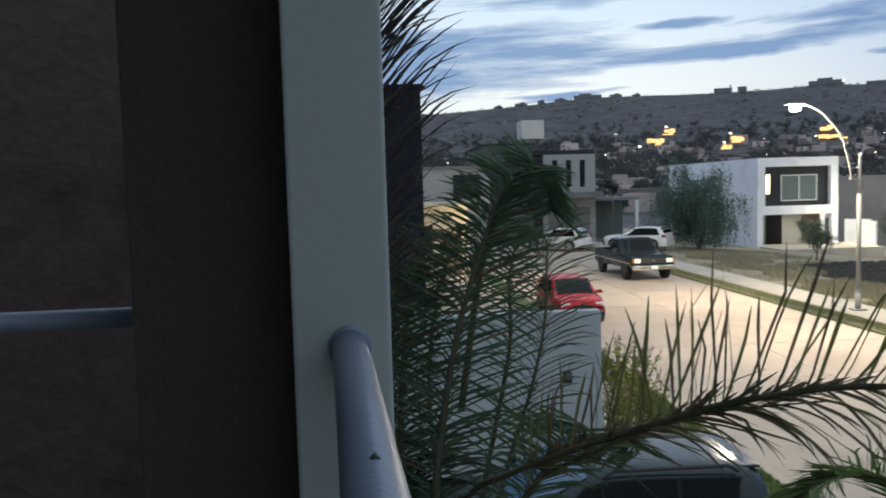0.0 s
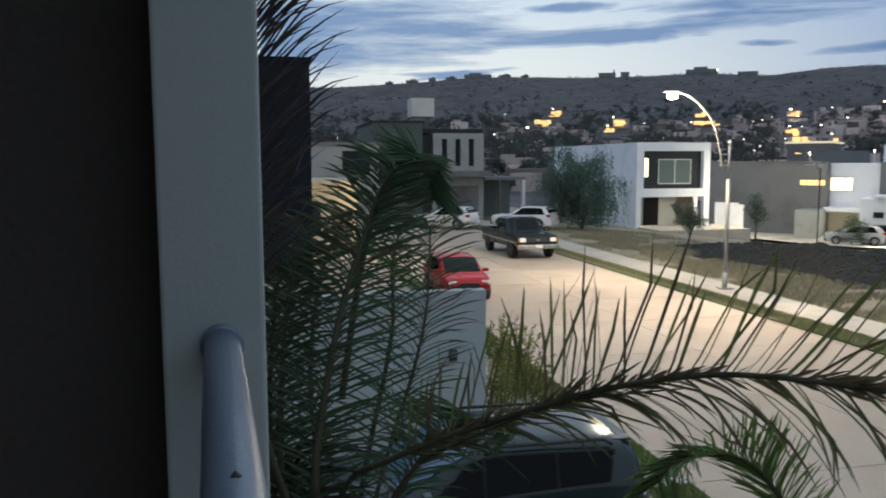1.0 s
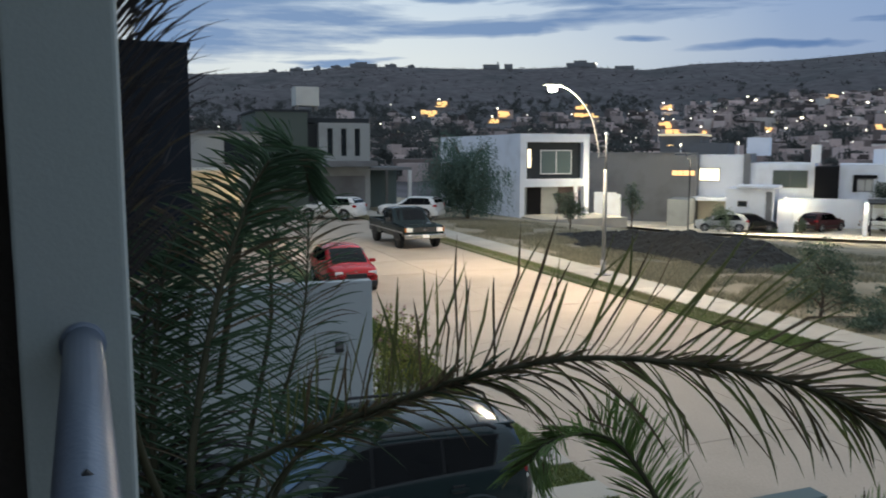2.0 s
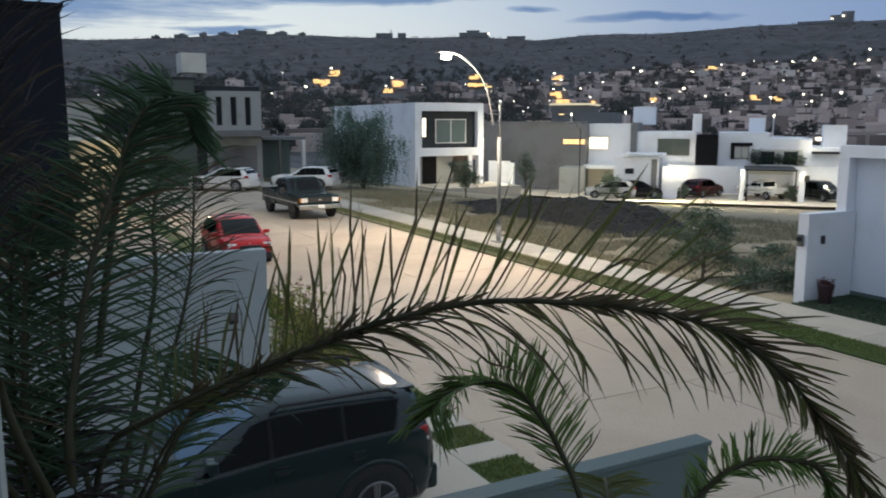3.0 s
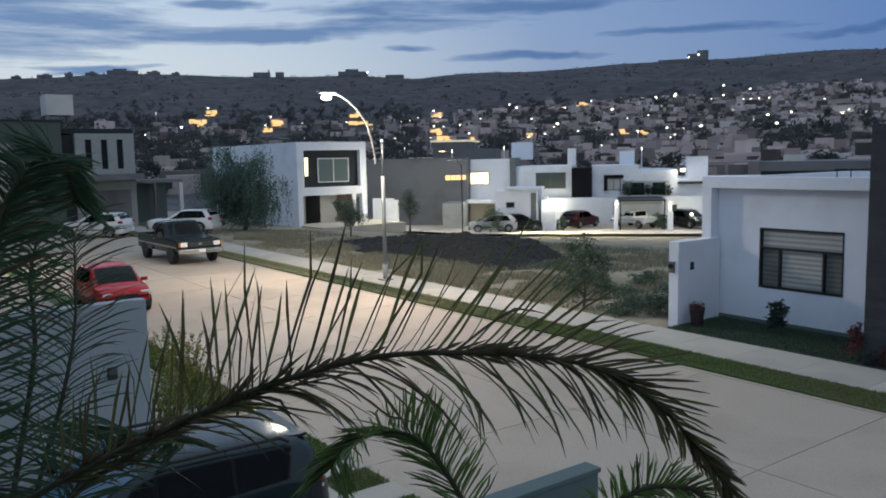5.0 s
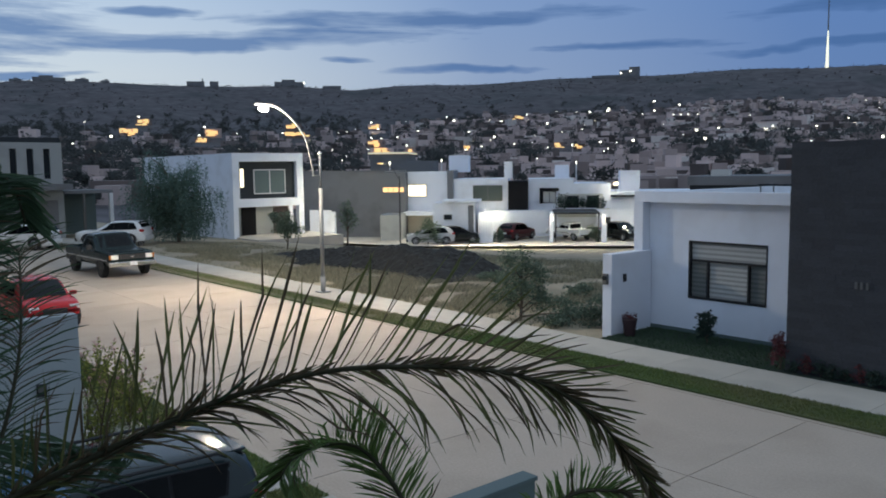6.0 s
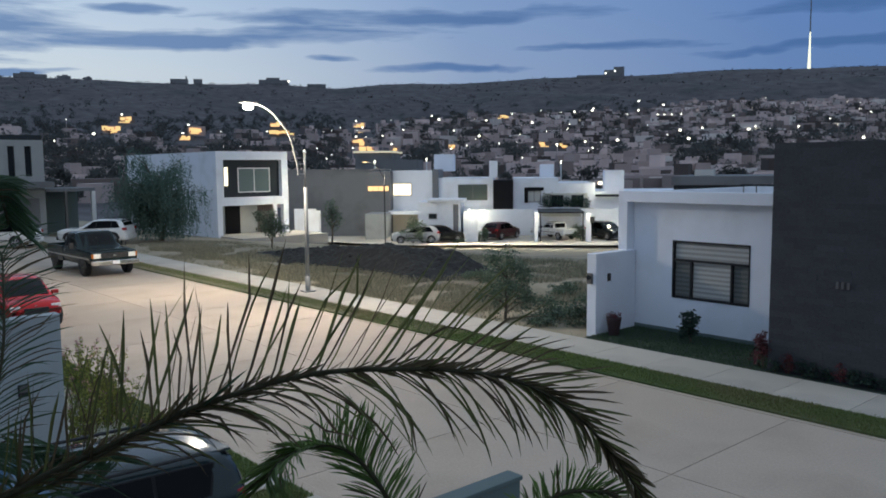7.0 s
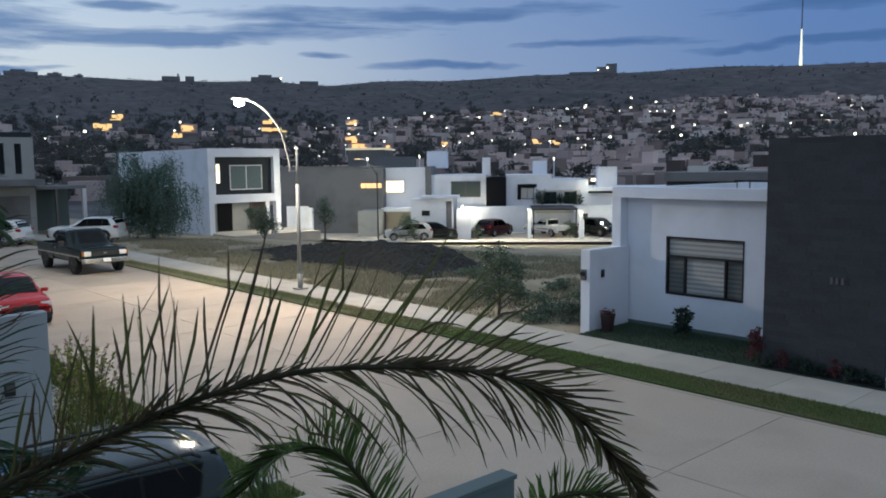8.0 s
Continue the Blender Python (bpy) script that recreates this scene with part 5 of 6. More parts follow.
part("wall_lamp", boxed(-0.15, 0.15, 6.16, 6.3, 2.1, 2.4, bevel=0.03), WARM_LIGHT, c1, "lit warm wall lamp")
c2 = row_house("pergola_carport", "carport under a thin dark pergola roof")
part("roof", boxed(5.55, 9.3, 0.4, 6.0, 2.5, 2.62), BLACK_METAL, c2)
for x in (5.7, 9.2):
    part("post", boxed(x - 0.05, x + 0.05, 0.5, 0.6, 0, 2.5), BLACK_METAL, c2)
part("back_wall", boxed(5.55, 9.4, 6.3, 6.5, 0, 2.7), WHITE_WALL, c2)
c3 = row_house("lit_carport", "white carport with lit piers")
part("pier", boxed(9.4, 9.82, 0.0, 0.4, 0, 2.5), WHITE_WALL, c3)
part("meter_box", boxed(9.72, 10.1, -0.12, 0.0, 1.75, 2.25, bevel=0.02), BLACK_METAL, c3, "small dark box on the pier")
part("lamp_bracket", tubed([(11.3, 8.0, 4.1), (11.3, 7.9, 4.7), (11.25, 7.2, 4.85)], 0.03, 8), STEEL, c3)
part("flood_lamp", boxed(11.05, 11.45, 7.05, 7.3, 4.72, 4.98, bevel=0.06), WARM_LIGHT, c3, "bright flood lamp over the carport")
part("back_wall", boxed(9.4, 20, 5.5, 5.7, 0, 2.6), WHITE_WALL, c3)
part("upper_wall", boxed(9.6, 20, 8.0, 16, 0, 4.1), WHITE_WALL, c3)
part("roof_slab", boxed(9.6, 20, 7.4, 8.0, 3.6, 3.8), DARK_WALL, c3)
part("roof_tank", boxed(11.8, 13.6, 9.0, 10.5, 4.1, 6.0), WHITE_WALL, c3)
R43 = Matrix.Translation(ROW) @ Matrix.Rotation(radians(ROW_TURN), 4, "Z")
# The first two belong to built lamps; the other four are added fill.
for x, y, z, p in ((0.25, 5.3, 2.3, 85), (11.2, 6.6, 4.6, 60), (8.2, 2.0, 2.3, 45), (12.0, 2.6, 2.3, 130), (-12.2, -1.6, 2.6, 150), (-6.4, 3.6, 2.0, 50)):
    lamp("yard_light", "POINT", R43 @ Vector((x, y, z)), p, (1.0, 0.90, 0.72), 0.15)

# Glowing boxes and lights added on the piers to brighten the second street.
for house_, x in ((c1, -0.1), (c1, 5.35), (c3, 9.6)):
    part("pier_glow_box", boxed(x - 0.06, x + 0.06, -0.12, 0.0, 2.16, 2.32, bevel=0.02), ORANGE_LIGHT, house_, "small glowing box added on the pier")
    lamp("pier_fill_light", "POINT", R43 @ Vector((x, -0.42, 2.3)), 18, (1.0, 0.90, 0.72), 0.12)
bm = bmesh.new()
strip_rows = []
for i in range(33):
    strip_rows.append([])
    for k in range(13):
        p = R43 @ Vector((-24 + 2 * i, -6.5 + 1.1 * k, 0))
        strip_rows[-1].append(bm.verts.new((p.x, p.y, land(p.x, p.y) + 0.17)))
for ra, rb_ in zip(strip_rows, strip_rows[1:]):
    for k in range(12):
        bm.faces.new((ra[k], rb_[k], rb_[k + 1], ra[k + 1]))
tagged(obj("road_second", bm, PALE_CONCRETE), "second concrete street before the far row of houses", "road", kind="structure")

# cars of the second street
R_CARS = (("parked_car", 2.4, 3.4, 58, "maroon hatchback in the lit carport", MAROON_PAINT, 1.45), ("parked_car", 11.3, 2.9, -58, "black car in the last carport", BLACK_PAINT, 1.50), ("parked_car", -4.5, -2.0, 192, "silver saloon car parked on the second street", SILVER_PAINT, 1.42), ("parked_car", -2.6, -0.9, 30, "dark grey car parked beside the entrance block", BLACK_PAINT, 1.45))
for nm, s, d, turn, lab, paint_mat, hh in R_CARS:
    p = R43 @ Vector((s, d, 0))
    boxy_car(nm, (p.x, p.y, land(p.x, p.y) + 0.17), ROW_TURN + turn, lab, 3.9, 1.66, hh, paint_mat, 0.92, 0.88, (-1.86, -1.46, 0.26, 1.08), [(-1.40, -0.76, -0.78, -1.10), (-0.70, 0.82, 0.22, -0.70)], 0.30, (-1.22, 1.24), kind="hatch", clearance=0.18)
p = R43 @ Vector((6.95, 3.2, 0))
far_truck = pickup("pickup_truck", (p.x, p.y, land(p.x, p.y) + 0.17), ROW_TURN + 128, "silver-white crew-cab pickup truck under the pergola", WHITE_PAINT, True)
far_truck.scale = (0.83, 0.83, 0.83)
# second lamp post, thin; its strong beams are added to brighten the street
lp = thing("thin_street_lamp", tuple(R43 @ Vector((-6.8, -3.0, -0.1))), "thin grey street lamp on the second street", "street lamp", ROW_TURN)
part("pole", tubed([(0, 0, 0), (0, 0, 5.9)], 0.05, 8), BLACK_METAL, lp)
part("arm", tubed([(0, 0, 5.6), (-0.5, 0, 6.5), (-1.3, 0, 7.0)], 0.03, 8), BLACK_METAL, lp)
part("lamp_head", boxed(-1.8, -1.25, -0.12, 0.12, 6.96, 7.06, bevel=0.02), STEEL, lp)
part("lens", boxed(-1.75, -1.35, -0.09, 0.09, 6.92, 6.955), ORANGE_LIGHT, lp, "dim glowing lens")
# Fill from the thin lamp's head, added to light the second street.
lamp("second_street_fill", "POINT", R43 @ Vector((-8.3, -3.0, 6.75)), 330, (1.0, 0.86, 0.68), 0.15)
for d, far, p, cone in ((-1, 10, 3000, 78), (1, 15, 26000, 56)):
    lamp("second_street_fill", "SPOT", R43 @ Vector((-8.3, -3.0, 6.75)), p, (1.0, 0.86, 0.68), 0.2, R43 @ Vector((-8.3 + d * far, -6.2, -1.0)), cone, 1.0)
for s, h in ((-12.0, 6.4), (-2.2 - 4.0, 6.6), (8.5, 6.2)):
    q = R43 @ Vector((s, 22, -1))
    st_ = thing("lamp_post", tuple(q), "short lit lamp post behind the houses", "street lamp", group="lamp posts behind the houses")
    part("pole", tubed([(0, 0, 0), (0, 0, h + 1.5)], 0.07, 8), WHITE_METAL, st_)
    part("lantern", tubed([(0, 0, h + 1.5), (0, 0, h + 1.8)], [0.05, 0.07], 10), TOWN_WHITE, st_)

dr = thing("dark_roof_house", (-20.6, 39.0, -1.2), "low dark grey house with pale strip windows behind the white house", "house", 24)
part("body", boxed(-3.4, 9.0, 0.0, 8.0, 0.0, 4.55), DARK_WALL, dr)
part("parapet", boxed(-3.5, 9.1, -0.1, 8.1, 4.55, 5.02), GREY_WALL, dr)
for x in (-1.6, 1.2):
    opening(dr, x, x + 1.5, -0.02, 3.55, 4.1, BLIND_DARK, 1, "pale strip window")
part("roof_box", boxed(-2.6, -1.6, 2.0, 3.0, 5.02, 5.35), OFFWHITE_WALL, dr)

# ---------------------------------------------------------------- the empty plot: dug earth, dry grass, shrubs


HEAP_CREST = [(-39.5, 0.0), (-37.0, 0.30), (-33.5, 0.62), (-31.0, 0.84), (-28.0, 0.98), (-26.4, 0.97), (-24.9, 0.66), (-23.6, 0.22), (-22.9, 0.0)]


def heap_height(x, y):
    top = 0.0
    for (xa, ha_), (xb, hb_) in zip(HEAP_CREST, HEAP_CREST[1:]):
        if xa <= x <= xb:
            top = ha_ + (hb_ - ha_) * (x - xa) / (xb - xa)
    v = (y - 19.5 - 0.4 * math.sin((x + 39.5) * 0.63)) / 5.4
    h = 0.0
    if 0 < v < 1:
        h = top * min(1.0, 1.45 * math.sin(math.pi * v) ** 0.9)
        h *= 0.95 + 0.26 * noise.fractal(Vector((x * 0.8, y * 0.8, 1.7)), 0.8, 2.0, 5)
        h += 0.08 * min(1.0, top * 2) * noise.fractal(Vector((x * 2.1, y * 2.1, 5.0)), 0.7, 2.2, 4)
    return land(x, y) - 0.12 + max(0.0, h) + 0.05 * noise.noise(Vector((x * 2.4, y * 2.4, 0)))


def build_mound():
    """A long heap of dark dug earth."""
    n, m = 150, 56
    verts, faces = [], []
    for i in range(n + 1):
        for j in range(m + 1):
            x, y = -39.5 + 17.3 * i / n, 18.9 + 6.6 * j / m
            verts.append((x, y, heap_height(x, y)))
    for i in range(n):
        for j in range(m):
            a = i * (m + 1) + j
            faces.append((a, a + m + 1, a + m + 2, a + 1))
    me = bpy.data.meshes.new("earth_heap")
    me.from_pydata(verts, [], faces)
    me.materials.append(EARTH)
    return tagged(new("earth_heap", me), "long heap of dark dug earth on the empty plot", "earth heap", kind="stuff")


build_mound()
lawn_blades("lawn_grass", [(-19, 10, KERB_FAR, WALK_FAR), (-50, -19, KERB_FAR + 0.3, WALK_FAR - 0.2), (-11.0, -9.83, 4.75, 5.45), (-9.30, -8.67, 4.75, 5.45), (-8.14, -7.51, 4.75, 5.45), (-6.98, -6.35, 4.75, 5.45), (-5.82, -5.19, 4.75, 5.45), (-20.0, -11.9, 4.05, 5.45)], 90000, 0.055, GRASS, "short green lawn grass", "grass", lambda x, y: 0.04 if y > 10 else 0.08)
lawn_blades("front_lawn_grass", [(-12.5, -7.9, 15.95, 18.15)], 9000, 0.06, SHADED_GRASS, "green grass before the white house, darkened for shade", "grass", lambda x, y: 0.04)
lawn_blades("verge_grass", [(-60, -15, KERB_FAR, WALK_FAR)], 36000, 0.06, DRY_GRASS, "dry olive grass on the verge under the lamp", "grass", lambda x, y: 0.04)
lawn_blades("dry_grass", [(-40, -13, 15.95, 20.0), (-34, -16, 20, 30), (-48, -38, 16.3, 24)], 30000, 0.15, DRY_GRASS, "sparse dry yellow grass on the empty plot", "grass", lambda x, y: land(x, y) - 0.03, -0.12)
lawn_blades("tall_dry_grass", [(-30, -17.2, 16.2, 20.2), (-44, -30, 17.2, 20.4)], 30000, 0.17, DRY_GRASS, "tall dry straw-coloured grass before the earth heap", "grass", lambda x, y: land(x, y) - 0.03, -0.3)
lawn_blades("dark_brush", [(-27, -13.2, 20.5, 32), (-17.5, -13.2, 17.5, 21), (-36, -27, 26, 31)], 22000, 0.20, BRUSH, "dark matted weeds over the dry plot", "weeds", lambda x, y: land(x, y) - 0.03, -0.1)


def build_clods():
    """Loose lumps of soil and stone over the heap and round its foot."""
    rng = random.Random(14)
    verts, faces = [], []
    for _ in range(1300):
        x, y = rng.uniform(-37.5, -22.6), rng.gauss(21.6, 1.3)
        if not 19.0 < y < 25.2:
            continue
        s_ = rng.uniform(0.025, 0.08) * (1.6 if rng.random() < 0.06 else 1.0)
        z = heap_height(x, y)
        o = len(verts)
        for u in ((1, 0, 0), (-1, 0, 0), (0, 1, 0), (0, -1, 0), (0, 0, 1), (0, 0, -1)):
            k = s_ * rng.uniform(0.6, 1.25)
            verts.append((x + u[0] * k, y + u[1] * k, z + u[2] * k * 0.75))
        faces += [(o + a, o + b, o + c) for a, b, c in ((0, 2, 4), (2, 1, 4), (1, 3, 4), (3, 0, 4), (2, 0, 5), (1, 2, 5), (3, 1, 5), (0, 3, 5))]
    me = bpy.data.meshes.new("earth_clods")
    me.from_pydata(verts, [], faces)
    me.materials.append(EARTH_CLOD)
    return tagged(new("earth_clods", me), "loose clods of dark earth and stone on the heap", "earth", kind="stuff")


build_clods()

tree("roadside_shrub", (-15.9, 16.6, 0.0), 2.1, 1.0, "loose green roadside shrub at the plot's edge", LEAF, 5200, 0.075, 21, 0.05, "shrub")
tree("roadside_shrub", (-13.7, 17.6, 0.0), 0.95, 0.75, "low green shrub beside the white boundary wall", LEAF, 1400, 0.08, 22, 0.0, "shrub")
for i, (x, y) in enumerate(((-16.67, 19.11), (-17.49, 21.21), (-14.05, 17.51), (-14.75, 16.79), (-19.4, 20.56), (-21.7, 21.26), (-15.09, 17.93))):
    tree("weed_clump", (x, y, land(x, y) - 0.03), 0.32 + 0.12 * (i % 3), 0.75, "low grey-green weeds on the dry plot", LEAF, 700, 0.09, 80 + i, 0.0, "weeds")
weeping_tree("pepper_tree", (-49.8, 20.5, -0.1), 5.9, 3.3, "tall drooping blue-green tree before the cube house", PEPPER_LEAF, 1700, 23)
tree("young_tree", (-41.5, 23.6, -0.3), 2.45, 1.15, "small bushy young tree before the carport", LEAF, 2600, 0.12, 24, 0.3)
tree("young_tree", (-44.0, 29.5, -0.6), 3.2, 0.8, "slender young tree on the second street", LEAF, 1300, 0.12, 25, 0.35)
q = R43 @ Vector((-4.6, -2.6, 0))
tree("street_shrub", (q.x, q.y, land(q.x, q.y)), 2.4, 1.25, "loose street shrub beside the silver car", LEAF, 2400, 0.12, 26, 0.1, "shrub")
for s, d, h in ((1.0, 0.4, 1.45), (-1.1, -0.7, 0.75), (9.0, 1.2, 1.45), (8.9, 4.0, 1.4)):
    q = R43 @ Vector((s, d, 0))
    tree("yard_shrub", (q.x, q.y, land(q.x, q.y)), h, 0.7, "small green shrub before a carport pier", LEAF, 1300, 0.11, 30 + int(s * 3), 0.05, "shrub")
# garden plants of the white house
tree("garden_shrub", (-10.35, 17.35, 0.045), 0.85, 0.32, "dark garden shrub below the window", LEAF_DARK, 700, 0.09, 41, 0.1, "shrub")
tree("garden_shrub", (-7.95, 16.25, 0.045), 0.85, 0.28, "reddish garden shrub beside the slate block", RED_FLOWER, 500, 0.08, 42, 0.25, "shrub")
for i in range(9):
    tree("border_plant", (-7.6 + 0.26 * i, 16.12 + 0.03 * (i % 3), 0.045), 0.28 + 0.06 * ((i * 7) % 4), 0.17, "small dark border plant at the foot of the slate block", RED_FLOWER if i % 4 == 1 else LEAF_DARK, 240, 0.06, 50 + i, 0.0, "plant")
pot = thing("plant_pot", (-12.18, 16.75, 0.045), "dark clay pot with a reddish plant at the pier", "plant pot")
bm = bmesh.new()
tube(bm, [(0, 0, 0), (0, 0, 0.05), (0, 0, 0.3), (0, 0, 0.42), (0, 0, 0.46)], [0.12, 0.14, 0.17, 0.19, 0.2], 18)
part("pot", bm, CLAY, pot, smooth=True)
tagged(part("plant", leaf_cloud(bmesh.new(), (0, 0, 0.52), (0.17, 0.17, 0.1), 220, 0.06, random.Random(8)), RED_FLOWER, pot), kind="stuff")
# shrub and bright grass at the end of the neighbour's wall
for i, (x, y, h, w, n_) in enumerate(((-12.6, 3.75, 1.15, 0.55, 26), (-13.6, 4.5, 1.2, 0.6, 26), (-15.2, 4.9, 1.0, 0.6, 22), (-11.9, 4.5, 0.7, 0.45, 18), (-17.0, 5.1, 0.9, 0.6, 18))):
    stalky_plant((x, y, 0.08), h, w, n_, 61 + i)
# ---------------------------------------------------------------- palms below the balcony


def leaflet_mesh(base, way, down, length, width, curl, lead, kink, normal, roll, steps=6):
    """One folded leaflet: two narrow blades along a midrib that leaves the stalk at a slant, bends out,
    kinks a little and droops. Returns vertices and faces."""
    verts, faces = [], []
    way = way.normalized()
    p, d = base.copy(), (way + lead).normalized() if lead else way
    side = Matrix.Rotation(roll, 3, way) @ way.cross(normal).normalized()
    for k in range(steps + 1):
        f = k / steps
        w = width * (0.66 + 0.3 * f) if f < 0.7 else width * (0.83 * (1 - ((f - 0.7) / 0.3) ** 1.6) + 0.05)
        up = side.cross(d)
        verts += [tuple(p - side * w + up * w * 0.5), tuple(p), tuple(p + side * w + up * w * 0.5)]
        p = p + d * (length / steps)
        if k == 0 and lead:
            d = way
        if k == 3 and kink:
            d = (d + kink).normalized()
        d = (d + down * (curl / steps) * (0.4 + 1.2 * f)).normalized()
    for k in range(steps):
        a = 3 * k
        faces += [(a, a + 1, a + 4, a + 3), (a + 1, a + 2, a + 5, a + 4)]
    return verts, faces


def frond(palm, line, thick, leaf_len, per_side, seed, style="feather", across=None, leaf=PALM_LEAF, curl=0.7, start=0.12, width=0.0065, singles=True, dry=0.2, taper=0.45, forward=0.5, wild=0.16):
    """A feather leaf: a tapering stalk with a row of leaflets on each side. Style "ridge": one row stands
    up from the stalk and the other hangs; "feather": both rows lie flat, along the direction across."""
    rng = random.Random(seed)
    pts = smooth_line(line, 8)
    n = len(pts)
    fr = part("frond", tubed(pts, [thick * (1 - 0.72 * i / n) for i in range(n)], 8), PALM_STALK, palm, smooth=True)
    rest_v, rest_f = [], []
    down = Vector((0, 0, -1))
    for i in range(per_side):
        for side in (-1, 1):
            f = start + (1 - start) * (i + rng.uniform(0.1, 0.9)) / per_side
            x = f * (n - 1)
            k = min(int(x), n - 2)
            base = pts[k].lerp(pts[k + 1], x - k)
            t = (pts[k + 1] - pts[k]).normalized()
            if across is None:
                s = t.cross(Vector((0, 0, 1)))
                s = s.normalized() if s.length > 0.1 else Vector((0, 1, 0))
            else:
                s = Vector(across).normalized()
            u = s.cross(t)
            if u.z < 0:
                u = -u
            env = min(1.0, 0.70 + 2.2 * (f - start)) * (1 - (1 - taper) * smoothstep(f, 0.5, 0.85))
            length = leaf_len * env * rng.uniform(0.62, 1.12)
            if style == "ridge":
                sweep = 1.9 * smoothstep(f, 0.45, 0.9)
                if side > 0:
                    way = u * rng.uniform(0.8, 1.05) + t * (forward + sweep + rng.gauss(0, 0.13)) + s * rng.gauss(0, 0.2)
                    bend = curl * rng.choice((0.05, 0.1, 0.25, 0.9))
                else:
                    low = 1 - smoothstep(f, 0.22, 0.52)
                    way = -u * rng.uniform(0.25, 0.9) + t * (rng.uniform(0.3, 1.2) + 0.6 * sweep + 1.3 * low) + s * rng.gauss(0, 0.35)
                    bend = curl * rng.uniform(0.7, 2.6) * (1 - 0.55 * low)
                    length *= 1 - 0.30 * low
            else:
                way = s * side + t * (forward + rng.gauss(0, 0.08)) + u * rng.gauss(0.12, wild)
                bend = curl * rng.uniform(0.5, 1.3)
            k_ = rng.choice((0.06, 0.09, 0.14, 0.26))
            kink = Vector((rng.gauss(0, k_), rng.gauss(0, k_), rng.gauss(0, k_)))
            v, q = leaflet_mesh(base, way, down, length, width * rng.uniform(0.75, 1.2), bend, t * (0.12 if style == "ridge" else 0.6), kink, s if style == "ridge" else u, rng.gauss(0, 0.75))
            if singles:
                me = bpy.data.meshes.new("leaflet")
                me.from_pydata(v, [], q)
                me.materials.append(PALM_LEAF_DRY if rng.random() < dry else leaf)
                ob = new("leaflet", me)
                ob.parent = fr
            else:
                o = len(rest_v)
                rest_v += v
                rest_f += [tuple(c + o for c in g_) for g_ in q]
    if style == "ridge":
        # short stiff leaflet bases that lie along the stalk
        bv, bf = [], []
        for i in range(230 if per_side > 40 else per_side * 3):
            x = rng.uniform(start, 0.97) * (n - 1)
            k = min(int(x), n - 2)
            t = (pts[k + 1] - pts[k]).normalized()
            s = t.cross(Vector((0, 0, 1))).normalized()
            u = s.cross(t)
            way = t + u * rng.choice((-1, 1)) * rng.uniform(0.15, 0.55) + s * rng.gauss(0, 0.2)
            v, q = leaflet_mesh(pts[k].lerp(pts[k + 1], x - k), way, down, leaf_len * rng.uniform(0.12, 0.30), width * 1.2, 0.1, t * 0.1, None, s, rng.gauss(0, 0.9), 3)
            o = len(bv)
            bv += v
            bf += [tuple(c + o for c in g_) for g_ in q]
        me = bpy.data.meshes.new("sheath")
        me.from_pydata(bv, [], bf)
        me.materials.append(PALM_LEAF_DRY)
        ob = new("sheath", me)
        ob.parent = fr
        tagged(ob, kind="stuff")
    if rest_v:
        me = bpy.data.meshes.new("leaflet_mass")
        me.from_pydata(rest_v, [], rest_f)
        me.materials.append(leaf)
        ob = new("leaflet_mass", me)
        ob.parent = fr
        tagged(ob, kind="stuff")
    return fr


def palm_trunk(palm, x, y, z):
    pts = [(x, y, 0.0), (x + 0.03, y + 0.02, z * 0.4), (x, y, z * 0.8), (x, y, z)]
    part("trunk", tubed(smooth_line(pts, 6), [0.13 - 0.003 * i for i in range(19)], 14), BARK, palm, smooth=True)


RIGHT = (0.29, 0.96, 0.0)
palm = thing("feather_palm", (0, 0, 0), "feather palm with arching green fronds beside the balcony", "palm", group="palms below the balcony")
palm_trunk(palm, -2.45, 0.25, 2.95)
frond(palm, [(-2.46, 0.18, 2.98), (-2.34, 0.23, 3.35), (-2.20, 0.36, 3.49), (-2.06, 0.52, 3.60), (-1.87, 0.70, 3.722), (-1.75, 0.80, 3.79), (-1.58, 0.98, 3.86), (-1.46, 1.17, 3.865), (-1.34, 1.33, 3.85), (-1.26, 1.45, 3.81), (-1.18, 1.54, 3.735), (-1.11, 1.62, 3.615), (-1.06, 1.68, 3.50), (-1.0, 1.73, 3.37)], 0.0105, 0.36, 122, 1, "ridge", curl=0.9, start=0.16, width=0.0044, dry=0.38, taper=0.34, forward=0.56)
frond(palm, [(-2.42, 0.2, 2.95), (-2.26, 0.14, 3.36), (-2.31, 0.17, 3.61), (-2.36, 0.22, 3.84), (-2.40, 0.27, 4.00), (-2.43, 0.32, 4.13), (-2.44, 0.36, 4.24), (-2.42, 0.41, 4.32)], 0.014, 0.27, 98, 2, "feather", RIGHT, PALM_LEAF_DEEP, curl=0.75, start=0.12, width=0.0050, taper=0.72, forward=0.6, dry=0.12)
frond(palm, [(-2.46, 0.12, 2.95), (-2.33, 0.05, 3.39), (-2.38, 0.05, 3.61), (-2.43, 0.07, 3.84), (-2.47, 0.10, 4.00), (-2.51, 0.14, 4.13)], 0.013, 0.26, 76, 3, "feather", RIGHT, PALM_LEAF_DEEP, curl=0.8, start=0.12, width=0.0048, taper=0.7, forward=0.6, dry=0.25)
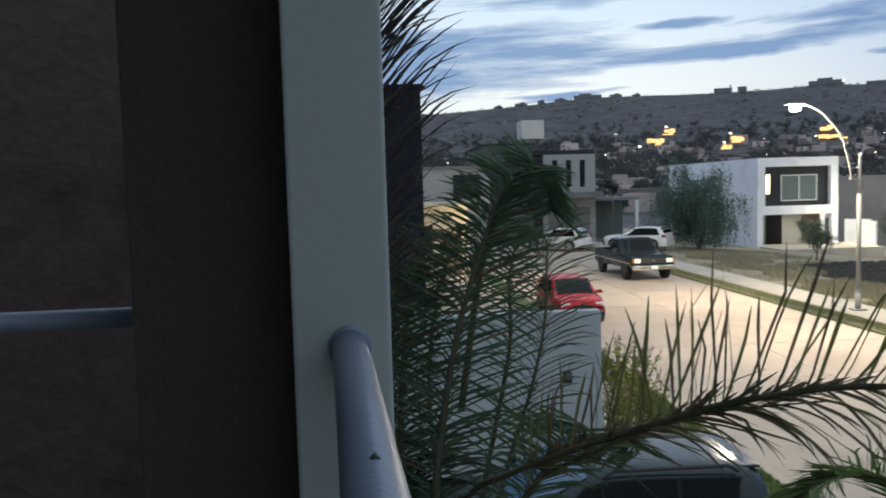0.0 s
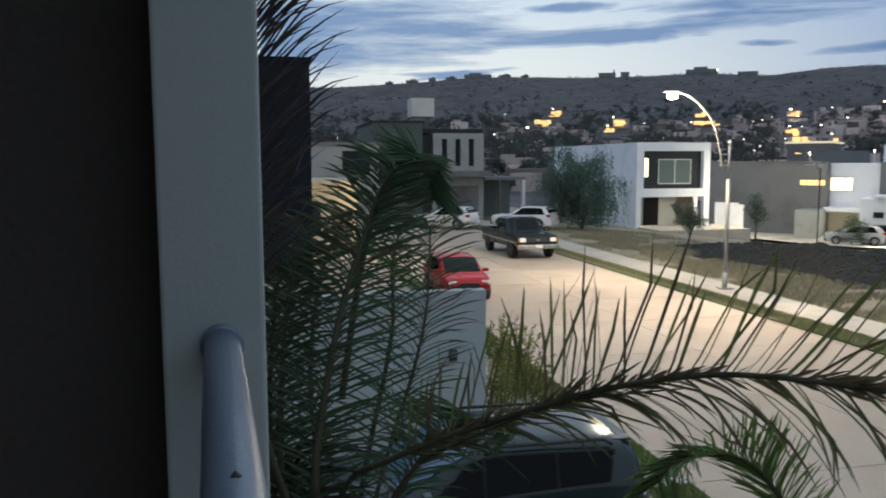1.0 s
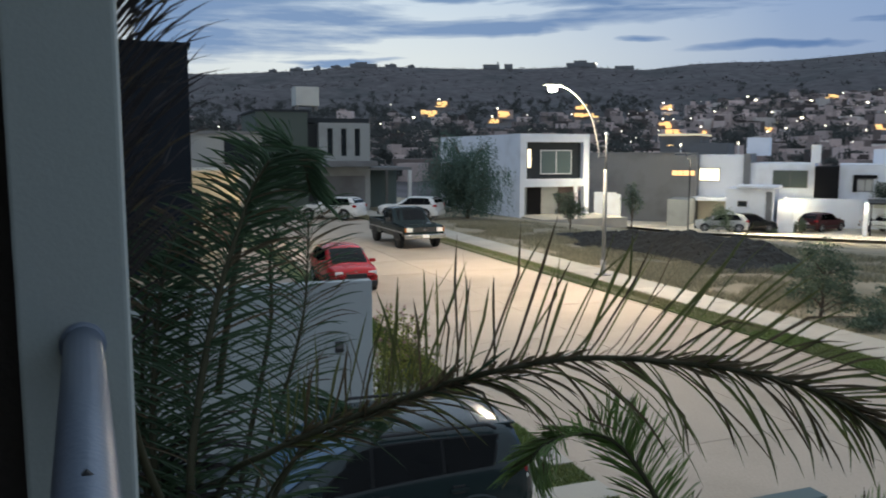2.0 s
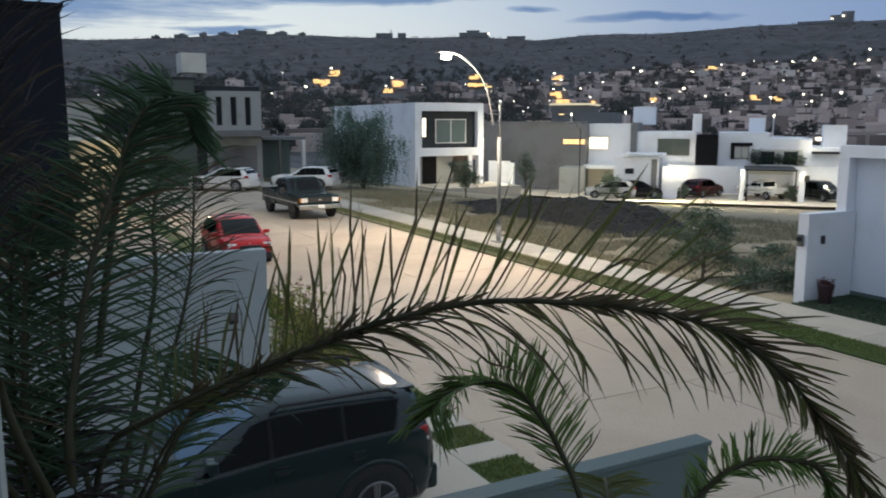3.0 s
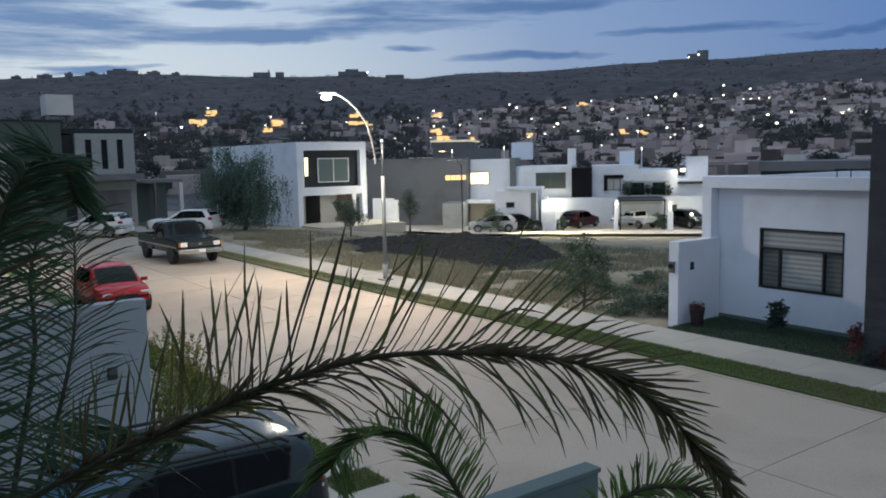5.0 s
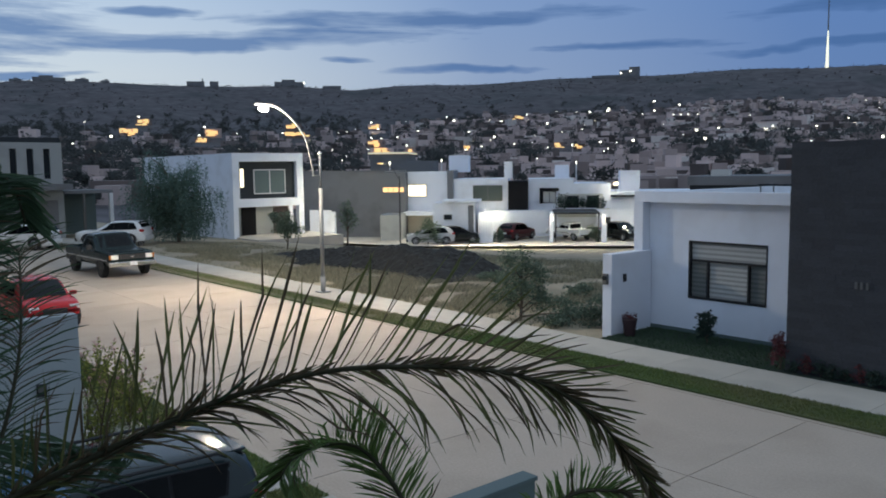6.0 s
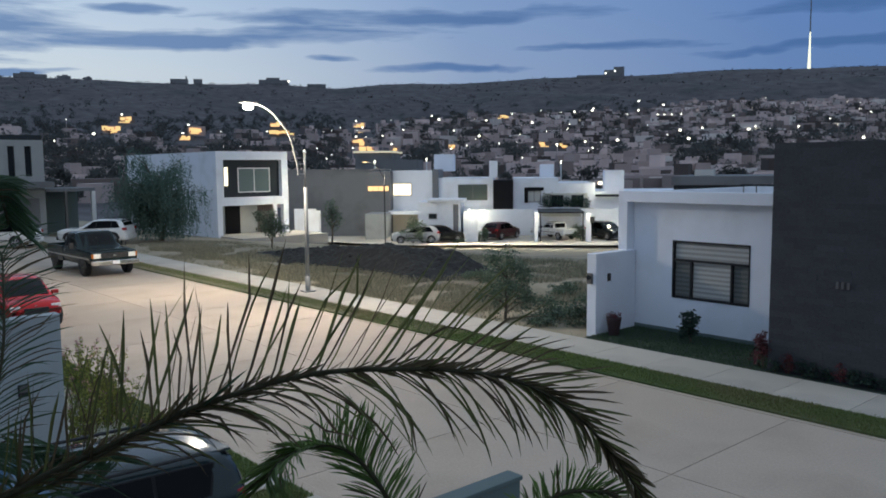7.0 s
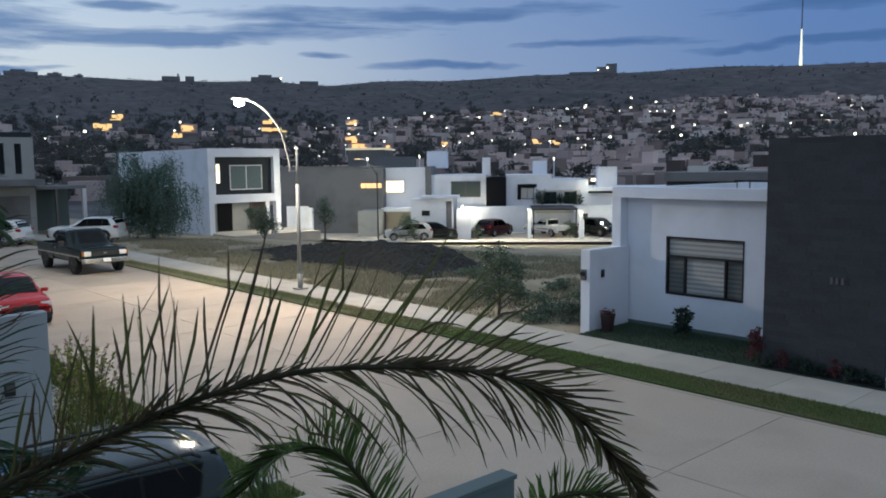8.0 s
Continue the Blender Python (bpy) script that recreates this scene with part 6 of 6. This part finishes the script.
frond(palm, [(-2.44, 0.18, 2.98), (-2.10, 0.02, 3.55), (-2.00, -0.01, 3.87), (-1.98, -0.015, 4.19), (-1.96, -0.015, 4.48), (-1.93, -0.01, 4.70), (-1.89, 0.01, 4.95)], 0.012, 0.36, 84, 4, "feather", RIGHT, PALM_LEAF_SHADED, curl=1.0, start=0.40, width=0.0036, taper=0.9, forward=1.5, dry=0.1)
frond(palm, [(-2.46, 0.24, 3.6), (-2.53, 0.32, 4.03), (-2.54, 0.38, 4.20), (-2.54, 0.45, 4.33), (-2.51, 0.49, 4.36), (-2.47, 0.52, 4.32), (-2.46, 0.54, 4.22)], 0.012, 0.15, 110, 11, "feather", (0.55, 0.75, -0.35), PALM_LEAF_DEEP, curl=0.6, start=0.15, width=0.0060, taper=0.9, forward=0.5, singles=False, wild=0.7)
frond(palm, [(-2.52, 0.25, 3.0), (-2.72, 0.36, 3.35), (-2.84, 0.46, 3.72), (-2.94, 0.48, 3.95), (-2.97, 0.52, 4.10)], 0.012, 0.20, 40, 5, "feather", RIGHT, PALM_LEAF_DEEP, curl=0.5, singles=False, width=0.0065, forward=0.6, taper=0.9)
frond(palm, [(-2.55, 0.22, 3.0), (-2.75, 0.16, 3.5), (-2.85, 0.20, 3.9), (-2.88, 0.30, 4.15)], 0.012, 0.28, 42, 6, "feather", RIGHT, PALM_LEAF_DEEP, curl=0.5, singles=False, width=0.0062, forward=0.5)
frond(palm, [(-2.46, 0.28, 2.98), (-2.42, 0.42, 3.3), (-2.42, 0.54, 3.46), (-2.40, 0.66, 3.52), (-2.36, 0.78, 3.48)], 0.011, 0.27, 90, 7, "feather", RIGHT, PALM_LEAF_DEEP, curl=0.9, singles=False, wild=0.4, width=0.0055, forward=0.6)
frond(palm, [(-2.46, 0.26, 2.97), (-2.67, 0.43, 3.38), (-2.72, 0.51, 3.58), (-2.77, 0.57, 3.78), (-2.84, 0.6, 3.95), (-2.91, 0.62, 4.1)], 0.009, 0.25, 62, 12, "feather", RIGHT, PALM_LEAF_DEEP, curl=0.9, start=0.2, width=0.0034, taper=0.9, forward=0.7, wild=0.35, dry=0.3)
frond(palm, [(-2.45, 0.24, 2.97), (-2.22, 0.40, 3.42), (-2.02, 0.55, 3.60), (-1.89, 0.68, 3.70), (-1.77, 0.78, 3.765), (-1.62, 0.95, 3.82)], 0.006, 0.26, 14, 21, "ridge", None, PALM_LEAF_DEEP, curl=0.9, start=0.12, width=0.0036, dry=0.4, taper=0.8, forward=0.7)
frond(palm, [(-2.46, 0.14, 2.98), (-2.16, -0.06, 3.5), (-2.08, -0.08, 3.80), (-2.05, -0.08, 4.08), (-2.02, -0.07, 4.35), (-1.98, -0.05, 4.62)], 0.010, 0.34, 74, 23, "feather", RIGHT, PALM_LEAF_SHADED, curl=0.9, start=0.35, width=0.0034, taper=0.9, forward=1.5, dry=0.2)
frond(palm, [(-2.46, 0.13, 2.95), (-2.36, 0.03, 3.30), (-2.40, 0.02, 3.55), (-2.46, 0.03, 3.80), (-2.52, 0.06, 4.02)], 0.012, 0.25, 88, 31, "feather", RIGHT, PALM_LEAF_DEEP, curl=1.0, start=0.1, width=0.0058, taper=0.8, forward=0.7, singles=False, wild=0.35)
frond(palm, [(-2.46, 0.16, 2.95), (-2.38, 0.10, 3.12), (-2.36, 0.08, 3.30), (-2.40, 0.08, 3.46)], 0.012, 0.30, 70, 33, "feather", RIGHT, PALM_LEAF_SHADED, curl=1.2, start=0.05, width=0.0055, taper=0.9, forward=0.5, singles=False, wild=0.45)
palm_b = thing("feather_palm", (0, 0, 0), "smaller feather palm with drooping fronds beside the garden wall", "palm", group="palms below the balcony")
palm_trunk(palm_b, -1.66, 1.52, 2.85)
frond(palm_b, [(-1.66, 1.48, 2.9), (-1.70, 1.42, 3.20), (-1.76, 1.37, 3.37), (-1.81, 1.32, 3.475), (-1.86, 1.27, 3.53), (-1.90, 1.19, 3.54), (-1.95, 1.11, 3.50), (-1.96, 1.07, 3.45)], 0.010, 0.22, 140, 8, "feather", (0.75, 0.45, 0.25), PALM_LEAF_BACKLIT, curl=0.35, width=0.0036, dry=0.1, taper=0.75, forward=0.9, start=0.2)
frond(palm_b, [(-1.64, 1.54, 2.9), (-1.58, 1.61, 3.16), (-1.54, 1.69, 3.23), (-1.51, 1.76, 3.30), (-1.47, 1.85, 3.34), (-1.42, 1.93, 3.34), (-1.38, 1.99, 3.32), (-1.35, 2.01, 3.25), (-1.32, 2.03, 3.12)], 0.010, 0.115, 150, 9, "ridge", None, PALM_LEAF_BACKLIT, curl=0.5, width=0.0036, dry=0.1, taper=0.8, forward=0.25, start=0.2)
frond(palm_b, [(-1.70, 1.58, 2.9), (-1.85, 1.65, 3.05), (-2.0, 1.75, 3.08), (-2.12, 1.85, 3.0)], 0.011, 0.2, 40, 10, singles=False)

# ---------------------------------------------------------------- the town on the slope and the ridge


# places lit by sodium lamps, drawn as amber glow: bearing and height above the eye's level in degrees, width and height
# in degrees
LIT_PLACES = ((160.5, 2.50, 0.9, 0.5), (159.5, 3.15, 1.1, 0.45), (155.1, 2.50, 1.1, 0.5), (155.8, 1.95, 0.9, 0.4), (149.7, 2.88, 1.1, 0.4), (149.6, 2.30, 1.3, 0.4), (144.1, 2.86, 0.9, 0.4), (143.9, 2.35, 1.1, 0.4), (144.0, 1.72, 1.2, 0.45), (143.6, 1.25, 1.6, 0.35), (133.9, 3.33, 0.75, 0.35), (131.2, 1.44, 0.8, 0.35), (141.6, 1.2, 0.5, 0.4), (129.8, 1.31, 0.6, 0.3), (137.6, 1.3, 0.7, 0.3))


def distance_at(bearing_, rise):
    """How far off the slope rises to a given angle above eye level."""
    for r in range(150, 900, 3):
        x, y = r * math.cos(radians(bearing_)), r * math.sin(radians(bearing_))
        if land(x, y) >= 4.35 + r * math.tan(radians(rise)):
            return r
    return 600


def build_town():
    rng = random.Random(77)
    lit = [(b, distance_at(b, e), w, h) for b, e, w, h in LIT_PLACES]
    hv, hf, dv, df, av, af, wv, wf, pv, pf, lv, lf = [], [], [], [], [], [], [], [], [], [], [], []

    def put_box(vs, fs, c, sx_, sy_, z0, z1, turn):
        ca, sa = math.cos(turn), math.sin(turn)
        i = len(vs)
        for z in (z0, z1):
            for ux, uy in ((-1, -1), (1, -1), (1, 1), (-1, 1)):
                x, y = ux * sx_ / 2, uy * sy_ / 2
                vs.append((c[0] + ca * x - sa * y, c[1] + sa * x + ca * y, z))
        fs += [(i, i + 3, i + 2, i + 1), (i + 4, i + 5, i + 6, i + 7)] + [(i + a, i + b, i + b + 4, i + a + 4) for a, b in ((0, 1), (1, 2), (2, 3), (3, 0))]

    def mark(vs, fs, c, turn, sx_, sy_, u, z, w, h):
        """A flat opening or glowing patch just proud of the wall that faces the street camera side."""
        ca, sa = math.cos(turn), math.sin(turn)
        put_box(vs, fs, (c[0] + ca * u + sa * (sy_ / 2), c[1] + sa * u - ca * (sy_ / 2)), w, 0.12, z, z + h, turn)

    for _ in range(9800):
        b = rng.uniform(98, 186)
        dense = smoothstep(150 - b, -12, 30)
        r = 140 + 670 * rng.random() ** 0.78
        if r > 430 + 270 * dense or rng.random() > 0.13 + 0.87 * dense:
            continue
        if any(abs(b - cb) < 0.35 + w_ * 0.6 and r0 - 150 < r < r0 + 12 for cb, r0, w_, _h in lit):
            continue
        x, y = r * math.cos(radians(b)), r * math.sin(radians(b))
        z = land(x, y)
        w, d, h = rng.uniform(3.5, 8.5), rng.uniform(5, 8), rng.choice((2.4, 2.6, 2.8, 3.0, 3.2, 4.6, 5.4) if r > 280 else (2.4, 2.7, 3.0, 3.3))
        turn = radians(b + 90 + rng.uniform(-35, 35)) + math.pi
        pale = rng.random() < 0.05 + 0.13 * dense
        put_box(lv if pale else hv, lf if pale else hf, (x, y), w, d, z - 2.5, z + h, turn)
        if rng.random() < 0.5:
            put_box(hv, hf, (x + rng.uniform(-2, 2), y + rng.uniform(-2, 2)), rng.uniform(2, 3.5), rng.uniform(2, 3.5), z + h, z + h + rng.uniform(1.0, 2.6), turn)
        for fl in range(2 if h > 5 else 1):
            for u in (-0.28, 0.28):
                if rng.random() < 0.55:
                    mark(dv, df, (x, y), turn, w, d, u * w + rng.uniform(-0.5, 0.5), z + 0.9 + fl * 2.9, rng.uniform(0.8, 1.5), rng.uniform(0.9, 1.4))
        k = rng.random()
        if k < 0.05 + 0.05 * dense:
            mark(wv, wf, (x, y), turn, w, d + 0.4, rng.uniform(-0.3, 0.3) * w, z + 1.6, rng.uniform(0.9, 1.6), rng.uniform(0.6, 1.1))
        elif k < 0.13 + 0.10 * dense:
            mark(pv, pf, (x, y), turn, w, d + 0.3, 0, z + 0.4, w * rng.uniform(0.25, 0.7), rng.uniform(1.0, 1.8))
    # street lamps of the town
    lamps = 0
    while lamps < 105:
        b, r = rng.uniform(100, 184), rng.uniform(150, 760)
        dense = smoothstep(150 - b, -15, 30)
        if r > 450 + 250 * dense or rng.random() > 0.4 + 0.6 * dense:
            continue
        lamps += 1
        x, y = r * math.cos(radians(b)), r * math.sin(radians(b))
        z = land(x, y)
        s = rng.choice((0.2, 0.25, 0.3, 0.4, 0.65)) * (0.5 + r / 600)
        put_box(wv, wf, (x, y), s, s, z + 6, z + 6 + s, rng.uniform(0, 3))
        put_box(hv, hf, (x, y), 0.15, 0.15, z, z + 6, 0)
    # the fronts and road pieces under sodium lamps, glowing themselves: uneven stacks of strips
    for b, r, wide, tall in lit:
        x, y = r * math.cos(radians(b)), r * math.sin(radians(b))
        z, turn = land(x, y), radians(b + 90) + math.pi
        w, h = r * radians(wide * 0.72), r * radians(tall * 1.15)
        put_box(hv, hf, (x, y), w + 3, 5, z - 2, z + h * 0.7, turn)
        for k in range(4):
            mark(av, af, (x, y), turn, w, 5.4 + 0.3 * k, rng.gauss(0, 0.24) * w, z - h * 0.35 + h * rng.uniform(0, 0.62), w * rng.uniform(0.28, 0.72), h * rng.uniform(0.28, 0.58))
        for k in range(3):
            mark(dv, df, (x, y), turn, w, 7.0 + 0.3 * k, rng.gauss(0, 0.35) * w, z - h * 0.3 + h * rng.random() * 0.7, w * rng.uniform(0.04, 0.10), h * rng.uniform(0.12, 0.3))
        if rng.random() < 0.55:
            put_box(wv, wf, (x + rng.gauss(0, w * 0.3), y - 2), 0.0015 * r, 0.0015 * r, z + h * 0.9, z + h * 0.9 + 0.0014 * r, 0.3)
    # long low roofs and yard walls between the trees
    for _ in range(46):
        b, r = rng.uniform(124, 180), rng.uniform(120, 330)
        x, y = r * math.cos(radians(b)), r * math.sin(radians(b))
        z, w, h = land(x, y), rng.uniform(14, 34), rng.uniform(2.4, 4.0)
        put_box(hv, hf, (x, y), w, rng.uniform(6, 12), z - 2.5, z + h, radians(b + 90 + rng.uniform(-18, 18)))
    for nm, vs, fs, mat, lab, cat in (("far_pale_houses", lv, lf, TOWN_PALE_WALL, "pale painted houses among the town on the slope", "houses"), ("far_houses", hv, hf, TOWN, "crowded small houses of a town on the slope", "houses"), ("far_windows", dv, df, TOWN_DARK, "dark windows of the far town houses", "windows"), ("far_sodium_fronts", av, af, AMBER_GLOW, "house fronts that glow amber in place of lamplight", "lights"), ("far_lamps", wv, wf, TOWN_WHITE, "small white lamps of the far town", "lights"), ("far_lit_fronts", pv, pf, PALE_GLOW, "house fronts of the far town with a pale glow for lamplight", "lights")):
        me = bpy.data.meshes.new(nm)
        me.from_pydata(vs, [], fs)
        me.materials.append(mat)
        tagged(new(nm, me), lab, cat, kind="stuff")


build_town()
for bearing, r, w, h, lab in ((125.6, 420, 24, 4.2, "long white lit hall in the town"), (121.0, 400, 15, 3.2, "low lit white house in the town"), (117.6, 330, 12, 7.5, "two-storey white house standing out in the town"), (123.6, 230, 13, 3.4, "low lit shed beyond the near roofs")):
    x, y = r * math.cos(radians(bearing)), r * math.sin(radians(bearing))
    hall = thing("town_hall_building", (x, y, land(x, y)), lab, "building", bearing + 90 + 180, group="pale buildings in the town")
    part("body", boxed(-w / 2, w / 2, -4, 4, -3, h), TOWN_PALE_WALL, hall)
    part("roof_slab", boxed(-w / 2 - 0.4, w / 2 + 0.4, -4.4, 4.4, h, h + 0.35), TOWN, hall)
    # glow in the openings stands in for light on the wall
    for i in range(3):
        part("glowing_opening", boxed(-w * 0.38 + i * w * 0.27, -w * 0.38 + i * w * 0.27 + w * 0.17, -4.15, -4.0, h * 0.25, h * 0.72), PALE_GLOW if i != 1 else TOWN_WHITE, hall)


def build_far_trees():
    rng = random.Random(31)
    lit = [(b, distance_at(b, e), w, h) for b, e, w, h in LIT_PLACES]
    verts, faces = [], []
    for k in range(2450):
        b, r = rng.uniform(98, 186), rng.uniform(170, 720) if k < 1200 else rng.uniform(125, 300)
        if k >= 1480:
            b, r = (rng.uniform(136, 186), rng.uniform(150, 560)) if k < 1950 else (rng.uniform(100, 138), rng.uniform(230, 620))
        x, y = r * math.cos(radians(b)), r * math.sin(radians(b))
        near = 1200 <= k < 1480
        if any(abs(b - cb) < 0.5 + w_ * 0.6 and r0 - 190 < r < r0 + 8 for cb, r0, w_, _h in lit):
            continue
        z, h = land(x, y), rng.uniform(2.5, 6) if near else rng.uniform(3.5, 9)
        w = h * rng.uniform(0.38, 0.62)
        lobes = [(rng.gauss(0, 0.4), rng.gauss(0, 0.4), rng.uniform(-0.6, 0.6), rng.uniform(0.3, 0.55)) for _l in range(7)]
        for _ in range(760 if near else 260):
            lx_, ly_, lz_, lr_ = rng.choice(lobes)
            px_, py_, pz_ = lx_ + rng.gauss(0, lr_ * 0.5), ly_ + rng.gauss(0, lr_ * 0.5), lz_ + rng.gauss(0, lr_ * 0.42)
            c = Vector((x + px_ * w, y + py_ * w, z + max(0.0, h * (0.5 + 0.45 * pz_))))
            s = h * (rng.uniform(0.05, 0.085) if near else rng.uniform(0.045, 0.08))
            i = len(verts)
            for _k in range(3):
                d = Vector((rng.gauss(0, 1), rng.gauss(0, 1), rng.gauss(0, 1))).normalized() * s
                verts.append(tuple(c + d))
            faces.append((i, i + 1, i + 2))
    # scrub along the ridge and in drifts over the slope
    sv, sf = [], []
    for k in range(7000):
        b, r = rng.uniform(98, 190), rng.uniform(480, 925)
        if rng.random() < 0.12:
            r = rng.uniform(890, 925)
        x, y = r * math.cos(radians(b)), r * math.sin(radians(b))
        if r < 885 and noise.noise(Vector((x * 0.02, y * 0.012, 8.0))) + 0.5 * noise.noise(Vector((x * 0.07, y * 0.05, 3.0))) < rng.uniform(-0.5, 0.5):
            continue
        z, h = land(x, y), rng.uniform(0.7, 2.2) if r < 880 else rng.uniform(0.4, 1.7)
        for _ in range(5):
            c = Vector((x + rng.gauss(0, h * 0.8), y + rng.gauss(0, h * 0.8), z + rng.uniform(0, h)))
            i = len(sv)
            for _k in range(3):
                sv.append(tuple(c + Vector((rng.gauss(0, 1), rng.gauss(0, 1), rng.gauss(0, 1))).normalized() * h * 0.6))
            sf.append((i, i + 1, i + 2))
    me = bpy.data.meshes.new("hill_scrub")
    me.from_pydata(sv, [], sf)
    me.materials.append(SCRUB)
    tagged(new("hill_scrub", me), "low dark scrub over the far slope and along the ridge", "scrub", kind="stuff")
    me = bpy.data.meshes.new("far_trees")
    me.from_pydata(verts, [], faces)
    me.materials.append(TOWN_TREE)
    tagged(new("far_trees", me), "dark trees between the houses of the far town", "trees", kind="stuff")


build_far_trees()


def ridge_building(bearing, r, w, h, label, blocks=()):
    x, y = r * math.cos(radians(bearing)), r * math.sin(radians(bearing))
    ob = thing("ridge_building", (x, y, land(x, y) - 1), label, "building", bearing + 90, group="buildings on the ridge")
    part("body", boxed(-w / 2, w / 2, -5, 5, 0, h + 1), GREY_WALL, ob)
    for a, b_, z0, z1 in blocks:
        part("upper_block", boxed(a, b_, -4, 4, z0 + 1, z1 + 1), GREY_WALL, ob)
    return ob


ridge_building(165.0, 905, 30, 3.2, "long dark building on the ridge against the sky", ((-4, 9, 3.2, 5.0),))
for bearing, w, h in ((171.2, 9, 2.4), (169.6, 14, 3.0), (168.2, 8, 3.4), (166.9, 11, 2.2), (163.1, 13, 2.6), (161.7, 8, 2.0)):
    ridge_building(bearing, 905, w, h, "small low house on the ridge", ((-w * 0.3, w * 0.1, h, h + 1.2),))
ridge_building(156.1, 905, 18, 5, "low dark building on the ridge", ((-8, -6.5, 5, 8),))
ridge_building(154.9, 905, 9, 5, "low dark building on the ridge")
rb = ridge_building(149.9, 905, 32, 4.5, "dark flat-roofed building on the ridge with a lamp", ((-6, 8, 4.5, 7),))
part("lamp", boxed(-16.5, -15, 5.0, 5.5, 3.5, 5), TOWN_WHITE, rb)
ridge_building(147.0, 905, 20, 3.5, "low dark building on the ridge")
tb = ridge_building(127.3, 895, 50, 2, "dark stepped building on the ridge with lit windows", ((-25, -14, 2, 10), (-14, -4, 2, 7)))
part("lamp", boxed(-16, -14.6, 4.0, 5.5, 6, 7.4), TOWN_WHITE, tb)
part("lamp", boxed(-6, -4.8, 4.0, 5.5, 4, 5.2), TOWN_WHITE, tb)
bx, by = 900 * math.cos(radians(114.1)), 900 * math.sin(radians(114.1))
mast = thing("radio_mast", (bx, by, land(bx, by)), "tall slender mast on the ridge, glowing at its foot", "mast")
# the mast's foot emits light itself, standing in for floodlighting
part("lower_mast", tubed([(0, 0, -2), (0, 0, 36)], [1.7, 0.6], 8), MAST_GLOW, mast, "pale lower mast, glow in place of floodlight")
part("upper_mast", tubed([(0, 0, 36), (0, 0, 110)], [0.7, 0.35], 8), STEEL, mast)

# ---------------------------------------------------------------- slabs of the road and the walks
slab_pieces("slab", road, [-62 + 3.5 * i for i in range(26)], [KERB_NEAR, 9.7, KERB_FAR], 0.0, 0.10, 0.008, CONCRETE)
slab_pieces("slab", pavement_far, [-62 + 1.45 * i for i in range(62)], [WALK_FAR, 15.92], 0.055, 0.06, 0.006, PAVING)
slab_pieces("slab", pavement_near, [-24 + 1.5 * i for i in range(20)], [3.2, 4.72], 0.098, 0.06, 0.006, PAVING)
for x0 in (-9.81, -8.65, -7.49, -6.33, -5.17):
    strip = tagged(obj("paving_strip", boxed(x0, x0 + 0.5, 4.72, KERB_NEAR - 0.15, 0.0, 0.10, bevel=0.008), PAVING), "pale paving strip across the lawn", "paving", kind="structure")
